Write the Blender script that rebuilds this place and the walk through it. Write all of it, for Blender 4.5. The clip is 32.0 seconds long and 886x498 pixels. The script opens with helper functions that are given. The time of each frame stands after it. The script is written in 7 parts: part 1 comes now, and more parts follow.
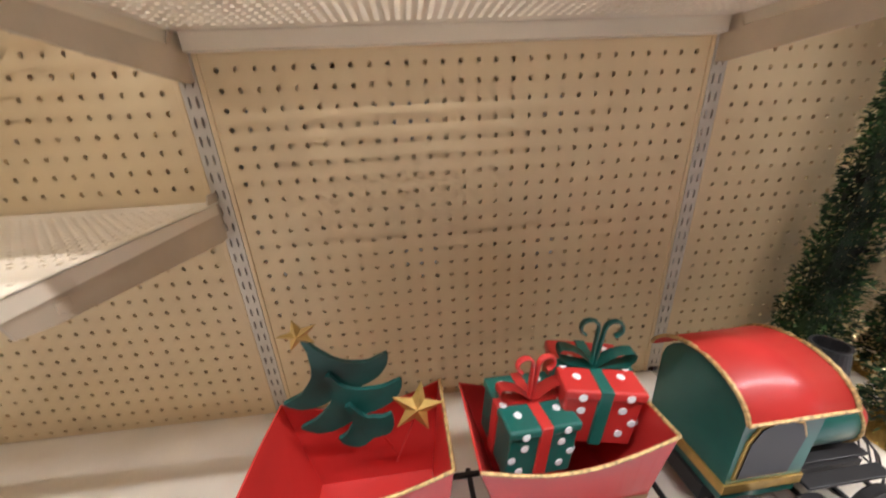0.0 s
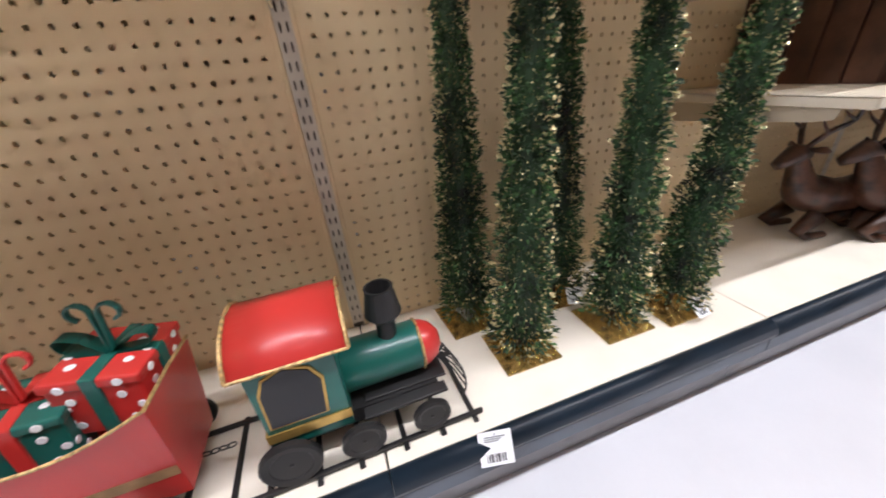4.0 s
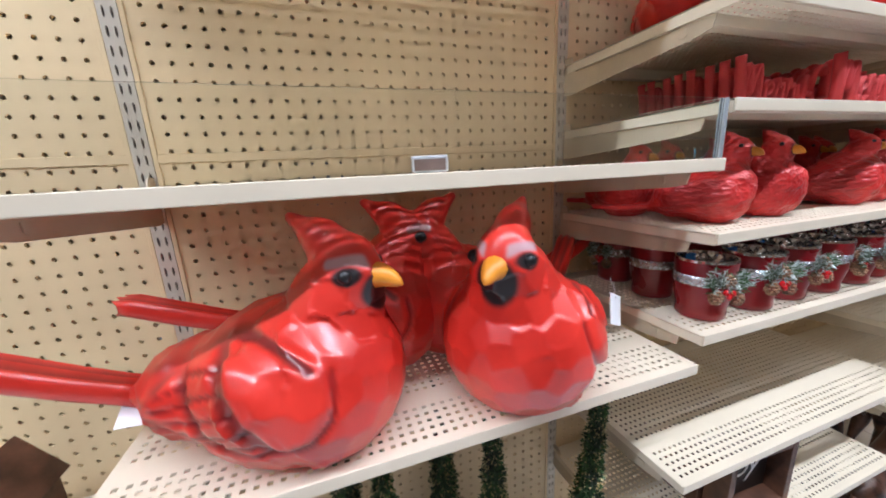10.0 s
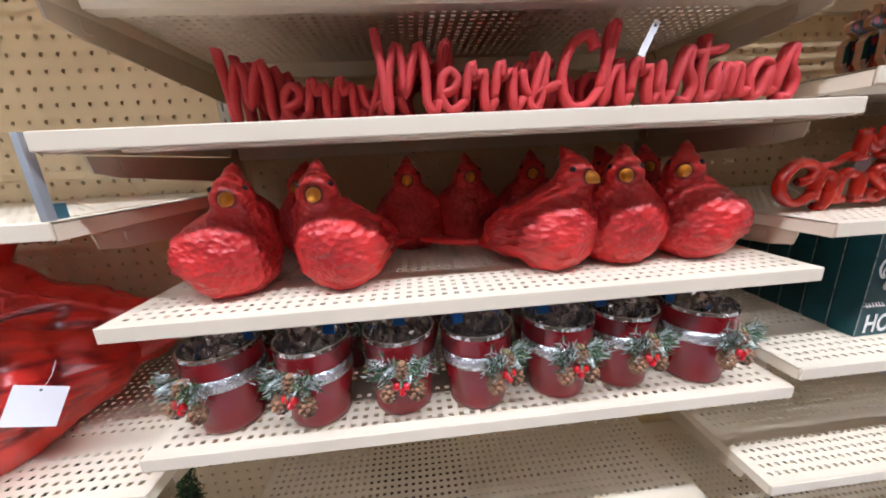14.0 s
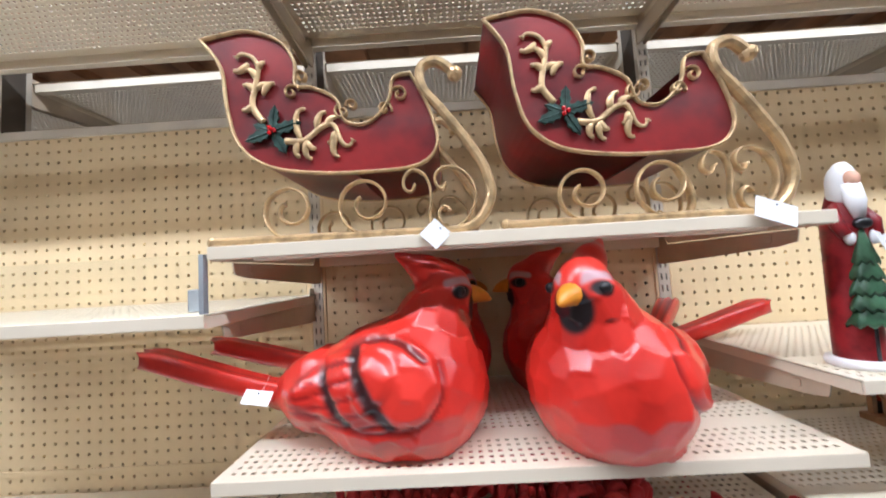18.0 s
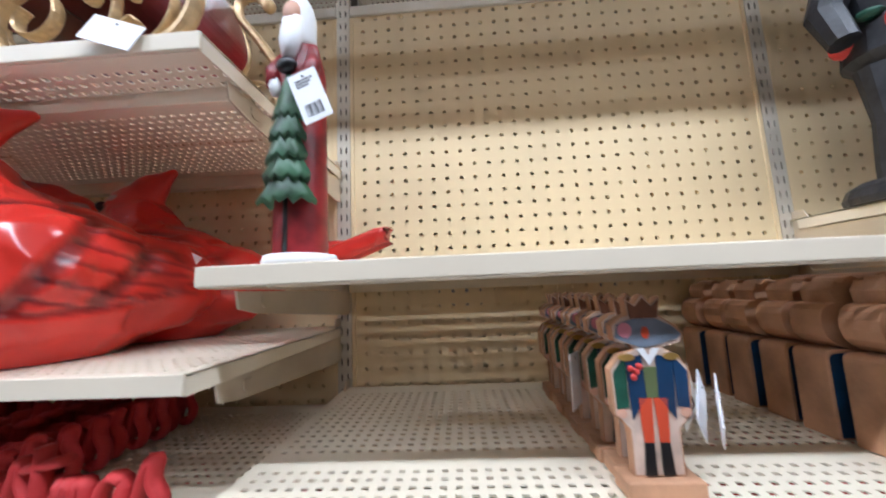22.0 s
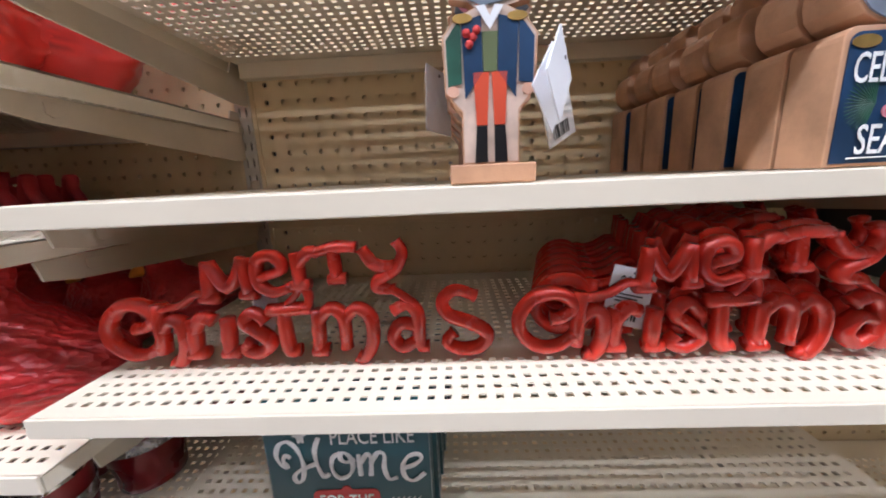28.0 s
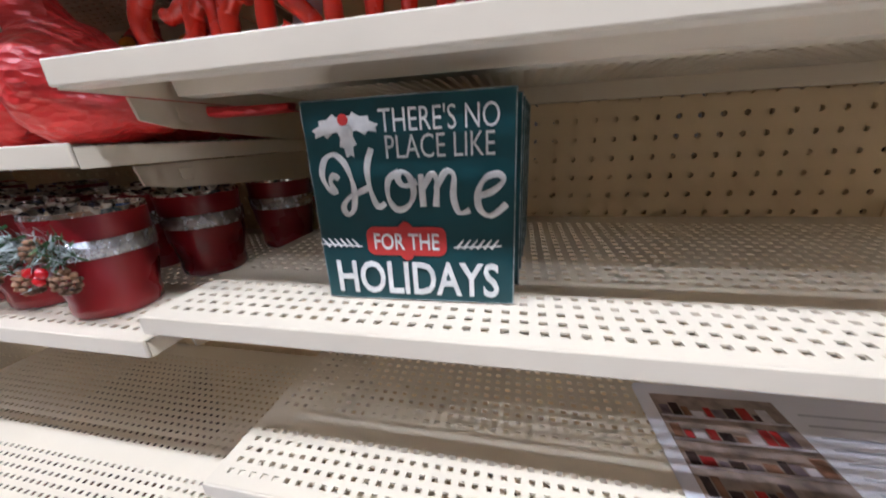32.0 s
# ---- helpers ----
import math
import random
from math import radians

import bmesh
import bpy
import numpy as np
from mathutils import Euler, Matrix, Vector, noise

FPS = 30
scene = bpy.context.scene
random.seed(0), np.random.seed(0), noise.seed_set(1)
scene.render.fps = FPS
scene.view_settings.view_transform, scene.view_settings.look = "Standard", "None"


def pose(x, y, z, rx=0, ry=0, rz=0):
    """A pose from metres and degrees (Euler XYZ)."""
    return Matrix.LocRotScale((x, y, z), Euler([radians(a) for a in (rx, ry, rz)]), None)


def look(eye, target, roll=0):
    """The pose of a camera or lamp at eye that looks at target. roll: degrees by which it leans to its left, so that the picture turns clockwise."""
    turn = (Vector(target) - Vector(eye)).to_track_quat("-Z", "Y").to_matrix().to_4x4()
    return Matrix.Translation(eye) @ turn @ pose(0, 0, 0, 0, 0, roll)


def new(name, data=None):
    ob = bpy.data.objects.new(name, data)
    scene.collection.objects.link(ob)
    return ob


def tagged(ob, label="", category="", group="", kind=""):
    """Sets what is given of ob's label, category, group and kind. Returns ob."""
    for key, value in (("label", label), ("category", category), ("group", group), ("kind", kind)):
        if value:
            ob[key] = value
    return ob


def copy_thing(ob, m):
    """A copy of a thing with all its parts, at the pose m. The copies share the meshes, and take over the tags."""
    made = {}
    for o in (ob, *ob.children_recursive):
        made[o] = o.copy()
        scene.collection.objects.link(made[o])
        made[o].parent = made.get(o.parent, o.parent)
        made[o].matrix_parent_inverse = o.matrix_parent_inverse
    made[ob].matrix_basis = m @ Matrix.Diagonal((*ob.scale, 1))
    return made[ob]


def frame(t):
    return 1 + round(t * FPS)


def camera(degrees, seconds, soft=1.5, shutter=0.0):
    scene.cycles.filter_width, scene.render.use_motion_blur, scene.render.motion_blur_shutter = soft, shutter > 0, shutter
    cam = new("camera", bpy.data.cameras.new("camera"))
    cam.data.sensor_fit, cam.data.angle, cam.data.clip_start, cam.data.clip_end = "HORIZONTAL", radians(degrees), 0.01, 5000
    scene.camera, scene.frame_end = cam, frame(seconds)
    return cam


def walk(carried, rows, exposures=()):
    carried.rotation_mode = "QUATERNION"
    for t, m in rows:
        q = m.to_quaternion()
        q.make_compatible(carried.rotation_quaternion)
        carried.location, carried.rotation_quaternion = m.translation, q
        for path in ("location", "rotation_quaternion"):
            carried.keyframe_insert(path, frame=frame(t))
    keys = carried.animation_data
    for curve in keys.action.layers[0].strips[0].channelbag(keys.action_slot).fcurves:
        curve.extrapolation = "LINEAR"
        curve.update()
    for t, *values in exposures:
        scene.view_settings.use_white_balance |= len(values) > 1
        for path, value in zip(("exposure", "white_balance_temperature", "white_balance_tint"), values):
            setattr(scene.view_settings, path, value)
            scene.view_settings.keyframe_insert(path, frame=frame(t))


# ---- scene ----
cam = camera(105.4, 32.0, soft=1.8, shutter=0.3)
PATH = [
    (0, (0.376, -0.701, 0.947), (0.526, 1.158, 0.224), -3.0),
    (0.5, (0.310, -0.699, 0.837), (0.448, 1.110, -0.005), -1.4),
    (1, (0.379, -0.731, 0.807), (0.454, 1.043, -0.114), -2.4),
    (1.5, (0.476, -0.747, 0.815), (0.519, 0.998, -0.161), -2.5),
    (2, (0.541, -0.753, 0.818), (0.626, 0.988, -0.162), -2.1),
    (2.5, (0.628, -0.759, 0.817), (0.723, 0.984, -0.159), -2.5),
    (3, (0.720, -0.764, 0.851), (0.923, 0.977, -0.111), -2.0),
    (3.5, (0.879, -0.776, 0.892), (1.234, 0.921, -0.105), -2.5),
    (4, (1.024, -0.823, 0.893), (1.541, 0.873, -0.032), -5.4),
    (4.5, (1.106, -0.848, 0.937), (1.772, 0.793, 0.009), -6.0),
    (6.5, (1.160, -0.840, 1.347), (2.027, 0.801, 0.600), -2.6),
    (7, (1.180, -0.841, 1.536), (2.099, 0.840, 0.963), -2.3),
    (7.5, (1.178, -0.848, 1.623), (2.097, 0.854, 1.117), -2.2),
    (8, (1.177, -0.817, 1.654), (2.098, 0.890, 1.167), -2.5),
    (8.5, (1.174, -0.752, 1.694), (2.115, 0.945, 1.209), -2.2),
    (9, (1.194, -0.755, 1.759), (2.142, 0.938, 1.277), -2.6),
    (9.5, (1.268, -0.777, 1.772), (2.175, 0.943, 1.305), -2.5),
    (10, (1.344, -0.863, 1.777), (1.951, 0.989, 1.329), -2.9),
    (10.5, (1.474, -0.940, 1.829), (2.014, 0.931, 1.369), -2.6),
    (11, (1.628, -0.952, 1.866), (2.155, 0.925, 1.418), -2.7),
    (11.5, (1.821, -0.899, 1.856), (2.351, 0.969, 1.380), -2.5),
    (12, (1.986, -0.834, 1.833), (2.532, 1.015, 1.302), -2.3),
    (12.5, (2.148, -0.814, 1.826), (2.689, 1.035, 1.292), -2.5),
    (13, (2.294, -0.836, 1.794), (2.647, 1.063, 1.275), -2.7),
    (13.5, (2.394, -0.858, 1.807), (2.592, 1.057, 1.265), -2.7),
    (15.8, (2.426, -0.907, 2.047), (2.524, 1.063, 1.720), -3.5),
    (16, (2.432, -0.922, 2.098), (2.491, 1.051, 1.774), -3.4),
    (16.5, (2.394, -0.951, 2.127), (2.456, 1.048, 2.076), -3.7),
    (17.5, (2.385, -0.984, 2.248), (2.401, 1.014, 2.340), -3.7),
    (18.2, (2.399, -0.986, 2.386), (2.339, 1.008, 2.530), -3.3),
    (19, (2.454, -0.877, 2.447), (2.362, 1.095, 2.770), -3.5),
    (20, (2.738, -0.752, 2.350), (2.698, 1.156, 2.952), -3.6),
    (21, (3.080, -0.817, 2.230), (3.065, 1.140, 2.644), -1.5),
    (21.5, (3.172, -0.803, 2.171), (3.159, 1.160, 2.550), -1.9),
    (21.8, (3.217, -0.788, 2.141), (3.205, 1.194, 2.409), -1.5),
    (22, (3.270, -0.779, 2.113), (3.174, 1.204, 2.356), -2.4),
    (22.5, (3.335, -0.760, 2.082), (3.297, 1.239, 2.118), -2.2),
    (23, (3.419, -0.700, 2.077), (3.454, 1.299, 2.019), -2.7),
    (23.5, (3.490, -0.598, 2.077), (4.019, 1.330, 2.025), -2.1),
    (24, (3.584, -0.607, 2.071), (4.077, 1.328, 1.963), -1.5),
    (24.5, (3.688, -0.588, 2.077), (4.301, 1.308, 1.904), -2.3),
    (25, (3.732, -0.608, 2.039), (4.219, 1.325, 1.877), -2.5),
    (25.5, (3.702, -0.655, 1.997), (3.914, 1.327, 1.832), -2.8),
    (26, (3.683, -0.673, 1.960), (3.664, 1.322, 1.833), -2.9),
    (26.5, (3.623, -0.664, 1.938), (3.594, 1.319, 1.681), -3.2),
    (28.5, (3.392, -0.731, 1.915), (3.260, 1.222, 1.492), -1.8),
    (29, (3.377, -0.731, 1.914), (3.104, 1.206, 1.497), -2.4),
    (29.5, (3.322, -0.742, 1.882), (3.058, 1.190, 1.440), -2.7),
    (30, (3.297, -0.738, 1.836), (2.893, 1.169, 1.392), -3.0),
    (30.5, (3.262, -0.722, 1.808), (2.950, 1.170, 1.250), -2.7),
    (31, (3.270, -0.683, 1.744), (2.965, 1.215, 1.188), -2.1),
    (31.5, (3.340, -0.655, 1.696), (2.905, 1.185, 1.085), -2.8),
    (32, (3.383, -0.687, 1.633), (2.962, 1.160, 0.992), -2.9),
]
walk(cam, [(t, look(e, g, r)) for t, e, g, r in PATH], [(0, 0.15, 6900, 13), (0.7, 0.15, 6500, 12), (1.5, 0.25, 6400, 12), (2.5, 0.25, 6500, 12), (3, 0.2, 6700, 12), (4, 0.1, 6600, 13), (7, -0.1, 6050, 11), (9, -0.15, 5950, 8), (13, -0.1, 6050, 12), (16, 0.05, 6150, 13), (18, -0.25, 6050, 9), (20, -0.35, 5850, 7), (22, -0.3, 5750, 7), (23, -0.45, 5900, 12), (25, -0.4, 6050, 12), (26, 0.0, 6100, 12), (30, -0.2, 5850, 12), (32, -0.2, 5850, 12)])

# ---- world and light ----
world = bpy.data.worlds.new("store_world")
scene.world = world
world.use_nodes = True
world.node_tree.nodes["Background"].inputs[0].default_value = (0.95, 0.96, 1.0, 1)
world.node_tree.nodes["Background"].inputs[1].default_value = 0.005

CEIL = 4.7


def strip_lamp(y, power):
    d = bpy.data.lights.new("tube_lamp", "AREA")
    d.shape, d.size, d.size_y, d.energy, d.color = "RECTANGLE", 12.0, 0.13, power, (0.885, 0.915, 1.0)
    ob = new("tube_lamp", d)
    ob.matrix_world = pose(2.0, y, CEIL - 0.16, 0, 0, 0)
    return ob


LAMP_ROWS = ((-7.6, 12), (-4.6, 34), (-1.7, 490), (1.2, 50), (4.4, 22))
for ly, lp in LAMP_ROWS:
    strip_lamp(ly, lp)

# ---- materials ----
MATS = {}


def mat(name, color, rough=0.5, metal=0.0, var=0.12, scale=6.0, fine=0.0, bump=0.0, fscale=120.0, coat=0.0, spec=0.5, dark=None, emit=0.0):
    """A painted or solid surface with variation at two scales and fine relief."""
    if name in MATS:
        return MATS[name]
    m = bpy.data.materials.new(name)
    m.use_nodes = True
    nt = m.node_tree
    b = nt.nodes["Principled BSDF"]
    b.inputs["Roughness"].default_value = rough
    b.inputs["Metallic"].default_value = metal
    b.inputs["Coat Weight"].default_value = coat
    b.inputs["Coat Roughness"].default_value = 0.12
    b.inputs["Specular IOR Level"].default_value = spec
    tc = nt.nodes.new("ShaderNodeTexCoord")
    n1 = nt.nodes.new("ShaderNodeTexNoise")
    n1.inputs["Scale"].default_value = scale
    n1.inputs["Detail"].default_value = 4
    nt.links.new(tc.outputs["Object"], n1.inputs["Vector"])
    n2 = nt.nodes.new("ShaderNodeTexNoise")
    n2.inputs["Scale"].default_value = fscale
    n2.inputs["Detail"].default_value = 3
    nt.links.new(tc.outputs["Object"], n2.inputs["Vector"])
    ramp = nt.nodes.new("ShaderNodeMix")
    ramp.data_type = "RGBA"
    lo = dark or tuple(c * (1 - var * 2) for c in color)
    ramp.inputs["A"].default_value = (*lo, 1)
    ramp.inputs["B"].default_value = (*[min(1, c * (1 + var * 0.6)) for c in color], 1)
    add = nt.nodes.new("ShaderNodeMath")
    add.operation = "MULTIPLY_ADD"
    nt.links.new(n2.outputs["Fac"], add.inputs[0])
    add.inputs[1].default_value = fine
    sub = nt.nodes.new("ShaderNodeMapRange")
    sub.inputs["From Min"].default_value, sub.inputs["From Max"].default_value = 0.3, 0.62
    nt.links.new(n1.outputs["Fac"], sub.inputs["Value"])
    nt.links.new(sub.outputs["Result"], add.inputs[2])
    add.use_clamp = True
    nt.links.new(add.outputs[0], ramp.inputs["Factor"])
    nt.links.new(ramp.outputs["Result"], b.inputs["Base Color"])
    rr = nt.nodes.new("ShaderNodeMapRange")
    rr.inputs["To Min"].default_value, rr.inputs["To Max"].default_value = max(0.02, rough - 0.08), min(1, rough + 0.1)
    nt.links.new(n1.outputs["Fac"], rr.inputs["Value"])
    nt.links.new(rr.outputs["Result"], b.inputs["Roughness"])
    if bump:
        bp = nt.nodes.new("ShaderNodeBump")
        bp.inputs["Strength"].default_value = bump
        bp.inputs["Distance"].default_value = 0.004
        nt.links.new(n2.outputs["Fac"], bp.inputs["Height"])
        nt.links.new(bp.outputs["Normal"], b.inputs["Normal"])
    if emit:
        b.inputs["Emission Color"].default_value = (*color, 1)
        b.inputs["Emission Strength"].default_value = emit
    MATS[name] = m
    return m


def glass(name, color=(1, 1, 1), rough=0.02):
    if name in MATS:
        return MATS[name]
    m = bpy.data.materials.new(name)
    m.use_nodes = True
    b = m.node_tree.nodes["Principled BSDF"]
    b.inputs["Base Color"].default_value = (*color, 1)
    b.inputs["Transmission Weight"].default_value = 1.0
    b.inputs["Roughness"].default_value = rough
    b.inputs["IOR"].default_value = 1.49
    MATS[name] = m
    return m


CREAM = mat("cream_enamel", (0.79, 0.70, 0.545), 0.36, var=0.05, scale=3, fine=0.1)
PEG = mat("tan_pegboard", (0.80, 0.63, 0.375), 0.55, var=0.05, scale=2.5, fine=0.2, bump=0.05, fscale=300)
STEEL = mat("beige_upright_steel", (0.66, 0.60, 0.50), 0.42, metal=0.2, var=0.08)
BRACK = mat("taupe_bracket_steel", (0.62, 0.52, 0.38), 0.4, metal=0.15, var=0.1)
DECK = mat("cream_base_deck", (0.86, 0.79, 0.67), 0.45, var=0.06, scale=4, fine=0.15)
VOID = mat("dark_gondola_core", (0.10, 0.08, 0.06), 0.8)
FLOOR = mat("white_speckled_vinyl", (0.68, 0.68, 0.71), 0.30, var=0.03, scale=2.5, fine=0.35, fscale=55)
NAVY = mat("navy_vinyl_bumper", (0.010, 0.020, 0.032), 0.34, var=0.2, spec=0.3)
RAILM = mat("slate_lower_rail", (0.10, 0.12, 0.15), 0.45, var=0.15)
GREY = mat("grey_kick_plate", (0.30, 0.30, 0.31), 0.5)
WALLM = mat("pale_store_wall", (0.20, 0.185, 0.17), 0.8)
CEILM = mat("brown_timber_ceiling", (0.42, 0.20, 0.09), 0.7, var=0.35, scale=2)
LAMPM = mat("lamp_diffuser", (1.0, 0.97, 0.92), 0.5, emit=6.0)
LAMPH = mat("white_lamp_housing", (0.8, 0.8, 0.8), 0.5)
TAG = mat("white_card_tag", (0.86, 0.87, 0.90), 0.5, var=0.03)
INK = mat("black_print_ink", (0.03, 0.03, 0.035), 0.6)
ACRYL = glass("clear_acrylic", (0.97, 0.99, 0.985), 0.012)

# ---- mesh helpers ----


def link(name, me, material, parent=None, label=""):
    ob = new(name, me)
    mats = material if isinstance(material, (list, tuple)) else [material]
    if not me.materials:
        for k in mats:
            me.materials.append(k)
    if parent is not None:
        ob.parent = parent
    if label:
        ob["label"] = label
    return ob


def part(name, bm, material, parent=None, label="", smooth=False, m=None):
    """Links a bmesh as one mesh object under a thing or a part."""
    me = bpy.data.meshes.new(name)
    bmesh.ops.recalc_face_normals(bm, faces=bm.faces[:])
    bm.to_mesh(me)
    bm.free()
    if smooth:
        me.polygons.foreach_set("use_smooth", [True] * len(me.polygons))
    ob = link(name, me, material, parent, label)
    if m is not None:
        ob.matrix_basis = m
    return ob


def thing(name, label, category, m=None, group="", kind=""):
    ob = new(name)
    ob.empty_display_size = 0.05
    tagged(ob, label, category, group, kind)
    if m is not None:
        ob.matrix_basis = m
    return ob


def box(x0, x1, y0, y1, z0, z1, bev=0.0, bm=None, seg=2):
    bm = bm or bmesh.new()
    v = [bm.verts.new((x, y, z)) for x in (x0, x1) for y in (y0, y1) for z in (z0, z1)]
    fs = [bm.faces.new([v[i] for i in q]) for q in ((0, 1, 3, 2), (4, 6, 7, 5), (0, 4, 5, 1), (2, 3, 7, 6), (0, 2, 6, 4), (1, 5, 7, 3))]
    if bev:
        es = list({e for q in fs for e in q.edges})
        bmesh.ops.bevel(bm, geom=es, offset=bev, segments=seg, affect="EDGES", profile=0.5)
    return bm


def prism(pts, y0, y1, bev=0.0, bm=None, axis="y"):
    """An outline in x, z pulled from y0 to y1 (or in y, z along x; or in x, y along z)."""
    bm = bm or bmesh.new()
    put = {"y": lambda p, d: (p[0], d, p[1]), "x": lambda p, d: (d, p[0], p[1]), "z": lambda p, d: (p[0], p[1], d)}[axis]
    a = [bm.verts.new(put(p, y0)) for p in pts]
    b = [bm.verts.new(put(p, y1)) for p in pts]
    fs = [bm.faces.new(a), bm.faces.new(b[::-1])]
    n = len(pts)
    for i in range(n):
        fs.append(bm.faces.new((a[i], b[i], b[(i + 1) % n], a[(i + 1) % n])))
    if bev:
        es = [e for e in fs[0].edges] + [e for e in fs[1].edges]
        bmesh.ops.bevel(bm, geom=es, offset=bev, segments=2, affect="EDGES", profile=0.5)
    return bm


def lathe(prof, n=24, bm=None, at=(0, 0, 0), sx=1.0, sy=1.0):
    """A profile of (radius, z) turned about the z axis."""
    bm = bm or bmesh.new()
    rings = []
    for r, z in prof:
        if r < 1e-5:
            rings.append([bm.verts.new((at[0], at[1], at[2] + z))])
        else:
            rings.append([bm.verts.new((at[0] + sx * r * math.cos(2 * math.pi * i / n), at[1] + sy * r * math.sin(2 * math.pi * i / n), at[2] + z)) for i in range(n)])
    for a, b in zip(rings, rings[1:]):
        for i in range(n):
            j = (i + 1) % n
            if len(a) == 1 and len(b) > 1:
                bm.faces.new((a[0], b[i], b[j]))
            elif len(b) == 1 and len(a) > 1:
                bm.faces.new((a[i], b[0], a[j]))
            elif len(a) > 1:
                bm.faces.new((a[i], b[i], b[j], a[j]))
    return bm


def ball(c, r, bm=None, n=12, k=8, s=(1, 1, 1), rot=None):
    bm = bm or bmesh.new()
    m = Matrix.Translation(c) @ (rot or Matrix.Identity(4)) @ Matrix.Diagonal((r * s[0], r * s[1], r * s[2], 1))
    bmesh.ops.create_uvsphere(bm, u_segments=n, v_segments=k, radius=1, matrix=m)
    return bm


def tube(pts, r, bm=None, n=8, closed=False, flat=1.0, up=Vector((0, 1, 0))):
    """A swept tube along points; r may be a list; flat squeezes it across up."""
    bm = bm or bmesh.new()
    P = [Vector(p) for p in pts]
    rings = []
    for i, p in enumerate(P):
        d = (P[(i + 1) % len(P)] if closed or i + 1 < len(P) else p) - (P[i - 1] if closed or i else p)
        d = d.normalized() if d.length > 1e-9 else Vector((0, 0, 1))
        s = d.cross(up)
        s = s.normalized() if s.length > 1e-4 else d.orthogonal().normalized()
        w = s.cross(d).normalized()
        rr = r[i] if isinstance(r, (list, tuple)) else r
        rings.append([bm.verts.new(p + s * (rr * math.cos(2 * math.pi * k / n)) + w * (rr * flat * math.sin(2 * math.pi * k / n))) for k in range(n)])
    pairs = list(zip(rings, rings[1:])) + ([(rings[-1], rings[0])] if closed else [])
    for a, b in pairs:
        for k in range(n):
            bm.faces.new((a[k], b[k], b[(k + 1) % n], a[(k + 1) % n]))
    if not closed:
        bm.faces.new(rings[0])
        bm.faces.new(rings[-1][::-1])
    return bm


def smooth_line(pts, k=6):
    """Catmull-Rom points through pts."""
    P = [Vector(p) for p in pts]
    out = []
    for i in range(len(P) - 1):
        a, b, c, d = P[max(i - 1, 0)], P[i], P[i + 1], P[min(i + 2, len(P) - 1)]
        for j in range(k):
            t = j / k
            out.append(0.5 * (2 * b + (c - a) * t + (2 * a - 5 * b + 4 * c - d) * t * t + (3 * b - a - 3 * c + d) * t ** 3))
    return out + [P[-1]]


def perforated(xs, ys, cw, ch, hw, hh, depth, rim=(), both=False):
    """A sheet in x, y of cells with eight-sided holes at xs, ys, pulled down by depth at the holes; rim: plain rectangles. Returns verts, faces."""
    V, F = [], []
    k = 0.42
    oct_ = [(-hw, -hh * k), (-hw * k, -hh), (hw * k, -hh), (hw, -hh * k), (hw, hh * k), (hw * k, hh), (-hw * k, hh), (-hw, hh * k)]
    for x in xs:
        for y in ys:
            o = len(V)
            V += [(x - cw / 2, y - ch / 2, 0), (x + cw / 2, y - ch / 2, 0), (x + cw / 2, y + ch / 2, 0), (x - cw / 2, y + ch / 2, 0)]
            V += [(x + a, y + b, 0) for a, b in oct_] + [(x + a, y + b, -depth) for a, b in oct_]
            h = o + 4
            F += [(o, o + 1, h + 2, h + 1), (o + 1, h + 3, h + 2), (o + 1, o + 2, h + 4, h + 3), (o + 2, h + 5, h + 4),
                  (o + 2, o + 3, h + 6, h + 5), (o + 3, h + 7, h + 6), (o + 3, o, h, h + 7), (o, h + 1, h)]
            for i in range(8):
                j = (i + 1) % 8
                F.append((h + i, h + j, h + 8 + j, h + 8 + i))
            if both:
                V += [(x - cw / 2, y - ch / 2, -depth), (x + cw / 2, y - ch / 2, -depth), (x + cw / 2, y + ch / 2, -depth), (x - cw / 2, y + ch / 2, -depth)]
                q, g = o + 20, h + 8
                F += [(q + 1, q, g + 1, g + 2), (g + 3, q + 1, g + 2), (q + 2, q + 1, g + 3, g + 4), (g + 5, q + 2, g + 4),
                      (q + 3, q + 2, g + 5, g + 6), (g + 7, q + 3, g + 6), (q, q + 3, g + 7, g), (g + 1, q, g)]
    for x0, x1, y0, y1 in rim:
        o = len(V)
        V += [(x0, y0, 0), (x1, y0, 0), (x1, y1, 0), (x0, y1, 0)]
        F.append((o, o + 1, o + 2, o + 3))
        if both:
            V += [(x0, y0, -depth), (x1, y0, -depth), (x1, y1, -depth), (x0, y1, -depth)]
            F.append((o + 7, o + 6, o + 5, o + 4))
    return V, F


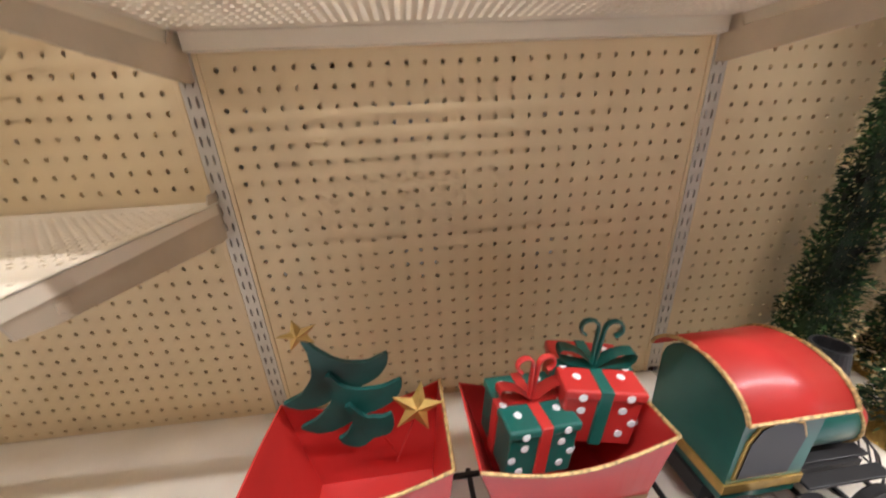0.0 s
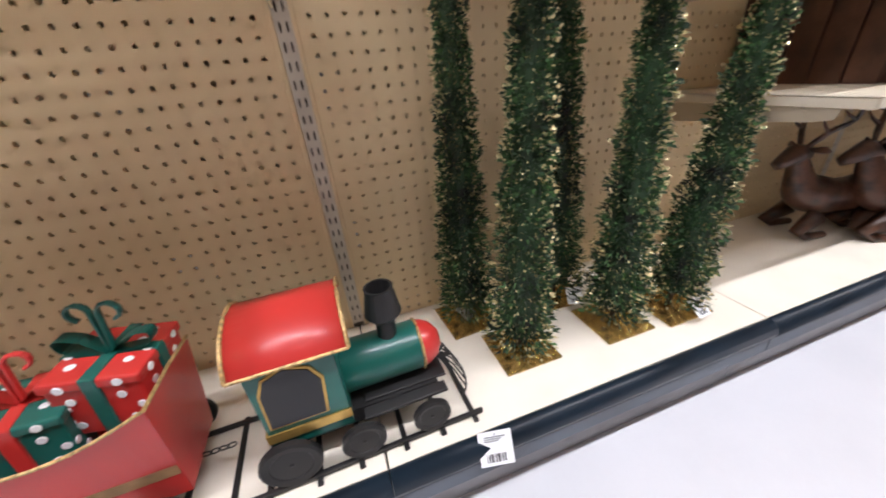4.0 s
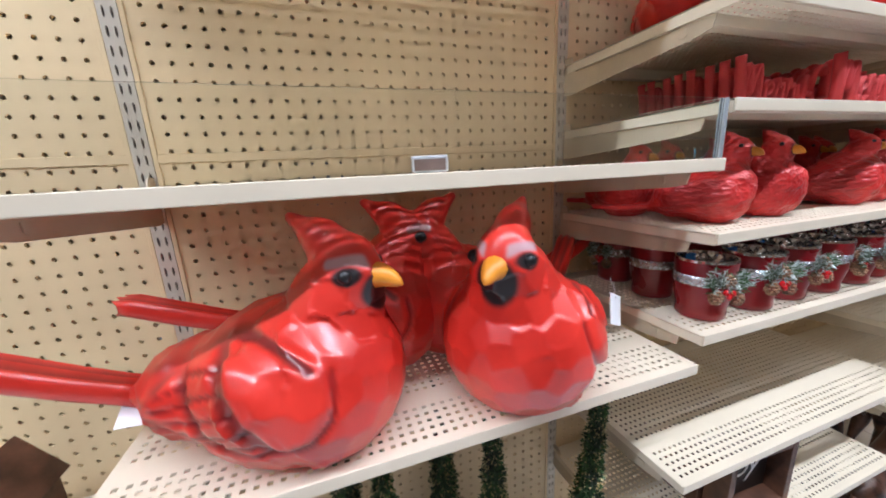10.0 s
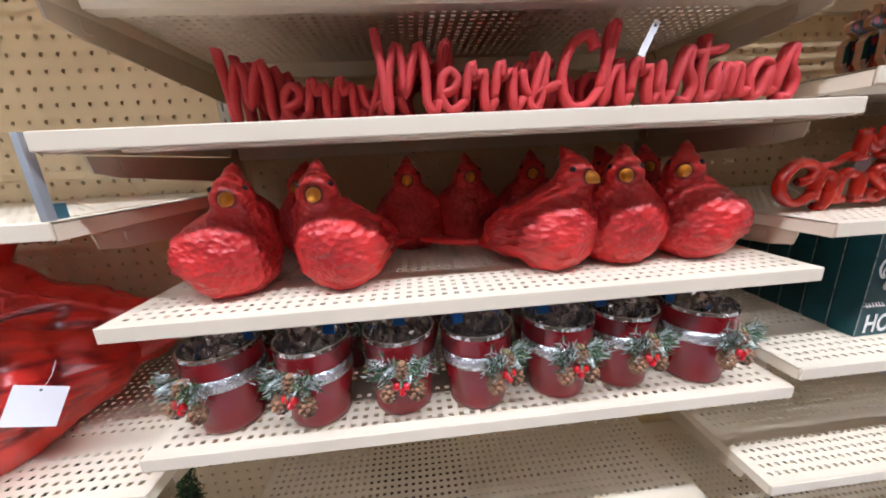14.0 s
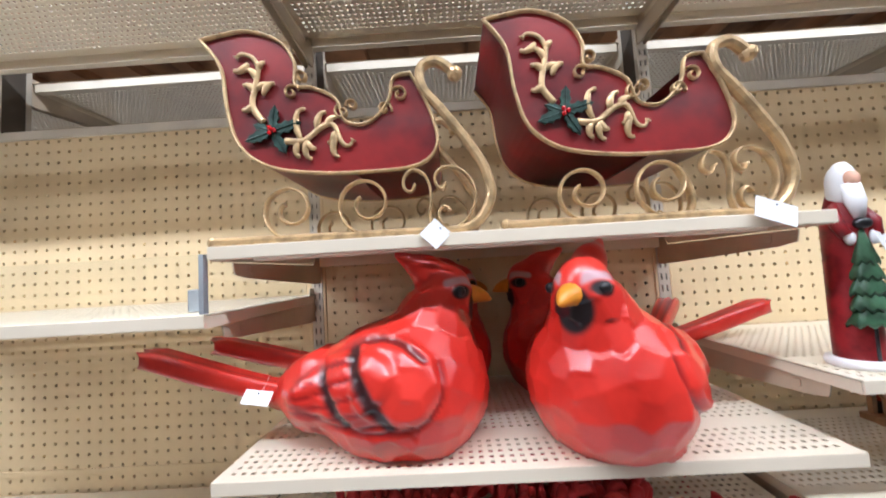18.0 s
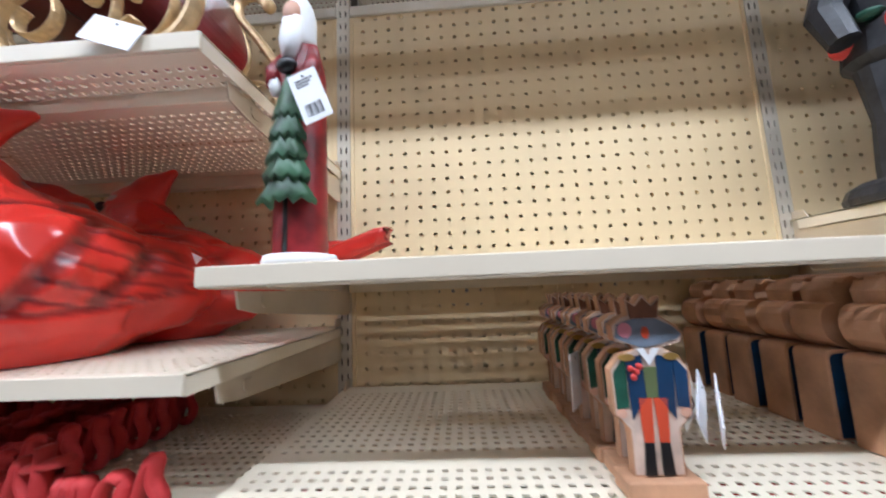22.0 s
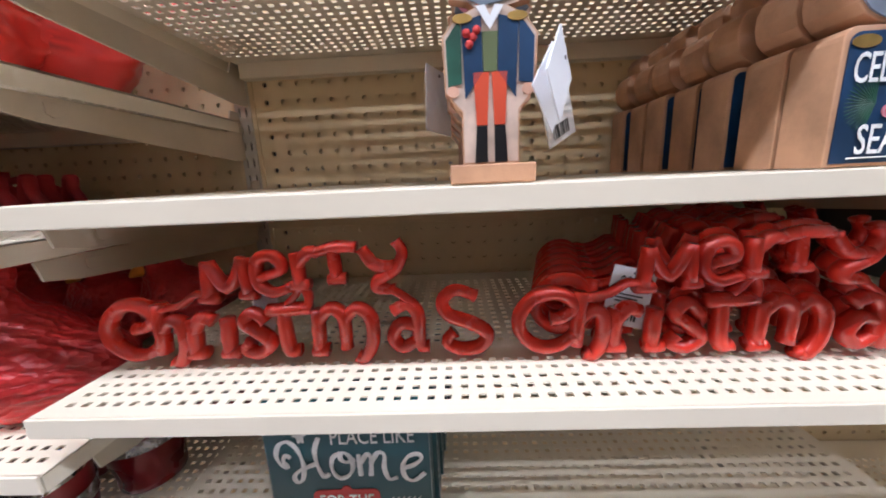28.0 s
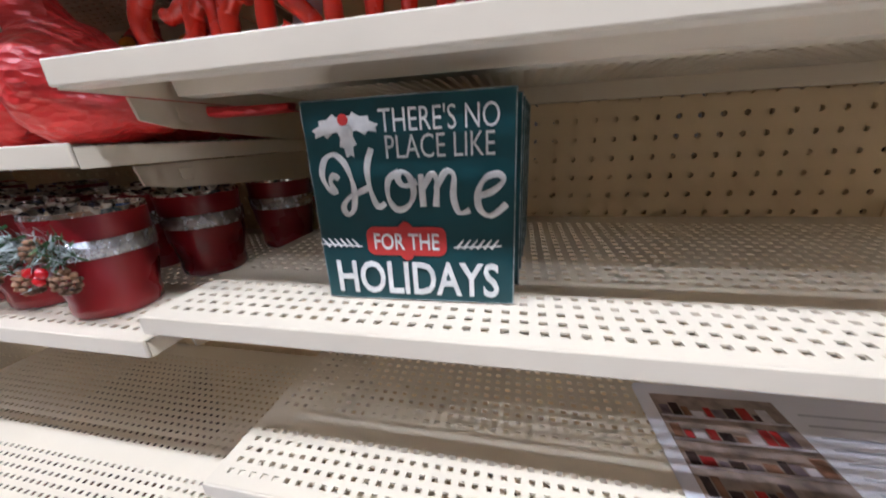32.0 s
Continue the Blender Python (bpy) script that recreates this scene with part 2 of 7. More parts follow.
def sieve(xs, ys, c, hw, hh, depth, rim):
    """A thin sheet of square cells with rectangular holes, both faces built."""
    V, F = [], []
    c /= 2
    for x in xs:
        for y in ys:
            o = len(V)
            for z in (0, -depth):
                for a, b in ((c, c), (hw, hh)):
                    V += [(x - a, y - b, z), (x + a, y - b, z), (x + a, y + b, z), (x - a, y + b, z)]
            for i in range(4):
                j = (i + 1) % 4
                F += [(o + i, o + j, o + 4 + j, o + 4 + i), (o + 8 + j, o + 8 + i, o + 12 + i, o + 12 + j), (o + 4 + i, o + 4 + j, o + 12 + j, o + 12 + i)]
    for x0, x1, y0, y1 in rim:
        o = len(V)
        V += [(x0, y0, 0), (x1, y0, 0), (x1, y1, 0), (x0, y1, 0), (x0, y0, -depth), (x1, y0, -depth), (x1, y1, -depth), (x0, y1, -depth)]
        F += [(o, o + 1, o + 2, o + 3), (o + 7, o + 6, o + 5, o + 4)]
    return V, F


# ---- plan: bays one metre wide; uprights stand at whole metres ----
P30 = 1 / 30
DECKZ = 0.262
PEGTOP = 2.82
BAYS = range(-2, 7)
BACK = 0.085

# pegboard panels, one per bay, front and back of the gondola
rows = [0.8773 + k * P30 for k in range(-18, 59)]
cols = [0.05 + k * P30 for k in range(28)]
pv, pf = perforated(cols, [-z for z in rows], P30, P30, 0.0046, 0.0046, 0.007,
                    rim=((0.016, cols[0] - P30 / 2, -PEGTOP, -DECKZ), (cols[-1] + P30 / 2, 0.984, -PEGTOP, -DECKZ)))
peg_mesh = bpy.data.meshes.new("pegboard")
peg_mesh.from_pydata([(x, -z, -y) for x, y, z in pv], [], pf)
peg_mesh.materials.append(PEG)
for b in BAYS:
    for side in (0, 1):
        ob = new("wall_pegboard", peg_mesh)
        ob.matrix_basis = pose(b, 0, 0) if side == 0 else pose(b + 1, BACK, 0, 0, 0, 180)
        tagged(ob, "tan perforated pegboard panel between slotted uprights", "pegboard", "gondola pegboard panels", "structure")
        for z in (1.83,):
            bm = box(0.018, 0.982, -0.003, 0.0015, z - 0.009, z + 0.009, 0.001, seg=1)
            part("seam_strip", bm, PEG, ob)
        for x in (0.021, 0.979):
            part("edge_strip", box(x - 0.0045, x + 0.0045, -0.0035, 0.0015, DECKZ, PEGTOP - 0.01, 0.001, seg=1), PEG, ob)

# slotted uprights
sv, sf = perforated((-0.0068, 0.0068), [-(0.8773 + (k + 0.5) * P30) for k in range(-18, 66)], 0.0136, P30, 0.0022, 0.0095, 0.004,
                    rim=((-0.016, -0.0136, -3.14, -0.26), (0.0136, 0.016, -3.14, -0.26)))
up_mesh = bpy.data.meshes.new("upright")
up_mesh.from_pydata([(x, -z, -y) for x, y, z in sv], [], sf)
up_mesh.materials.append(STEEL)
for b in range(-2, 8):
    up = thing("gondola_upright", "beige steel gondola upright with two rows of slots", "upright", pose(b, 0, 0), "gondola uprights", "structure")
    for s, turn in ((-0.004, 0), (BACK + 0.004, 180)):
        o = link("slotted_face", up_mesh, STEEL, up)
        o.matrix_basis = pose(0, s, 0, 0, 0, turn)
    part("core", box(-0.0155, 0.0155, 0.012, BACK - 0.012, 0.02, 3.15), VOID, up)
    for x in (-0.0158, 0.0148):
        part("flange", box(x, x + 0.001, -0.0035, 0.012, 0.26, 3.14), STEEL, up)
        part("flange", box(x, x + 0.001, BACK - 0.012, BACK + 0.0035, 0.26, 3.14), STEEL, up)

# top caps of the panels and base structure
for b in BAYS:
    RAIL = part("gondola_top_rail", box(b + 0.017, b + 0.983, -0.006, BACK + 0.006, PEGTOP, PEGTOP + 0.028, 0.003), STEEL, None)
    tagged(RAIL, "beige steel top rail above the pegboard", "rail", "top rails", "structure")
    for s in (0, 1):
        base = thing("base_deck", "cream steel base deck with navy bumper and grey kick plate", "base deck", pose(b, 0, 0) if s == 0 else pose(b + 1, BACK, 0, 0, 0, 180), "gondola base decks", "structure")
        part("deck_panel", box(0.002, 0.998, -0.433, -0.001, DECKZ - 0.03, DECKZ, 0.002), DECK, base)
        prof = [(-0.434, DECKZ - 0.002), (-0.440, DECKZ + 0.001), (-0.452, DECKZ - 0.002), (-0.463, DECKZ - 0.012), (-0.468, DECKZ - 0.027), (-0.463, DECKZ - 0.044), (-0.452, DECKZ - 0.052), (-0.434, DECKZ - 0.052)]
        part("bumper", prism(prof, 0.001, 0.999, axis="x"), NAVY, base, "glossy navy vinyl bumper", smooth=True)
        part("lower_rail", box(0.0015, 0.9985, -0.458, -0.43, DECKZ - 0.098, DECKZ - 0.053, 0.003), RAILM, base, "slate lower rail")
        part("kick_plate", box(0.0015, 0.9985, -0.40, -0.39, 0.0, DECKZ - 0.099), GREY, base)

# floor of square vinyl tiles
fl = new("floor", bpy.data.meshes.new("floor"))
fl.data.from_pydata([(-7, -9, 0), (11, -9, 0), (11, 9, 0), (-7, 9, 0)], [], [(0, 1, 2, 3)])
fl.data.materials.append(FLOOR)
tagged(fl, "white speckled vinyl store floor", "floor", kind="structure")

# plain closing walls, ceiling and its lamps
for nm, bx in (("wall_south", (-7, 11, -9.1, -9, 0, CEIL)), ("wall_north", (-7, 11, 9, 9.1, 0, CEIL)), ("wall_west", (-7.1, -7, -9, 9, 0, CEIL)), ("wall_east", (11, 11.1, -9, 9, 0, CEIL))):
    tagged(part(nm, box(*bx), WALLM), "plain pale store wall", "wall", kind="structure")
# unseen plain dark wall across the aisle, added to cut bounced light
tagged(part("wall_aisle", box(-7, 11, -3.2, -2.55, 0, 2.3), mat("unseen_dark_blocker", (0.16, 0.10, 0.06), 0.7, var=0.3, scale=3)), "plain dark shelving row across the aisle", "wall", kind="structure")
cb = box(-7, 11, -9, 9, CEIL, CEIL + 0.1)
for i in range(31):
    box(-6.9 + i * 0.6, -6.75 + i * 0.6, -9, 9, CEIL - 0.12, CEIL - 0.001, bm=cb)
tagged(part("ceiling", cb, CEILM), "brown timber ceiling with exposed joists", "ceiling", kind="structure")
for ly, lp in LAMP_ROWS:
    for k in range(5):
        lt = thing("ceiling_lamp", "white tube lamp with frosted diffuser under the ceiling", "ceiling lamp", pose(-2.4 + k * 2.2, ly, CEIL - 0.12), "ceiling lamps")
        part("housing", prism([(-0.09, 0.0), (0.09, 0.0), (0.06, -0.03), (-0.06, -0.03)], -1.0, 1.0, axis="x"), LAMPH, lt)
        part("diffuser", box(-0.98, 0.98, -0.045, 0.045, -0.036, -0.0305, 0.002), LAMPM, lt)

# ---- shelves ----
SP = P30 / 2
sxs = [0.025 + SP * k for k in range(58)]
sys_ = [-0.430 + SP * k for k in range(5)] + [-0.312 + SP * k for k in range(16)]
xa, xb = sxs[0] - SP / 2, sxs[-1] + SP / 2
rims = [(0.003, xa, -0.449, -0.006), (xb, 0.997, -0.449, -0.006)]
rims += [(xa, xb, -0.449, sys_[0] - SP / 2), (xa, xb, sys_[4] + SP / 2, sys_[5] - SP / 2), (xa, xb, sys_[-1] + SP / 2, -0.006)]
hv, hf = sieve(sxs, sys_, SP, 0.0038, 0.0035, 0.0018, rims)
shelf_mesh = bpy.data.meshes.new("shelf_panel")
shelf_mesh.from_pydata(hv, [], hf)
shelf_mesh.materials.append(CREAM)


def bm_mesh(bm, material, smooth=False):
    me = bpy.data.meshes.new("m")
    bmesh.ops.recalc_face_normals(bm, faces=bm.faces[:])
    bm.to_mesh(me)
    bm.free()
    me.materials.append(material)
    if smooth:
        me.polygons.foreach_set("use_smooth", [True] * len(me.polygons))
    return me


lip_mesh = bm_mesh(box(0.003, 0.997, -0.4535, -0.4495, -0.0205, 0.0008, 0.0014), CREAM)
ret_mesh = bm_mesh(box(0.006, 0.994, -0.449, -0.432, -0.0206, -0.0190), CREAM)
rib_mesh = bm_mesh(prism([(-0.357, -0.0024), (-0.323, -0.0024), (-0.327, -0.020), (-0.353, -0.020)], 0.02, 0.98, axis="x"), CREAM)
back_mesh = bm_mesh(box(0.02, 0.98, -0.03, -0.008, -0.03, -0.0025), CREAM)
side_mesh = bm_mesh(box(0, 0.0015, -0.4485, -0.02, -0.022, -0.0025), CREAM)
brk = [(-0.004, 0.018), (-0.004, -0.075), (-0.03, -0.078), (-0.36, -0.052), (-0.395, -0.045), (-0.40, -0.024), (-0.05, -0.024), (-0.03, 0.018)]
brk_mesh = bm_mesh(prism(brk, -0.0015, 0.0015, axis="x"), BRACK)
hook_mesh = bm_mesh(box(-0.0012, 0.0012, -0.006, 0.02, -0.06, 0.005), BRACK)
notch_mesh = bm_mesh(prism([(-0.352, -0.030), (-0.335, -0.030), (-0.335, -0.044), (-0.345, -0.046), (-0.352, -0.042)], -0.003, 0.003, 0.0008, axis="x"), BRACK)


def shelf(bay, z, label="cream perforated steel gondola shelf"):
    s = thing("gondola_shelf", label, "shelf", pose(bay, 0, z), "gondola shelves")
    link("shelf_panel", shelf_mesh, CREAM, s)
    link("front_lip", lip_mesh, CREAM, s)
    link("lip_return", ret_mesh, CREAM, s)
    link("stiffening_rib", rib_mesh, CREAM, s)
    link("rear_flange", back_mesh, CREAM, s)
    for x, d in ((0.004, 0), (0.9945, 0)):
        link("side_flange", side_mesh, CREAM, s).matrix_basis = pose(x, 0, 0)
    for x in (0.0105, 0.9895):
        k = link("bracket", brk_mesh, BRACK, s, "taupe steel bracket")
        k.matrix_basis = pose(x, 0, 0)
        link("hook", hook_mesh, BRACK, k)
        link("rivet_plate", notch_mesh, BRACK, k)
    return s


Z = dict(A1=1.10, Z1=0.815, Z2=1.30, B_bird=1.38, B_up=1.775, B_up2=2.30, C_e2=0.785, C_e1=1.079, C_jar=1.439, C_sc=1.641, C_scr=1.872, C_bb=2.042, C_sl=2.408,
         D_e2=0.95, D_e1=1.231, D_sgn=1.47, D_let=1.706, D_mou=1.907, D_top=2.146, E_1=1.26, E_tray=1.72, E_mou=1.982, E_top=2.235)
for bay, names in ((-1, "Z1 Z2"), (0, "A1"), (1, "B_bird B_up B_up2"), (2, "C_e2 C_e1 C_jar C_sc C_scr C_bb C_sl"), (3, "D_e2 D_e1 D_sgn D_let D_mou D_top"), (4, "E_1 E_tray E_mou E_top"), (5, "E_1 E_tray E_mou E_top")):
    for nm in names.split():
        shelf(bay, Z[nm])
for b in range(-1, 6):
    shelf(b, 3.06, "cream perforated steel top shelf")
    o = shelf(b, 3.06, "cream perforated steel top shelf of the far side")
    o.matrix_basis = pose(b + 1, BACK, 3.06, 0, 0, 180)


# ---- materials of the goods ----
REDD = mat("dark_streak_red", (0.30, 0.010, 0.012), 0.35, var=0.2, coat=0.2)
BLACK = mat("black_paint", (0.012, 0.012, 0.014), 0.35, var=0.2)
BEAK = mat("yellow_beak", (0.76, 0.29, 0.025), 0.35, var=0.15, scale=20)


def crackled():
    """Mirror glass broken into small tilted facets."""
    m = mat("crackled_mirror_lining", (0.72, 0.68, 0.66), 0.10, metal=0.95, var=0.2, scale=60)
    nt = m.node_tree
    tc = nt.nodes.new("ShaderNodeTexCoord")
    vo = nt.nodes.new("ShaderNodeTexVoronoi")
    vo.inputs["Scale"].default_value = 150
    nt.links.new(tc.outputs["Object"], vo.inputs["Vector"])
    mx = nt.nodes.new("ShaderNodeMix")
    mx.data_type = "VECTOR"
    mx.inputs["Factor"].default_value = 0.45
    ge = nt.nodes.new("ShaderNodeNewGeometry")
    ct = nt.nodes.new("ShaderNodeVectorMath")
    ct.operation = "SUBTRACT"
    ct.inputs[1].default_value = (0.5, 0.5, 0.5)
    nt.links.new(vo.outputs["Color"], ct.inputs[0])
    nt.links.new(ge.outputs["Normal"], mx.inputs["A"])
    nt.links.new(ct.outputs["Vector"], mx.inputs["B"])
    nm = nt.nodes.new("ShaderNodeVectorMath")
    nm.operation = "NORMALIZE"
    nt.links.new(mx.outputs["Result"], nm.inputs[0])
    nt.links.new(nm.outputs["Vector"], nt.nodes["Principled BSDF"].inputs["Normal"])
    return m


TRAINR = mat("red_tin_paint", (0.56, 0.035, 0.03), 0.36, var=0.10, scale=5, coat=0.2)
TRAING = mat("green_tin_paint", (0.006, 0.12, 0.095), 0.34, var=0.2, scale=5, coat=0.3)
TREEG = mat("dark_green_tin_tree", (0.005, 0.075, 0.062), 0.42, var=0.3, scale=9, coat=0.1)
BANDG = mat("dull_gold_band_paint", (0.60, 0.40, 0.20), 0.42, metal=0.25, var=0.2, scale=25)
GOLDP = mat("gold_paint", (0.62, 0.40, 0.12), 0.32, metal=0.7, var=0.2, scale=25)
CORD = mat("gold_cord", (0.58, 0.38, 0.16), 0.45, metal=0.4, var=0.3, scale=160)
IRON = mat("black_iron", (0.018, 0.017, 0.017), 0.5, var=0.3)
WHITEP = mat("white_paint", (0.82, 0.82, 0.82), 0.5, var=0.04)
LEAF = mat("dark_pine_needles", (0.020, 0.055, 0.020), 0.55, var=0.5, scale=14)
LEAF2 = mat("mid_pine_needles", (0.055, 0.13, 0.040), 0.55, var=0.4, scale=14)
GLIT = mat("gold_glitter", (0.75, 0.50, 0.16), 0.22, metal=0.85, var=0.4, scale=60, bump=1.0, fscale=700)
FLECK = mat("gold_fleck", (1.0, 0.82, 0.45), 0.22, metal=0.5, var=0.1)
TRUNK = mat("brown_trunk", (0.07, 0.045, 0.025), 0.7, var=0.3, scale=30)
JAR = mat("frosted_red_glass", (0.24, 0.008, 0.012), 0.28, var=0.25, scale=6, coat=0.2, dark=(0.15, 0.005, 0.009))
SILV = mat("silver_ribbon", (0.62, 0.62, 0.64), 0.25, metal=0.8, var=0.25, scale=90, bump=0.6, fscale=400)
FOIL = crackled()
CONE = mat("pine_cone_brown", (0.30, 0.16, 0.085), 0.6, var=0.4, scale=60)
FROST = mat("frosted_sprig", (0.62, 0.72, 0.70), 0.55, var=0.4, scale=80)
BERRY = mat("red_berry", (0.60, 0.01, 0.015), 0.15, coat=0.5)
SCRIPT = mat("red_flocked_script", (0.52, 0.032, 0.034), 0.6, var=0.12, bump=0.4, fscale=500)
SLEDR = mat("burgundy_sled_paint", (0.24, 0.012, 0.012), 0.34, var=0.5, scale=7, coat=0.25, dark=(0.05, 0.006, 0.01))
HOLLY = mat("dark_holly_metal", (0.03, 0.07, 0.055), 0.4, metal=0.3, var=0.4, scale=60)
WOODB = mat("brown_stained_wood", (0.12, 0.052, 0.030), 0.5, var=0.35, scale=12, bump=0.3, fscale=60)
BRONZE = mat("brown_carved_resin", (0.080, 0.034, 0.019), 0.36, var=0.5, scale=22, bump=0.4, fscale=80)
BLUEL = mat("blue_label", (0.02, 0.16, 0.55), 0.4)


def mark(bm, n0, k):
    bm.faces.ensure_lookup_table()
    for f in bm.faces[n0:]:
        f.material_index = k


def mesh_of(bm, mats, smooth=False):
    me = bpy.data.meshes.new("m")
    bmesh.ops.recalc_face_normals(bm, faces=bm.faces[:])
    bm.to_mesh(me)
    bm.free()
    for k in mats:
        me.materials.append(k)
    if smooth:
        me.polygons.foreach_set("use_smooth", [True] * len(me.polygons))
    return me


def put(name, me, m, label, category, group=""):
    ob = new(name, me)
    ob.matrix_basis = m
    return tagged(ob, label, category, group)


def font_mesh(body, size, extrude=0.0, bevel=0.0, offset=0.0, shear=0.0, space=1.0, line=1.0):
    c = bpy.data.curves.new("t", "FONT")
    c.body, c.size, c.extrude, c.bevel_depth, c.offset, c.shear = body, size, extrude, bevel, offset, shear
    c.align_x, c.space_character, c.space_line = "CENTER", space, line
    c.resolution_u = 3
    c.bevel_resolution = 1
    o = bpy.data.objects.new("t", c)
    scene.collection.objects.link(o)
    me = bpy.data.meshes.new_from_object(o.evaluated_get(bpy.context.evaluated_depsgraph_get()))
    bpy.data.objects.remove(o)
    return me


def lettering(name, body, size, material, parent, x, y, z, label="", turn=0.0, fit=None, **kw):
    """Flat or raised words that face the aisle; fit gives their width and height."""
    me = font_mesh(body, size, **kw)
    me.materials.clear()
    me.materials.append(material)
    if fit:
        xs = [v.co.x for v in me.vertices]
        ys = [v.co.y for v in me.vertices]
        sx, sy = fit[0] / (max(xs) - min(xs)), fit[1] / (max(ys) - min(ys))
        me.transform(Matrix.Diagonal((sx, sy, 1, 1)) @ Matrix.Translation((-(max(xs) + min(xs)) / 2, -min(ys), 0)))
    o = new(name, me)
    o.parent = parent
    o.matrix_basis = pose(x, y, z, 90, turn, 0)
    if label:
        o["label"] = label
    return o


def price_tag(m, label="white card price tag on a string", w=0.05, h=0.065, bars=True, low=False, string=False):
    t = thing("price_tag", label, "tag", m, "price tags")
    part("card", box(-w / 2, w / 2, -0.0006, 0.0006, -h, 0, 0), TAG, t)
    hole = lathe([(0, 0), (0.0017, 0), (0.0017, 0.0003), (0, 0.0003)], 10)
    part("punched_hole", hole, INK, t, m=pose(0, -0.0006, -0.006, 90, 0, 0))
    if string:
        part("string", tube(smooth_line([(0, 0, -0.006), (0.004, 0.004, 0.012), (0.002, 0.010, 0.034)], 4), 0.0004, n=4), TAG, t, "thin white string")
    if bars:
        bm = bmesh.new()
        for k in range(9):
            box(-w * 0.3 + k * w * 0.065, -w * 0.3 + k * w * 0.065 + w * (0.02 + 0.015 * (k % 3)), -0.0011, -0.0007, -h * 0.9, -h * 0.66, bm=bm)
        part("barcode", bm, INK, t)
        bm = bmesh.new()
        for k in range(3):
            box(-w * 0.32, w * (0.3 - 0.1 * k), -0.0011, -0.0007, -h * (0.18 + 0.3 * low + 0.06 * k), -h * (0.155 + 0.3 * low + 0.06 * k), bm=bm)
        part("print_lines", bm, INK, t)
    return t


# ---- cardinals: one carved mesh each, facing +x ----
def painted(name, base, dark, rough, coat, bump=0.0, bscale=70.0):
    """Red figurine paint with brushed black and pale strokes, and darker red along carved grooves, held in the mesh's
    paint layer.
    """
    m = mat(name, base, rough, var=0.25, scale=9, coat=coat, dark=dark)
    nt = m.node_tree
    b = nt.nodes["Principled BSDF"]
    src = b.inputs["Base Color"].links[0].from_socket
    at = nt.nodes.new("ShaderNodeAttribute")
    at.attribute_name = "paint"
    sp = nt.nodes.new("ShaderNodeSeparateColor")
    nt.links.new(at.outputs["Color"], sp.inputs["Color"])
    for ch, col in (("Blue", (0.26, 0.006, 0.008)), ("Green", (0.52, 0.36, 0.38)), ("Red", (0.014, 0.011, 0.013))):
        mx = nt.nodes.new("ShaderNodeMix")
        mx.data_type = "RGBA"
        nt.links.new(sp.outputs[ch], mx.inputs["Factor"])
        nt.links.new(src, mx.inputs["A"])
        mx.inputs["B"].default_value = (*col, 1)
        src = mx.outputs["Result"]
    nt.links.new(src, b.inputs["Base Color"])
    if bump:
        tc = nt.nodes.new("ShaderNodeTexCoord")
        vo = nt.nodes.new("ShaderNodeTexVoronoi")
        vo.inputs["Scale"].default_value = bscale
        mp = nt.nodes.new("ShaderNodeMapping")
        mp.inputs["Scale"].default_value = (0.45, 1.0, 1.0)
        mp.inputs["Rotation"].default_value = (0, 0.5, 0)
        nt.links.new(tc.outputs["Object"], mp.inputs["Vector"])
        nt.links.new(mp.outputs["Vector"], vo.inputs["Vector"])
        bp = nt.nodes.new("ShaderNodeBump")
        bp.inputs["Strength"].default_value = bump
        bp.inputs["Distance"].default_value = 0.006
        nt.links.new(vo.outputs["Distance"], bp.inputs["Height"])
        nt.links.new(bp.outputs["Normal"], b.inputs["Normal"])
    return m


RED = painted("glossy_cardinal_red", (0.66, 0.034, 0.022), (0.50, 0.018, 0.012), 0.31, 0.3)
RED2 = painted("feathered_resin_red", (0.60, 0.030, 0.028), (0.38, 0.014, 0.015), 0.40, 0.05, 0.6, 70.0)

BIG_FORM = (((-0.205, 0.094, 0.020), (-0.125, 0.098, 0.070)), ((-0.125, 0.098, 0.070), (0.0, 0.096, 0.119)), ((0.0, 0.096, 0.119), (0.052, 0.100, 0.132)), ((0.052, 0.124, 0.122), (0.086, 0.200, 0.072)),
            ((0.098, 0.238, 0.054), (0.114, 0.254, 0.052)), ((0.122, 0.282, 0.034), (0.078, 0.308, 0.027)), ((0.078, 0.308, 0.027), (0.028, 0.340, 0.009)))
SMALL_FORM = (((-0.20, 0.060, 0.020), (-0.11, 0.094, 0.078)), ((-0.11, 0.094, 0.078), (0.015, 0.112, 0.124)), ((0.015, 0.112, 0.124), (0.036, 0.150, 0.104)), ((0.040, 0.160, 0.092), (0.056, 0.205, 0.046)),
              ((0.064, 0.246, 0.054), (0.076, 0.258, 0.053)), ((0.066, 0.288, 0.034), (0.044, 0.314, 0.020)), ((0.044, 0.314, 0.020), (0.020, 0.340, 0.007)))


def form_distance(P, form, k):
    """Signed distance to a chain of tapering limbs, blended softly."""
    d = None
    for (ax, az, ar), (bx, bz, br) in form:
        A, B = np.array((ax, 0, az)), np.array((bx, 0, bz))
        u = np.clip(((P - A) @ (B - A)) / ((B - A) @ (B - A)), 0, 1)
        q = P - A - u[:, None] * (B - A)
        flat = 0.97 if ar > 0.07 else (1.0 if ar > 0.04 else 1.15)
        q = q * np.array((1, flat, 1))
        e = np.sqrt((q * q).sum(1)) - (ar + (br - ar) * u)
        if d is None:
            d = e
        else:
            h = np.clip(0.5 + 0.5 * (d - e) / k, 0, 1)
            d = d * (1 - h) + e * h - k * h * (1 - h)
    return d


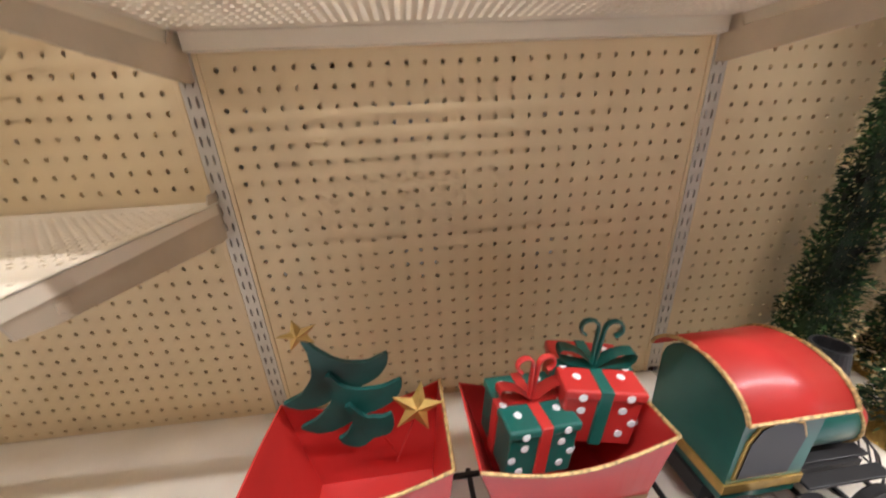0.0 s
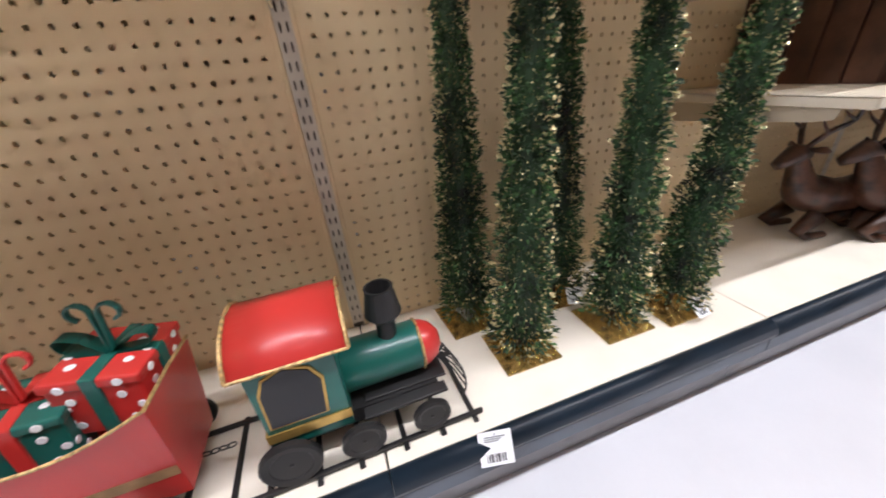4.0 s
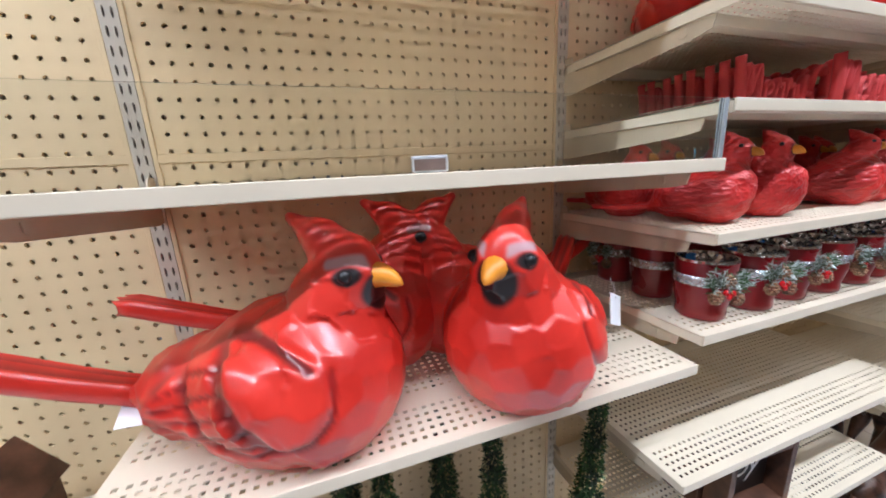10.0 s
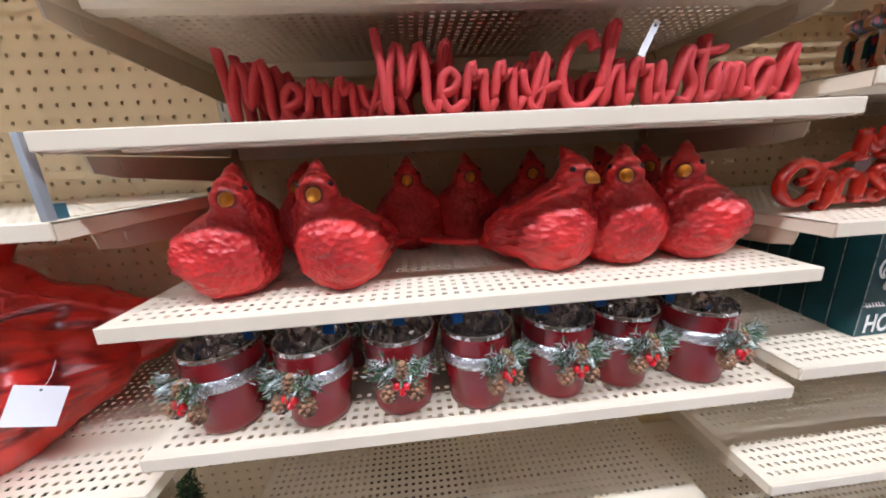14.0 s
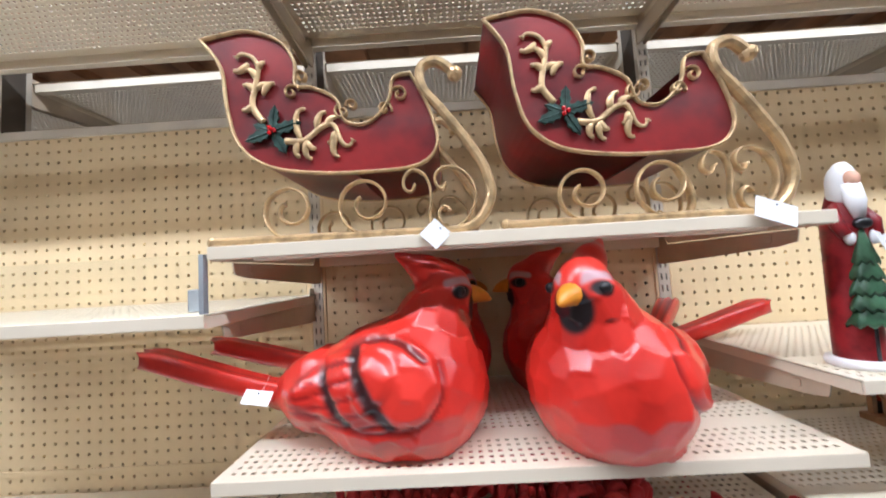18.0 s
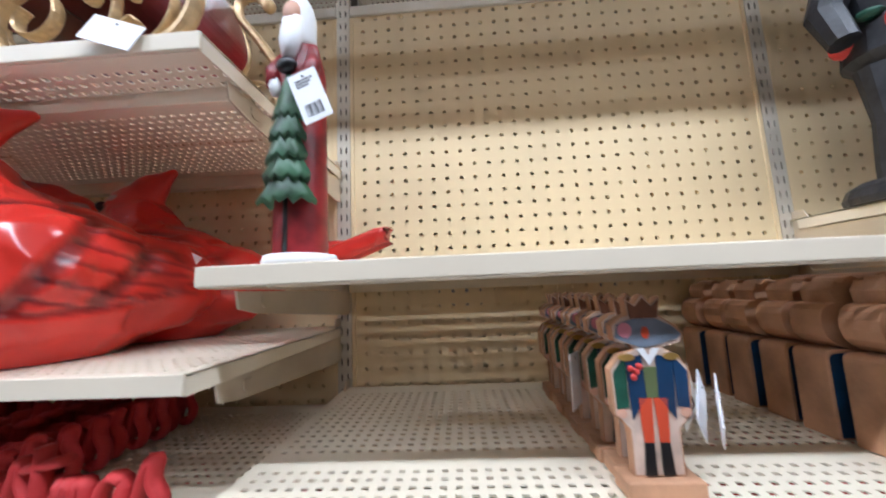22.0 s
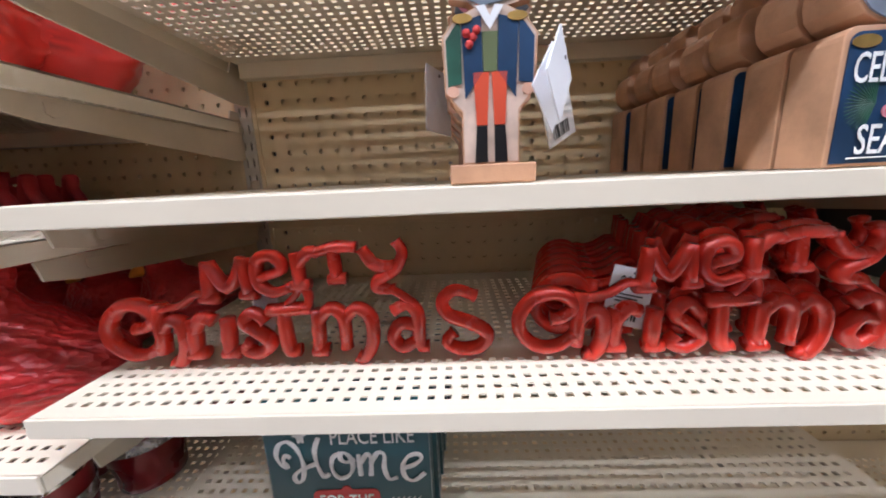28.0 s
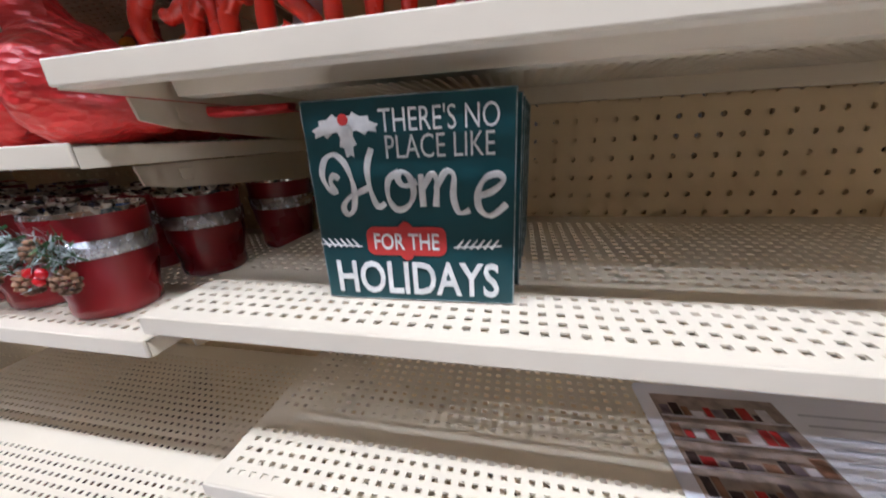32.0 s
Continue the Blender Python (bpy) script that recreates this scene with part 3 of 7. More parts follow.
def step_up(a, b, x):
    u = np.clip((x - a) / (b - a), 0, 1)
    return u * u * (3 - 2 * u)


def stroke(X, Z_, pts, w):
    """Coverage of a brush stroke through points in the side view."""
    d = np.full(X.shape, 9.0)
    L = smooth_line([(p[0], 0, p[1]) for p in pts], 6)
    for a, b in zip(L, L[1:]):
        ex, ez = b.x - a.x, b.z - a.z
        u = np.clip(((X - a.x) * ex + (Z_ - a.z) * ez) / max(ex * ex + ez * ez, 1e-12), 0, 1)
        d = np.minimum(d, np.hypot(X - a.x - u * ex, Z_ - a.z - u * ez))
    return 1 - step_up(w * 0.45, w * 1.25, d)


def cardinal_mesh(small=False, seed=0, streak=0.6, turn=0):
    rng = np.random.default_rng(seed)
    form = SMALL_FORM if small else BIG_FORM
    seam = 0.205 if small else 0.218

    def sweep(c, nu, nv, reach, outer):
        """Points of the surface round a middle, with the grid's faces; the farthest crossing of each ray, or the nearest."""
        c = np.array(c)
        th = np.linspace(0, math.pi, nv + 1)[1:-1]
        ph = np.arange(nu) * 2 * math.pi / nu
        D = np.array([(math.sin(t) * math.cos(p), math.sin(t) * math.sin(p), math.cos(t)) for t in th for p in ph] + [(0, 0, 1), (0, 0, -1)])
        lo, hi = np.zeros(len(D)), np.full(len(D), reach)
        done = np.zeros(len(D), bool)
        for r in (np.arange(reach, 0.0, -0.005) if outer else np.arange(0.005, reach, 0.004)):
            ins = form_distance(c + D * r, form, 0.02) < 0
            got = (ins if outer else ~ins) & ~done
            lo[got], hi[got] = (r, r + 0.005) if outer else (r - 0.004, r)
            done |= got
        for _ in range(12):
            mid = (lo + hi) / 2
            ins = form_distance(c + D * mid[:, None], form, 0.02) < 0
            lo, hi = np.where(ins, mid, lo), np.where(ins, hi, mid)
        n = nv - 1
        F = [(a * nu + b, (a + 1) * nu + b, (a + 1) * nu + (b + 1) % nu, a * nu + (b + 1) % nu) for a in range(n - 1) for b in range(nu)]
        F += [(n * nu, b, (b + 1) % nu) for b in range(nu)] + [(n * nu + 1, (n - 1) * nu + (b + 1) % nu, (n - 1) * nu + b) for b in range(nu)]
        return c + D * lo[:, None], F

    Pb, Fb = sweep((0.045, 0, 0.125), 104 if small else 168, 72 if small else 112, 0.31, True)
    Ph, Fh = sweep((0.066, 0, 0.255) if small else (0.100, 0, 0.245), 64 if small else 112, 48 if small else 80, 0.16, False)
    Fb = [f for f in Fb if max(Pb[k, 2] for k in f) < seam + 0.002]
    Fh = [f for f in Fh if max(Ph[k, 2] for k in f) > seam - 0.001 and min(Ph[k, 2] for k in f) > seam - 0.03]
    P = np.vstack((Pb, Ph))
    faces = Fb + [tuple(k + len(Pb) for k in f) for f in Fh]
    g = np.stack([form_distance(P + np.eye(3)[k] * 0.002, form, 0.02) - form_distance(P - np.eye(3)[k] * 0.002, form, 0.02) for k in range(3)], 1)
    N = g / np.linalg.norm(g, axis=1)[:, None]
    X, Y, Zz = P.T
    side = step_up(0.035, 0.07, np.abs(Y))
    black, pale, deep = np.zeros(len(P)), np.zeros(len(P)), np.zeros(len(P))
    lift = np.zeros(len(P))
    if not small:
        # flat chisel facets
        idx = rng.permutation([k for k in range(len(P)) if (P[k, 2] < seam) == (k < len(Pb))])
        seeds = []
        for i in idx:
            if all(np.sum((P[i] - P[j]) ** 2) > 0.033 ** 2 for j in seeds):
                seeds.append(i)
            if len(seeds) > 520:
                break
        dist = ((P[:, None, :] - P[seeds][None]) ** 2).sum(2)
        near = np.array(seeds)[dist.argmin(1)]
        tilt = N[near] + rng.normal(0, 0.035, (len(P), 3))[near]
        tilt /= np.linalg.norm(tilt, axis=1)[:, None]
        off = ((P - P[near]) * tilt).sum(1)
        P = P - tilt * (off * 0.95)[:, None] * (1 - step_up(0.255, 0.285, Zz))[:, None]
        Zz = Zz + 0.015
        # raised wing lobe and its feathers
        lobe = 1 - step_up(0.80, 1.04, np.hypot((X - 0.022) / 0.072, (Zz - 0.150) / 0.066))
        rear = 1 - step_up(0.85, 1.05, np.hypot((X + 0.075) / 0.100, (Zz - 0.138 - 0.25 * (X + 0.075)) / 0.050))
        lift += side * (0.008 * lobe + 0.006 * rear)
        out = stroke(X, Zz, ((-0.150, 0.145), (-0.095, 0.188), (-0.030, 0.212), (0.030, 0.206), (0.068, 0.180)), 0.0062)
        bar1 = stroke(X, Zz, ((-0.050, 0.200), (-0.030, 0.150), (0.012, 0.088)), 0.0120)
        bar2 = stroke(X, Zz, ((-0.105, 0.165), (-0.088, 0.125), (-0.058, 0.088)), 0.0105)
        low = stroke(X, Zz, ((0.094, 0.175), (0.090, 0.120), (0.040, 0.082), (-0.05, 0.078), (-0.15, 0.104)), 0.0045)
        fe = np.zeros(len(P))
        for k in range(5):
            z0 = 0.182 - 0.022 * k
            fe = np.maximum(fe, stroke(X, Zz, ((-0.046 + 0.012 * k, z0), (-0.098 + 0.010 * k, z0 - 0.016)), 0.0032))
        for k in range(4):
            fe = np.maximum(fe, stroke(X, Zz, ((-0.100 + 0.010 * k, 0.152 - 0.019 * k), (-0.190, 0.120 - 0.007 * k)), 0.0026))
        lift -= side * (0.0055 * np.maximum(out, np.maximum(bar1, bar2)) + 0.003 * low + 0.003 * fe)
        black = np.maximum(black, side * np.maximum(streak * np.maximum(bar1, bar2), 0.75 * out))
        # darker red follows the feather grooves and the lower wing line
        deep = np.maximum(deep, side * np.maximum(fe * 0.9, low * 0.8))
        eye = np.array((0.140, 0.280))
        bk = np.array((0.162, 0.0, 0.234))
        db = np.linalg.norm((P - bk) * np.array((1, 1.0, 0.85)), axis=1)
        black = np.maximum(black, (1 - step_up(0.028, 0.038, db)) * (Zz < 0.282))
        de = np.hypot(X - eye[0], (Zz - eye[1]) * 1.35)
        black = np.maximum(black, (1 - step_up(0.014, 0.020, de)) * step_up(0.018, 0.026, np.abs(Y)))
        pale = np.maximum(pale, 0.9 * stroke(X, Zz, ((0.166, 0.292), (0.146, 0.301), (0.116, 0.297)), 0.008) * step_up(0.012, 0.02, np.abs(Y)))
        pale *= 1 - black
    else:
        wob = np.array([noise.noise(Vector(p) * 20 + Vector((seed, 0, 0))) + 0.5 * noise.noise(Vector(p) * 48) for p in P])
        lift += 0.0075 * wob * (Zz < 0.24)
        wing = 1 - step_up(0.8, 1.05, np.hypot((X + 0.06) / 0.115, (Zz - 0.118 - 0.18 * (X + 0.06)) / 0.058))
        lift += side * 0.010 * wing
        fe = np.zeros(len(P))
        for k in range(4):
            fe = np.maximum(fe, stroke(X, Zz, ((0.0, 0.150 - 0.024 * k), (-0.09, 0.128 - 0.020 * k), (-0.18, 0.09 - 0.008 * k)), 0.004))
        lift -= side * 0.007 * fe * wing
        # darker red over the wing, strongest along its feather grooves
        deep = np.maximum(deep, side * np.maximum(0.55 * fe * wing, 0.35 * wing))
        bk = np.array((0.128, 0.0, 0.262))
        black = np.maximum(black, (1 - step_up(0.018, 0.029, np.linalg.norm(P - bk, axis=1))) * 0.9)
    P = P + N * lift[:, None]
    P[:, 2] = np.maximum(P[:, 2], 0.0)
    bm = bmesh.new()
    lay = bm.verts.layers.float_color.new("paint")
    vs = []
    for p, r, gq, bq in zip(P, black, pale, deep):
        v = bm.verts.new(p)
        v[lay] = (r, gq, bq, 1)
        vs.append(v)
    for f in faces:
        bm.faces.new([vs[k] for k in f])
    bmesh.ops.delete(bm, geom=[v for v in vs if not v.link_faces], context="VERTS")
    mark(bm, 0, 0)
    n = len(bm.faces)
    if small:
        tube(smooth_line([(0.110, 0, 0.262), (0.136, 0, 0.259), (0.158, 0, 0.248)], 3), [0.019, 0.019, 0.018, 0.016, 0.013, 0.008, 0.002], bm, n=12)
    else:
        tube(smooth_line([(0.154, 0, 0.257), (0.178, 0, 0.255), (0.203, 0, 0.244)], 3), [0.021, 0.020, 0.018, 0.0155, 0.012, 0.0075, 0.0015], bm, n=12)
    mark(bm, n, 2)
    n = len(bm.faces)
    for s in (-1, 1):
        if small:
            ball((0.100, s * 0.038, 0.283), 0.008, bm, 10, 7)
        else:
            ball((0.139, s * 0.0440, 0.266), 0.0100, bm, 12, 8)
    mark(bm, n, 1)
    n = len(bm.faces)
    # tail: one flat board of three feathers with grooves between them and a notched end
    if small:
        line = [(-0.185, 0.060, 0.012, 0.013), (-0.26, 0.056, 0.020, 0.012), (-0.34, 0.056, 0.027, 0.011), (-0.42, 0.060, 0.031, 0.009)]
    else:
        line = [(-0.175, 0.094, 0.022, 0.022), (-0.22, 0.106, 0.021, 0.020), (-0.28, 0.124, 0.023, 0.021), (-0.35, 0.148, 0.025, 0.022), (-0.415, 0.172, 0.027, 0.020), (-0.432, 0.178, 0.027, 0.016)]
    ncr = 24
    rings = []
    for q, (tx, tz, tw, tt) in enumerate(line):
        ring = []
        for m_ in range(ncr):
            a = 2 * math.pi * m_ / ncr
            cy, cz = math.cos(a), math.sin(a)
            cy, cz = math.copysign(abs(cy) ** 0.7, cy), math.copysign(abs(cz) ** 0.6, cz)
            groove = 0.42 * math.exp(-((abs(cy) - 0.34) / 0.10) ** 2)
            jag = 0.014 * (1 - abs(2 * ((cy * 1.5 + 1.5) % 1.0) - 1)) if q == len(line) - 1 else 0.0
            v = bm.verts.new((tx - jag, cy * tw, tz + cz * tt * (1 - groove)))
            # darker red with a little black along the tail grooves
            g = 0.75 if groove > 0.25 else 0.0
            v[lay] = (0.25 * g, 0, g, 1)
            ring.append(v)
        rings.append(ring)
    for a, b in zip(rings, rings[1:]):
        for m_ in range(ncr):
            k = (m_ + 1) % ncr
            bm.faces.new((a[m_], a[k], b[k], b[m_]))
    bm.faces.new(rings[0])
    bm.faces.new(rings[-1][::-1])
    mark(bm, n, 0)
    if turn:
        for v in bm.verts:
            u = min(max((v.co.z - 0.17) / 0.07, 0), 1) * (v.co.x > -0.1)
            a = math.radians(turn) * u * u * (3 - 2 * u)
            x, y = v.co.x - 0.085, v.co.y
            v.co.x, v.co.y = 0.085 + x * math.cos(a) - y * math.sin(a), x * math.sin(a) + y * math.cos(a)
    return bm


BIRDM = [RED, BLACK, BEAK, REDD]
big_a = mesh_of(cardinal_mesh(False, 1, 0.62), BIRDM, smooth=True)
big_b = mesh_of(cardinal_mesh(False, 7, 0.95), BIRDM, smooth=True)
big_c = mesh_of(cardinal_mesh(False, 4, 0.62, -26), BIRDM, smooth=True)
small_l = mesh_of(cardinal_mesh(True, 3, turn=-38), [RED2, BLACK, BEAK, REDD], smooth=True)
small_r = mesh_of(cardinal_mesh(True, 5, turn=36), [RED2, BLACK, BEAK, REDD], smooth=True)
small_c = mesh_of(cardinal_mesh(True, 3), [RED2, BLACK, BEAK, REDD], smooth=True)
for me, z, x, y, a, lab in (
        (big_c, "B_bird", 1.250, -0.332, -10, "large glossy red cardinal figurine with black mask, on a shelf"),
        (big_a, "B_bird", 1.680, -0.334, 222, "large glossy red cardinal figurine with black mask, on a shelf"),
        (big_b, "B_bird", 1.385, -0.135, -6, "large red cardinal figurine behind another, in shade"),
        (big_a, "B_bird", 1.640, -0.125, 190, "large red cardinal figurine behind another, in shade"),
        (big_b, "C_bb", 2.266, -0.338, 4, "large glossy red cardinal figurine with black wing streaks"),
        (big_a, "C_bb", 2.690, -0.336, 226, "large glossy red cardinal figurine facing the other one"),
        (big_b, "C_bb", 2.300, -0.125, 20, "large red cardinal figurine behind another, in shade"),
        (big_a, "C_bb", 2.700, -0.120, 176, "large red cardinal figurine behind another, in shade")):
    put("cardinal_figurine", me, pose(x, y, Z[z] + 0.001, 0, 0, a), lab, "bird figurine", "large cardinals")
S_ = Matrix.Diagonal((0.54, 0.54, 0.55, 1))
for me, x, y, a in ((small_l, 2.125, -0.345, 318), (small_r, 2.300, -0.345, 238), (small_l, 2.620, -0.340, 330), (small_c, 2.748, -0.330, 245), (small_r, 2.885, -0.340, 196),
                    (small_c, 2.075, -0.165, 280), (small_c, 2.205, -0.15, 262), (small_c, 2.40, -0.14, 268), (small_c, 2.52, -0.13, 272), (small_c, 2.66, -0.14, 258), (small_c, 2.80, -0.145, 275), (small_c, 2.92, -0.13, 250)):
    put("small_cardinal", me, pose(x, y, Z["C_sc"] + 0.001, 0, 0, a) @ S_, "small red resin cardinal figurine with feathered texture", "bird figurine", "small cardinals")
price_tag(pose(1.845, -0.385, Z["B_bird"] + 0.150, -12, 25, 25), "white card price tag tied to a bird's tail", 0.058, 0.058, False, string=True)
price_tag(pose(1.055, -0.30, Z["B_bird"] + 0.085, -70, 10, 10), "white card price tag tied to a bird's tail", 0.06, 0.04, False, string=True)
price_tag(pose(2.045, -0.385, Z["C_bb"] + 0.115, -45, 12, 10), "white card price tag tied to a bird's tail", 0.045, 0.026, False, string=True)
price_tag(pose(2.828, -0.245, Z["C_bb"] + 0.150, -25, 25, -10), "white card price tag tied to a bird's tail", 0.045, 0.04, False)

# ---- the tin train on its track ----
track = thing("toy_track", "black iron toy railway track on the base deck", "track", pose(0, 0, DECKZ))
for y in (-0.415, -0.238):
    part("rail", box(0.14, 1.205, y - 0.004, y + 0.004, 0.004, 0.014, 0.001, seg=1), IRON, track)
for x in (0.152, 0.205, 0.30, 0.392, 0.445, 0.51, 0.60, 0.655, 0.735, 0.795, 0.88, 0.955, 1.04, 1.115, 1.185):
    part("tie", box(x - 0.005, x + 0.005, -0.432, -0.222, 0.0005, 0.0065, 0.001, seg=1), IRON, track)


def wheel(x, y, r, parent, z=None):
    z = 0.014 + r if z is None else z
    bm = bmesh.new()
    lathe([(0.0, -0.008), (r - 0.004, -0.008), (r, -0.005), (r, 0.005), (r - 0.004, 0.008), (r * 0.7, 0.006), (r * 0.66, 0.004), (0.004, 0.004), (0.0, 0.007)], 28, bm)
    return part("wheel", bm, IRON, parent, "black disc wheel", m=pose(x, y, z, 90, 0, 0))


def tin_wagon(x0, x1, b0, b1, zt, zb, label):
    w = thing("tin_wagon", label, "toy train", pose(0, 0, DECKZ), "train wagons")
    yt0, yt1, yb0, yb1 = -0.405, -0.225, -0.385, -0.245
    n = 12

    def dip(k):
        u = k / n
        return zt - 0.034 * math.sin(math.pi * u) + 0.012 * u

    for nm, yt, yb, s in (("front_panel", yt0, yb0, 1), ("rear_panel", yt1, yb1, -1)):
        bm = bmesh.new()
        A = []
        for d in (0, 0.003 * s):
            top = [bm.verts.new((x0 + (x1 - x0) * k / n, yt + d, dip(k) - (0.014 if s < 0 else 0))) for k in range(n + 1)]
            bot = [bm.verts.new((b0 + (b1 - b0) * k / n, yb + d, zb)) for k in range(n + 1)]
            A.append((top, bot))
        for k in range(n):
            for top, bot in A:
                bm.faces.new((top[k], top[k + 1], bot[k + 1], bot[k]))
            bm.faces.new((A[0][0][k], A[0][0][k + 1], A[1][0][k + 1], A[1][0][k]))
        part(nm, bm, TRAINR, w)
    for nm, xt, xb, s, zz in (("end_panel", x0, b0, 1, dip(0)), ("end_panel", x1, b1, -1, dip(n))):
        bm = bmesh.new()
        vs = []
        for d in (0, 0.003 * s):
            vs.append([bm.verts.new(p) for p in ((xt + d, yt0, zz), (xt + d, (yt0 + yt1) / 2, zz - 0.004), (xt + d, yt1, zz - 0.014), (xb + d, yb1, zb), (xb + d, yb0, zb))])
        for q in vs:
            bm.faces.new(q)
        for k in range(5):
            bm.faces.new((vs[0][k], vs[0][(k + 1) % 5], vs[1][(k + 1) % 5], vs[1][k]))
        part(nm, bm, TRAINR, w)
    part("floor_panel", box(b0, b1, yb0, yb1, zb, zb + 0.003), TRAINR, w)
    part("rope_trim", tube([(x0 + (x1 - x0) * k / n, yt0 - 0.001, dip(k) + 0.001) for k in range(n + 1)], 0.0026, n=6), CORD, w, "twisted gold cord trim")
    part("rope_trim", tube([(x1, yt0, dip(n)), (x1, (yt0 + yt1) / 2, dip(n) - 0.004), (x1, yt1, dip(n) - 0.014)], 0.003, n=6), CORD, w, "twisted gold cord trim")
    u0, u1 = 0.28, 0.40
    bm = bmesh.new()
    q = []
    for u in (u0, u1):
        z = zb + (zt - zb) * u
        y = yb0 + (yt0 - yb0) * u - 0.0015
        q.append([bm.verts.new((b0 + (x0 - b0) * u + 0.001, y, z)), bm.verts.new((b1 + (x1 - b1) * u - 0.001, y, z))])
    bm.faces.new((q[0][0], q[0][1], q[1][1], q[1][0]))
    bmesh.ops.solidify(bm, geom=bm.faces[:], thickness=0.001)
    part("gold_band", bm, BANDG, w, "gold painted band")
    for x in (b0 + 0.035, b1 - 0.04):
        for y in (-0.415, -0.216):
            wheel(x, y, 0.041, w)
    part("axle_frame", box(b0 + 0.01, b1 - 0.01, -0.36, -0.29, 0.05, zb - 0.001), IRON, w)
    for k in range(4):
        part("chain_link", tube([(b1 + 0.006 + k * 0.014 + 0.008 * math.cos(a), -0.325 + (0.005 * math.sin(a) if k % 2 else 0), 0.055 + (0 if k % 2 else 0.005 * math.sin(a))) for a in np.linspace(0, 6.28, 9)[:-1]], 0.0015, n=5, closed=True), IRON, w)
    return w


tin_wagon(0.120, 0.398, 0.162, 0.375, 0.250, 0.052, "red tin train wagon with gold cord, carrying a tin tree")
tin_wagon(0.432, 0.712, 0.482, 0.690, 0.250, 0.054, "red tin train wagon with gold cord, carrying two gifts")

# tin tree with stars in the first wagon
tree = thing("tin_tree", "dark green tin fir tree with gold star leaning in a wagon", "tin tree", pose(0.279, -0.26, 0.464, 0, -24, 0) @ Matrix.Diagonal((1.0, 1, 0.78, 1)))
for k, (w_, z0, z1) in enumerate(((0.088, 0.128, 0.262), (0.086, 0.066, 0.175), (0.046, 0.008, 0.10))):
    half = [(p.x, p.z) for p in smooth_line([(0.004, 0, z1), (0.010, 0, z1 - 0.045), (w_ * 0.42, 0, z0 + 0.040), (w_ * 0.80, 0, z0 + 0.024), (w_ * 1.06, 0, z0 + 0.026), (w_ * 0.96, 0, z0 + 0.002), (w_ * 0.66, 0, z0 - 0.018), (w_ * 0.30, 0, z0 - 0.018), (0, 0, z0 - 0.010)], 3)]
    part("tier", prism(half + [(-x, z) for x, z in half[-2::-1]], -0.006 - 0.010 * k, 0.002 - 0.010 * k, 0.002), TREEG, tree)
part("stem", tube([(0, -0.004, -0.10), (0, -0.004, 0.03)], 0.0025, n=6), TRAINR, tree, "red painted wire stem")


def star_pts(r, q=0.42, n=5):
    return [((r if k % 2 == 0 else r * q) * math.sin(math.pi * k / n), (r if k % 2 == 0 else r * q) * math.cos(math.pi * k / n)) for k in range(2 * n)]


def star(m, r, parent):
    bm = bmesh.new()
    ring = [bm.verts.new((x, 0, z)) for x, z in star_pts(r)]
    f, b = bm.verts.new((0, -r * 0.22, 0)), bm.verts.new((0, r * 0.22, 0))
    for i in range(10):
        j = (i + 1) % 10
        bm.faces.new((ring[i], ring[j], f))
        bm.faces.new((ring[j], ring[i], b))
    return part("star", bm, GOLDP, parent, "folded gold tin star", m=m)


star(pose(0, -0.005, 0.275, 0, 12, 0), 0.034, tree)
st2 = thing("tin_star", "folded gold tin star beside the tin tree", "star", pose(0.356, -0.315, 0.545, 0, 15, 0))
star(pose(0, 0, 0, -15, 0, 0), 0.042, st2)
part("wire", tube([(0, 0.002, -0.03), (-0.01, 0.005, -0.12)], 0.0015, n=5), TRAINR, st2, "red painted wire")


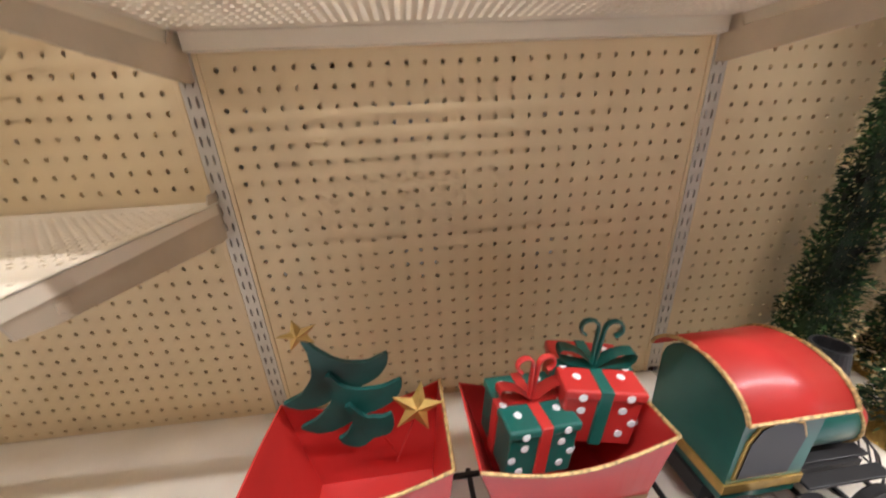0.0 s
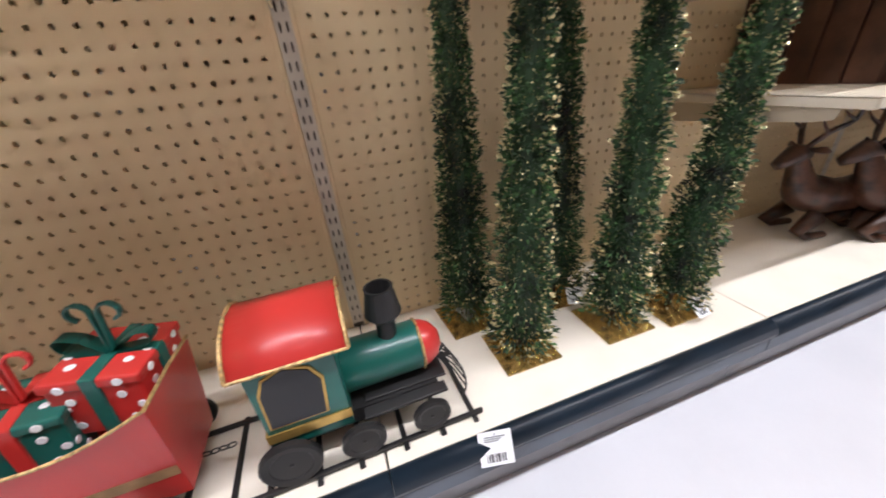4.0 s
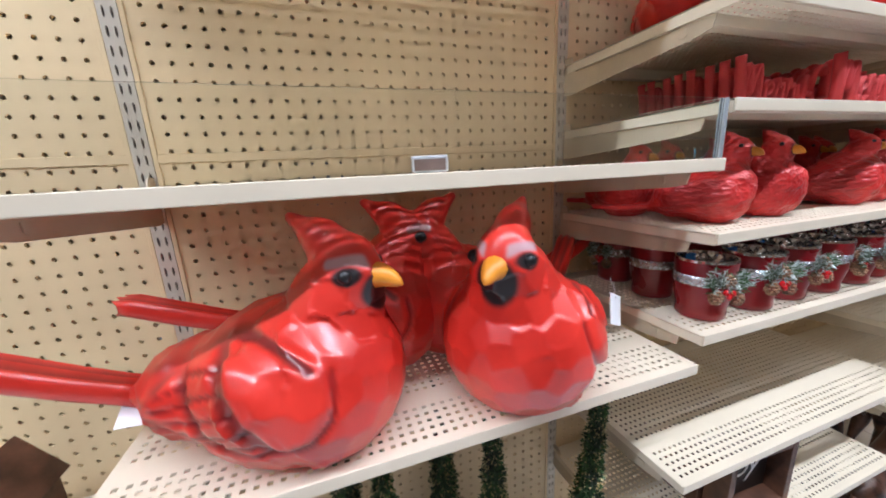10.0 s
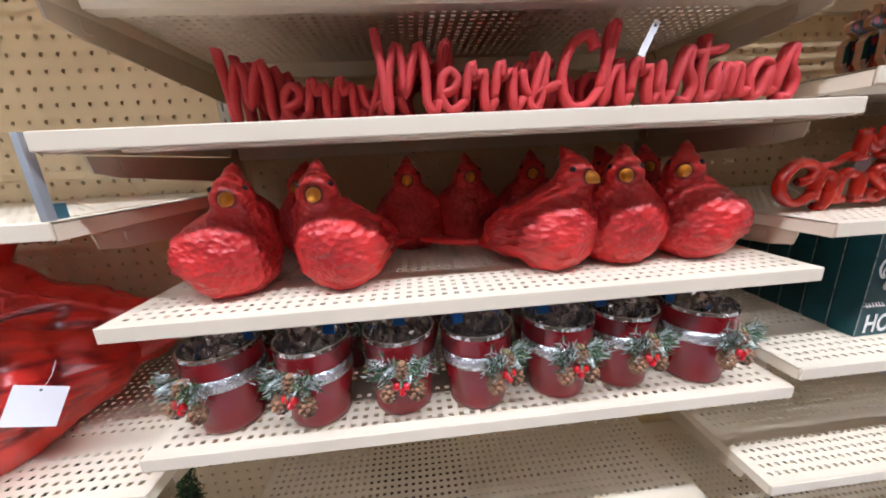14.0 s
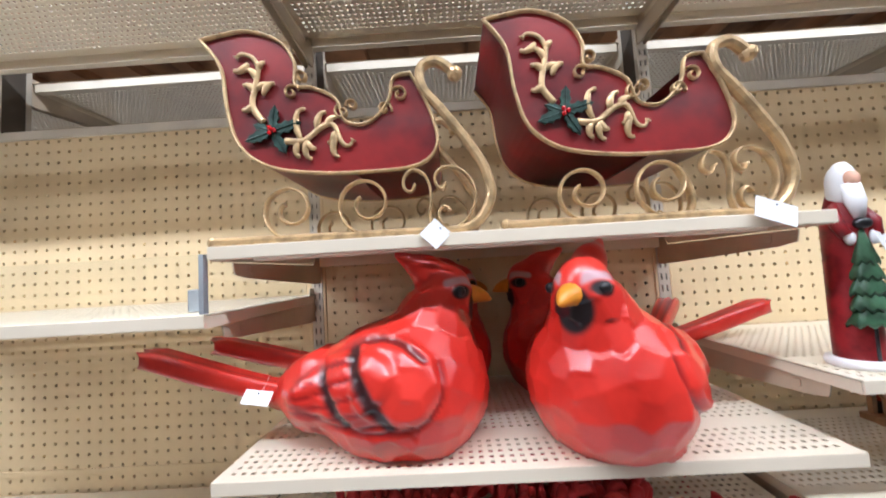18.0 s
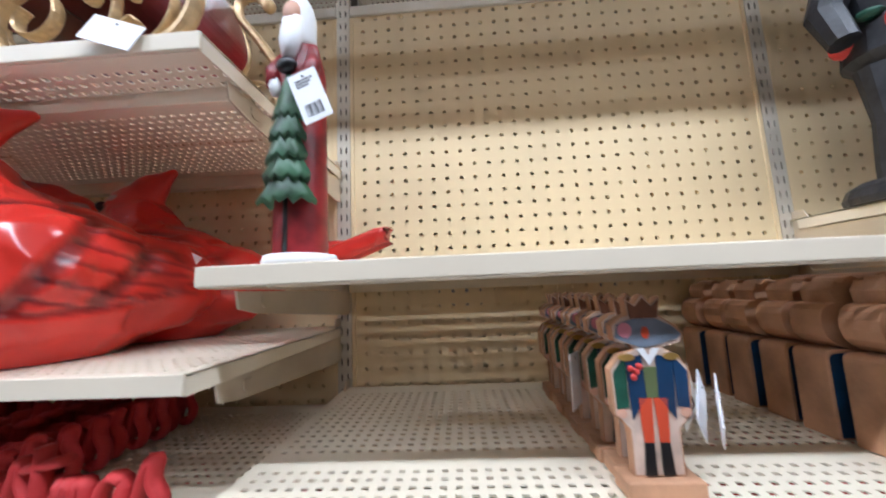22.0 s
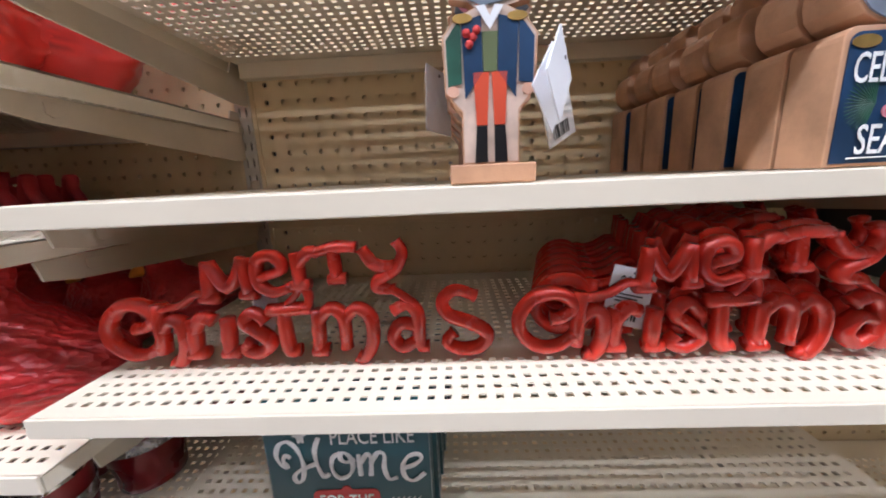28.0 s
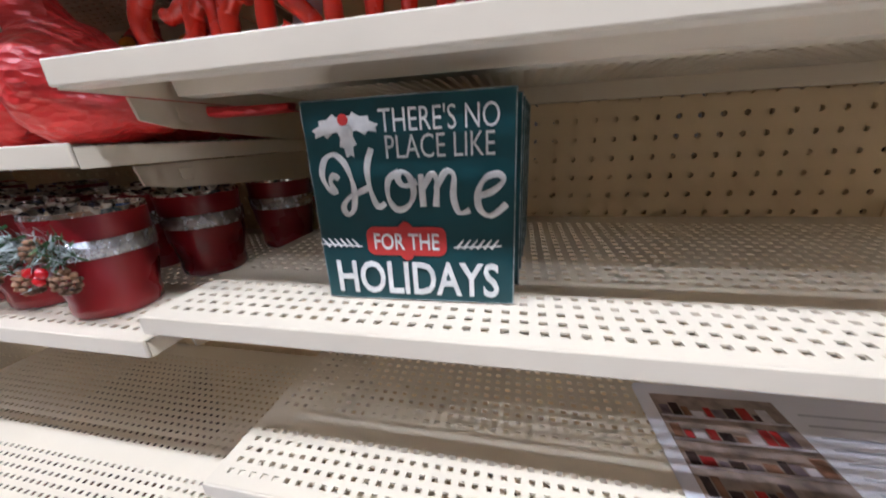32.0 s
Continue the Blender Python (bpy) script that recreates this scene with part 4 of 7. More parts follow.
def gift(x, y, z, a, s, body, ribbon, label):
    g = thing("gift_box", label, "gift box", pose(x, y, z, 0, 6, a), "gifts in a wagon")
    part("box", box(-s, s, -s, s, 0, 1.75 * s, 0.004), body, g)
    part("lid", box(-s * 1.06, s * 1.06, -s * 1.06, s * 1.06, 1.5 * s, 1.8 * s, 0.004), body, g)
    for nm, b in (("ribbon", (-s * 0.17, s * 0.17, -s * 1.085, s * 1.085, 0.002, 1.83 * s)), ("ribbon", (-s * 1.085, s * 1.085, -s * 0.17, s * 0.17, 0.002, 1.83 * s))):
        part(nm, box(*b, 0.002), ribbon, g)
    for sx in (-1, 1):
        loop = [(0, 0, 1.82 * s), (sx * s * 0.5, 0, 2.25 * s), (sx * s * 1.0, 0, 2.35 * s), (sx * s * 0.95, 0, 2.0 * s), (sx * s * 0.4, 0, 1.86 * s), (0, 0, 1.84 * s)]
        bm = bmesh.new()
        L = smooth_line(loop, 4)
        a_, b_ = [bm.verts.new((p.x, -s * 0.2, p.z)) for p in L], [bm.verts.new((p.x, s * 0.2, p.z)) for p in L]
        for i in range(len(L) - 1):
            bm.faces.new((a_[i], a_[i + 1], b_[i + 1], b_[i]))
        bmesh.ops.solidify(bm, geom=bm.faces[:], thickness=0.0015)
        part("bow_loop", bm, ribbon, g)
    for sx in (-1, 1):
        cu = [(sx * s * 0.05, 0, 1.85 * s), (sx * s * 0.08, 0, 2.9 * s)] + [(sx * s * (0.32 + 0.24 * math.cos(3.1 - q)), 0, s * (3.0 + 0.24 * math.sin(q))) for q in np.linspace(0, 4.4, 9)]
        part("curl", tube(cu, 0.0028, n=6, flat=2.0), ribbon, g, "curled tin ribbon end")
    k = 0
    dots = [(-0.62, 0.35), (-0.55, 1.15), (0.58, 0.42), (0.52, 1.2), (-0.6, 1.62), (0.6, 1.66), (0.85, 0.8), (-0.88, 0.78)]
    for u, v in dots:
        for face in (0, 1, 2):
            bm = lathe([(0, 0.0), (s * 0.115, 0.0), (s * 0.105, 0.0012), (0, 0.0012)], 10)
            proud = 1.075 if v > 1.45 else 1.012
            m = {0: pose(u * s, -s * proud, v * s, 90, 0, 0), 1: pose(s * proud, u * s, v * s, 90, 0, 90), 2: pose(u * s, (v - 0.9) * s * 0.95, 1.80 * s + 0.0005)}[face]
            part("dot", bm, WHITEP, g, m=m)
    return g


gift(0.524, -0.310, 0.428, 6, 0.055, TRAING, TRAINR, "green tin gift box with white dots and red bow")
gift(0.636, -0.285, 0.452, -8, 0.059, TRAINR, TRAING, "red tin gift box with white dots and green bow")

# locomotive
loco = thing("tin_locomotive", "green and red tin locomotive with gold trim and black stack", "toy train", pose(0, 0, DECKZ))
cabp = [(-0.395, 0.085), (-0.228, 0.085), (-0.228, 0.245)] + [(-0.3115 + 0.0835 * math.cos(q), 0.245 + 0.062 * math.sin(q)) for q in np.linspace(0.1, 3.04, 12)] + [(-0.395, 0.245)]
part("cab", prism(cabp, 0.826, 0.960, 0.001, axis="x"), TRAING, loco)
bm = bmesh.new()
qs = np.linspace(0.26, 2.88, 16)
for r0, r1 in ((0.092, 0.096),):
    ring = [[bm.verts.new((x, -0.3115 + r * math.cos(q) * 1.04, 0.247 + 0.74 * r * math.sin(q))) for q in qs] for x in (0.812, 0.986) for r in (r0, r1)]
    for i in range(15):
        bm.faces.new((ring[0][i], ring[0][i + 1], ring[2][i + 1], ring[2][i]))
        bm.faces.new((ring[1][i], ring[1][i + 1], ring[3][i + 1], ring[3][i]))
        bm.faces.new((ring[0][i], ring[0][i + 1], ring[1][i + 1], ring[1][i]))
        bm.faces.new((ring[2][i], ring[2][i + 1], ring[3][i + 1], ring[3][i]))
part("roof", bm, TRAINR, loco, "arched red roof", smooth=True)
for x in (0.812, 0.986):
    part("rope_trim", tube([(x, -0.3115 + 0.097 * math.cos(q) * 1.04, 0.247 + 0.072 * math.sin(q)) for q in qs], 0.0035, n=6), CORD, loco)
part("rope_trim", tube([(0.812, -0.4085, 0.2655), (0.986, -0.4085, 0.2655)], 0.003, n=6), CORD, loco)
wp = [(0.838, 0.140), (0.924, 0.140), (0.932, 0.212), (0.918, 0.240), (0.884, 0.254), (0.852, 0.240), (0.841, 0.212)]
part("window_frame", prism([(0.883 + (x - 0.883) * 1.10, 0.196 + (z - 0.196) * 1.08) for x, z in wp], -0.398, -0.394, 0.001), GOLDP, loco)
part("window_pane", prism(wp, -0.4, -0.3985), BLACK, loco)
part("gold_band", box(0.823, 0.962, -0.3985, -0.3955, 0.105, 0.124), GOLDP, loco)
part("gold_band", box(0.822, 0.8255, -0.396, -0.228, 0.105, 0.124), GOLDP, loco)
bo = lathe([(0, 0), (0.048, 0), (0.050, 0.004), (0.050, 0.135), (0.048, 0.139)], 28)
part("boiler", bo, TRAING, loco, "green boiler", smooth=True, m=pose(0.958, -0.312, 0.142, 0, 90, 0) @ Matrix.Diagonal((1, 1, 1.12, 1)))
part("nose", lathe([(0.0485, 0.0), (0.046, 0.012), (0.036, 0.030), (0.018, 0.042), (0, 0.046)], 28), TRAINR, loco, "domed red nose", smooth=True, m=pose(1.114, -0.312, 0.142, 0, 90, 0))
part("rope_trim", tube([(1.113, -0.312 + 0.0505 * math.cos(q), 0.142 + 0.0505 * math.sin(q)) for q in np.linspace(0, 6.28, 25)[:-1]], 0.003, n=6, closed=True), CORD, loco)
part("chimney", lathe([(0.0, 0), (0.023, 0), (0.022, 0.045), (0.030, 0.050), (0.043, 0.064), (0.041, 0.070), (0.031, 0.120), (0.033, 0.123), (0.028, 0.123), (0.028, 0.07), (0, 0.07)], 24), IRON, loco, "black flared smokestack", smooth=False, m=pose(1.056, -0.312, 0.182) @ Matrix.Diagonal((0.82, 0.82, 0.95, 1)))
part("running_board", box(0.985, 1.15, -0.365, -0.26, 0.084, 0.090, 0.002), IRON, loco)
for y in (-0.392, -0.232):
    part("boiler_rail", box(0.98, 1.14, y - 0.012, y + 0.012, 0.085, 0.092, 0.002), IRON, loco)
for k in range(9):
    q = -1.2 + 0.3 * k
    part("cowcatcher_wire", tube([(1.135, -0.312 + 0.030 * math.sin(q), 0.135), (1.158 + 0.02 * math.cos(q), -0.312 + 0.060 * math.sin(q), 0.085), (1.172 + 0.03 * math.cos(q), -0.312 + 0.072 * math.sin(q), 0.035)], 0.0017, n=5), IRON, loco)
part("cowcatcher_hoop", tube([(1.172 + 0.03 * math.cos(q), -0.312 + 0.072 * math.sin(q), 0.035) for q in np.linspace(-1.5, 1.5, 13)], 0.0022, n=6), IRON, loco)
for x, r in ((0.848, 0.051), (0.970, 0.040), (1.100, 0.037)):
    for y in (-0.415, -0.238):
        wheel(x, y, r, loco)
part("chassis", box(0.82, 1.13, -0.37, -0.28, 0.05, 0.084), IRON, loco)
TURNED = pose(0.15, -0.33, 0, 0, 0, 1.1) @ pose(-0.15, 0.33, 0)
for ob in scene.objects:
    if ob.parent is None and ob.name.split(".")[0] in ("toy_track", "tin_wagon", "tin_tree", "tin_star", "gift_box", "tin_locomotive"):
        ob.matrix_basis = TURNED @ ob.matrix_basis
price_tag(pose(1.205, -0.448, DECKZ + 0.012, -35, 0, -12), "white card price tag hanging over the bumper", 0.066, 0.062)

# ---- tinsel fir trees on glitter bases ----
def fir_mesh(seed, n=8000, h=0.98, r0=0.060):
    rnd = random.Random(seed)
    V, F, M = [], [], []
    for i in range(n):
        u = rnd.random() ** 1.25
        z = 0.03 + h * u
        rr = (r0 * (1 - u) ** 0.85 + 0.005) * (0.55 + 0.55 * rnd.random()) * (1 + 0.14 * math.sin(u * 70 + seed))
        a = rnd.random() * 6.283
        c = Vector((rr * math.cos(a), rr * math.sin(a), z))
        d = Vector((math.cos(a), math.sin(a), rnd.uniform(-0.5, 0.7))).normalized()
        s = d.cross(Vector((rnd.uniform(-1, 1), rnd.uniform(-1, 1), rnd.uniform(-1, 1)))).normalized()
        gold = rnd.random() < 0.28
        l, w = (rnd.uniform(0.005, 0.009), rnd.uniform(0.0015, 0.0028)) if gold else (rnd.uniform(0.009, 0.019), rnd.uniform(0.0018, 0.0034))
        l *= 1.1 - 0.45 * u
        if gold:
            c += d * 0.011 * (1.1 - 0.6 * u)
        o = len(V)
        V += [c - s * w, c + s * w, c + d * l * 0.6 + s * w * 0.9 + Vector((0, 0, 0.002)), c + d * l, c + d * l * 0.6 - s * w * 0.9]
        F.append((o, o + 1, o + 2, o + 3, o + 4))
        M.append(2 if gold else (0 if rnd.random() < 0.6 else 1))
    me = bpy.data.meshes.new("crown")
    me.from_pydata([tuple(v) for v in V], [], F)
    for k in (LEAF, LEAF2, FLECK):
        me.materials.append(k)
    me.polygons.foreach_set("material_index", M)
    return me


firs = [fir_mesh(1), fir_mesh(2)]
core_mesh = bm_mesh(lathe([(0.042, 0.05), (0.030, 0.45), (0.010, 0.98), (0, 1.01)], 10), LEAF)
stem_mesh = bm_mesh(lathe([(0.007, 0.006), (0.007, 0.07)], 8), TRUNK)
base_mesh = bm_mesh(box(-0.073, 0.073, -0.073, 0.073, 0, 0.006, 0.001, seg=1), GLIT)
for k, (x, y, a, lx, ly) in enumerate(((1.372, -0.265, 0, 0.5, 0), (1.645, -0.278, 0, -1.0, 0), (1.828, -0.292, 0, 5.5, 0), (1.300, -0.100, 4, 0, 0), (1.580, -0.110, -5, -2.0, 0))):
    t = thing("tinsel_fir_tree", "slim green tinsel fir tree with gold flecks on a glitter base", "artificial tree", pose(x, y, DECKZ + 0.001), "tinsel fir trees")
    link("base", base_mesh, GLIT, t, "square gold glitter base").matrix_basis = pose(0, 0, 0, 0, 0, a)
    link("trunk", stem_mesh, TRUNK, t)
    cr = link("crown", firs[k % 2], LEAF, t)
    cr.matrix_basis = pose(0, 0, 0.01, 0, lx, 0) @ pose(0, 0, 0, 0, 0, k * 67)
    link("core", core_mesh, LEAF, cr)
for x, y, a in ((1.275, -0.105, 40), (1.60, -0.17, -20), (1.835, -0.345, 5)):
    price_tag(pose(x, y, DECKZ + 0.055, -55, 0, a), "white card price tag on a tree base", 0.045, 0.05)

# ---- jars, small cardinals' shelf below ----
def candle_jar():
    j = thing("candle_jar", "dark red glass candle jar with silver ribbon and pine sprig", "candle jar", Matrix.Identity(4), "candle jars")
    part("glass", lathe([(0.0, 0.0), (0.040, 0.0), (0.0445, 0.003), (0.0455, 0.012), (0.0445, 0.018), (0.052, 0.050), (0.0545, 0.098), (0.0555, 0.1075)], 32), JAR, j, "frosted red glass cup", smooth=True)
    part("ribbon", lathe([(0.0545, 0.066), (0.0552, 0.066), (0.0562, 0.084), (0.0555, 0.084)], 32), SILV, j, "silver ribbon band", smooth=True)
    rnd = random.Random(5)
    part("lining", lathe([(0.0556, 0.1075), (0.0548, 0.112), (0.0520, 0.112), (0.0505, 0.100), (0.0490, 0.050), (0.0, 0.046)], 40), FOIL, j, "crackled silver lining and rim")
    part("label", box(-0.010, 0.010, 0.0475, 0.0485, 0.090, 0.106), BLUEL, j, "small blue label")
    V, F = [], []
    for i in range(330):
        sd = rnd.choice((-1, 1))
        c = Vector((sd * 0.019 + rnd.gauss(0, 0.010), -0.060 - rnd.uniform(0, 0.014), 0.082 + rnd.gauss(0, 0.009)))
        d = Vector((sd * 0.7 + rnd.uniform(-0.9, 0.9), rnd.uniform(-1, 0.1), rnd.uniform(-0.7, 0.9))).normalized()
        s = d.cross(Vector((0.3, 1, 0.2))).normalized()
        l = rnd.uniform(0.009, 0.018)
        o = len(V)
        V += [c - s * 0.0016, c + s * 0.0016, c + d * l]
        F.append((o, o + 1, o + 2))
    me = bpy.data.meshes.new("sprig")
    me.from_pydata([tuple(v) for v in V], [], F)
    me.materials.append(FROST)
    me.materials.append(LEAF2)
    me.polygons.foreach_set("material_index", [1 if rnd.random() < 0.5 else 0 for _ in F])
    link("pine_sprig", me, FROST, j, "frosted pine sprig")
    for x, z, s in ((-0.018, 0.054, 0.92), (0.020, 0.052, 0.9), (0.002, 0.082, 0.85)):
        bm = bmesh.new()
        for lv in range(5):
            r = 0.012 * s * math.sin(0.6 + lv * 0.55)
            for q in range(7):
                b = q * 0.9 + lv * 0.4
                ball((x + r * math.cos(b), -0.066 + r * math.sin(b) * 0.9, z + (lv - 2) * 0.0055 * s), 0.0042 * s, bm, 6, 4, s=(1, 1, 0.6))
        part("pine_cone", bm, CONE, j, "brown pine cone")
    for x, z in ((-0.006, 0.064), (0.007, 0.063), (0.001, 0.056)):
        part("berry", ball((x, -0.073, z), 0.0052, n=10, k=7), BERRY, j, "red berry", smooth=True)
    return j


jar = candle_jar()
JS = Matrix.Diagonal((1.03, 1.03, 1.18, 1))
spots = [(2.098, -0.376, -22), (2.237, -0.384, -14), (2.369, -0.378, 2), (2.492, -0.384, 28), (2.628, -0.381, 4), (2.742, -0.372, 6), (2.872, -0.382, 12)]
for k, (x, y, a) in enumerate(spots):
    copy_thing(jar, pose(x, y, Z["C_jar"] + 0.001, 0, 0, a) @ JS)
    copy_thing(jar, pose(x + 0.018, y + 0.135, Z["C_jar"] + 0.001, 0, 0, a + 40 + 30 * k) @ JS)
for x in (2.13, 2.40, 2.66, 2.93):
    copy_thing(jar, pose(x, -0.105, Z["C_jar"] + 0.001, 0, 0, x * 300) @ JS)
for o in list(jar.children_recursive) + [jar]:
    bpy.data.objects.remove(o)

# ---- script words ----
GLYPH = {
    "M": (1.5, [[(0, 1.95), (0.14, 0.9), (0.22, 0.02), (0.26, 0.9), (0.48, 1.6), (0.62, 1.2), (0.66, 0.5), (0.86, 1.2), (1.08, 1.6), (1.2, 1.0), (1.2, 0.3), (1.4, 0.06), (1.55, 0.3)]]),
    "e": (0.68, [[(0, 0.45), (0.35, 0.55), (0.5, 0.8), (0.3, 1.0), (0.08, 0.75), (0.1, 0.3), (0.35, 0.06), (0.7, 0.3)]]),
    "r": (0.75, [[(0, 0.3), (0.1, 0.9), (0.2, 1.15), (0.26, 0.8), (0.5, 0.95), (0.5, 0.4), (0.6, 0.06), (0.8, 0.3)]]),
    "y": (0.95, [[(0, 0.95), (0.08, 0.5), (0.3, 0.4), (0.6, 1.3), (0.56, 0.6), (0.42, 0.06), (0.22, 0.1), (0.3, 0.4), (0.98, 0.6)]]),
    "C": (1.15, [[(1.0, 1.4), (0.8, 1.75), (0.35, 1.5), (0.1, 0.8), (0.3, 0.1), (0.8, 0.06), (1.2, 0.5)]]),
    "h": (0.82, [[(0, 0.4), (0.25, 1.4), (0.36, 1.95), (0.2, 1.8), (0.15, 0.9), (0.12, 0.04), (0.25, 0.7), (0.5, 0.95), (0.55, 0.4), (0.65, 0.06), (0.85, 0.3)]]),
    "i": (0.45, [[(0, 0.3), (0.12, 1.0), (0.12, 0.3), (0.25, 0.06), (0.47, 0.3)]]),
    "s": (0.62, [[(0, 0.2), (0.3, 1.25), (0.45, 1.3), (0.4, 0.9), (0.6, 0.5), (0.45, 0.06), (0.15, 0.1)]]),
    "t": (0.58, [[(0.22, 1.65), (0.15, 0.5), (0.25, 0.06), (0.58, 0.25)], [(-0.1, 1.2), (0.75, 1.35)]]),
    "m": (0.98, [[(0, 0.06), (0.08, 0.9), (0.15, 0.1), (0.3, 0.85), (0.42, 0.8), (0.42, 0.15), (0.58, 0.85), (0.72, 0.8), (0.75, 0.2), (0.98, 0.3)]]),
    "a": (0.82, [[(0.6, 0.9), (0.3, 1.0), (0.05, 0.6), (0.15, 0.1), (0.45, 0.3), (0.6, 0.9), (0.6, 0.3), (0.84, 0.25)]]),
}


def script_mesh(text, unit, thick, rad):
    bm = bmesh.new()
    x = 0.0
    for ch in text:
        adv, strokes = GLYPH[ch]
        for st in strokes:
            L = smooth_line([((x + px) * unit, 0, pz * unit + rad) for px, pz in st], 3)
            a = tube(L, rad, bm, n=8, flat=thick / rad / 2)
        x += adv
    return mesh_of(bm, [SCRIPT], smooth=True)


word_mesh = script_mesh("MerryChristmas", 0.0495, 0.022, 0.0062)
put("script_sign", word_mesh, pose(2.375, -0.405, Z["C_scr"]), "red script letters reading Merry Christmas standing on a shelf", "letter sign", "script signs")
for k in range(8):
    put("script_sign", word_mesh, pose(2.165 + 0.006 * (k % 3), -0.350 + 0.034 * k, Z["C_scr"]), "red script letters reading Merry Christmas, one of a stack", "letter sign", "script signs")
price_tag(pose(2.72, -0.425, Z["C_scr"] + 0.10, 0, 25, 0), "narrow white price tag on the letters", 0.009, 0.042, False)


CHAMP = mat("champagne_gold_paint", (0.56, 0.39, 0.20), 0.34, metal=0.4, var=0.22, scale=45, fine=0.4, fscale=200)


# ---- sleighs on the upper shelf ----
def scroll(c, r, a0, turns, parent, y, rad=0.0035, shrink=0.25, mt=None, sign=1):
    pts = []
    n = max(12, int(22 * abs(turns)))
    for i in range(n + 1):
        u = i / n
        q = a0 + sign * 2 * math.pi * turns * u
        rr = r * (1 - (1 - shrink) * u)
        pts.append((c[0] + rr * math.cos(q), y, c[1] + rr * math.sin(q)))
    return part("scroll", tube(pts, rad * 0.8, n=8, flat=2.9), mt or CHAMP, parent, "curled gold iron scroll")


FRONT_CURLS = ([(0.364, 0.088), (0.357, 0.076), (0.346, 0.081), (0.345, 0.098), (0.359, 0.112), (0.378, 0.105), (0.388, 0.085), (0.389, 0.06), (0.386, 0.035), (0.391, 0.01)],
               [(0.416, 0.088), (0.411, 0.077), (0.401, 0.082), (0.398, 0.1), (0.413, 0.114), (0.439, 0.11), (0.46, 0.085), (0.463, 0.055), (0.449, 0.025), (0.425, 0.01), (0.406, 0.018), (0.401, 0.036), (0.411, 0.048), (0.421, 0.04)])
SPRAYS = ([(0.11, 0.211), (0.091, 0.241), (0.097, 0.278), (0.102, 0.309), (0.091, 0.33), (0.072, 0.336), (0.063, 0.329)],
          [(0.146, 0.176), (0.179, 0.175), (0.208, 0.196), (0.23, 0.199), (0.242, 0.169), (0.255, 0.161), (0.263, 0.171)])
LEAVES = ((0.096, 0.264, 0.075, 0.278), (0.093, 0.246, 0.073, 0.238), (0.098, 0.271, 0.123, 0.273), (0.102, 0.306, 0.114, 0.317),
          (0.085, 0.319, 0.059, 0.309), (0.098, 0.288, 0.08, 0.306), (0.11, 0.26, 0.13, 0.278), (0.174, 0.176, 0.182, 0.232),
          (0.171, 0.175, 0.171, 0.147), (0.187, 0.18, 0.191, 0.143), (0.203, 0.19, 0.218, 0.222), (0.182, 0.176, 0.198, 0.162),
          (0.218, 0.197, 0.236, 0.211), (0.236, 0.18, 0.238, 0.143), (0.23, 0.187, 0.219, 0.169))


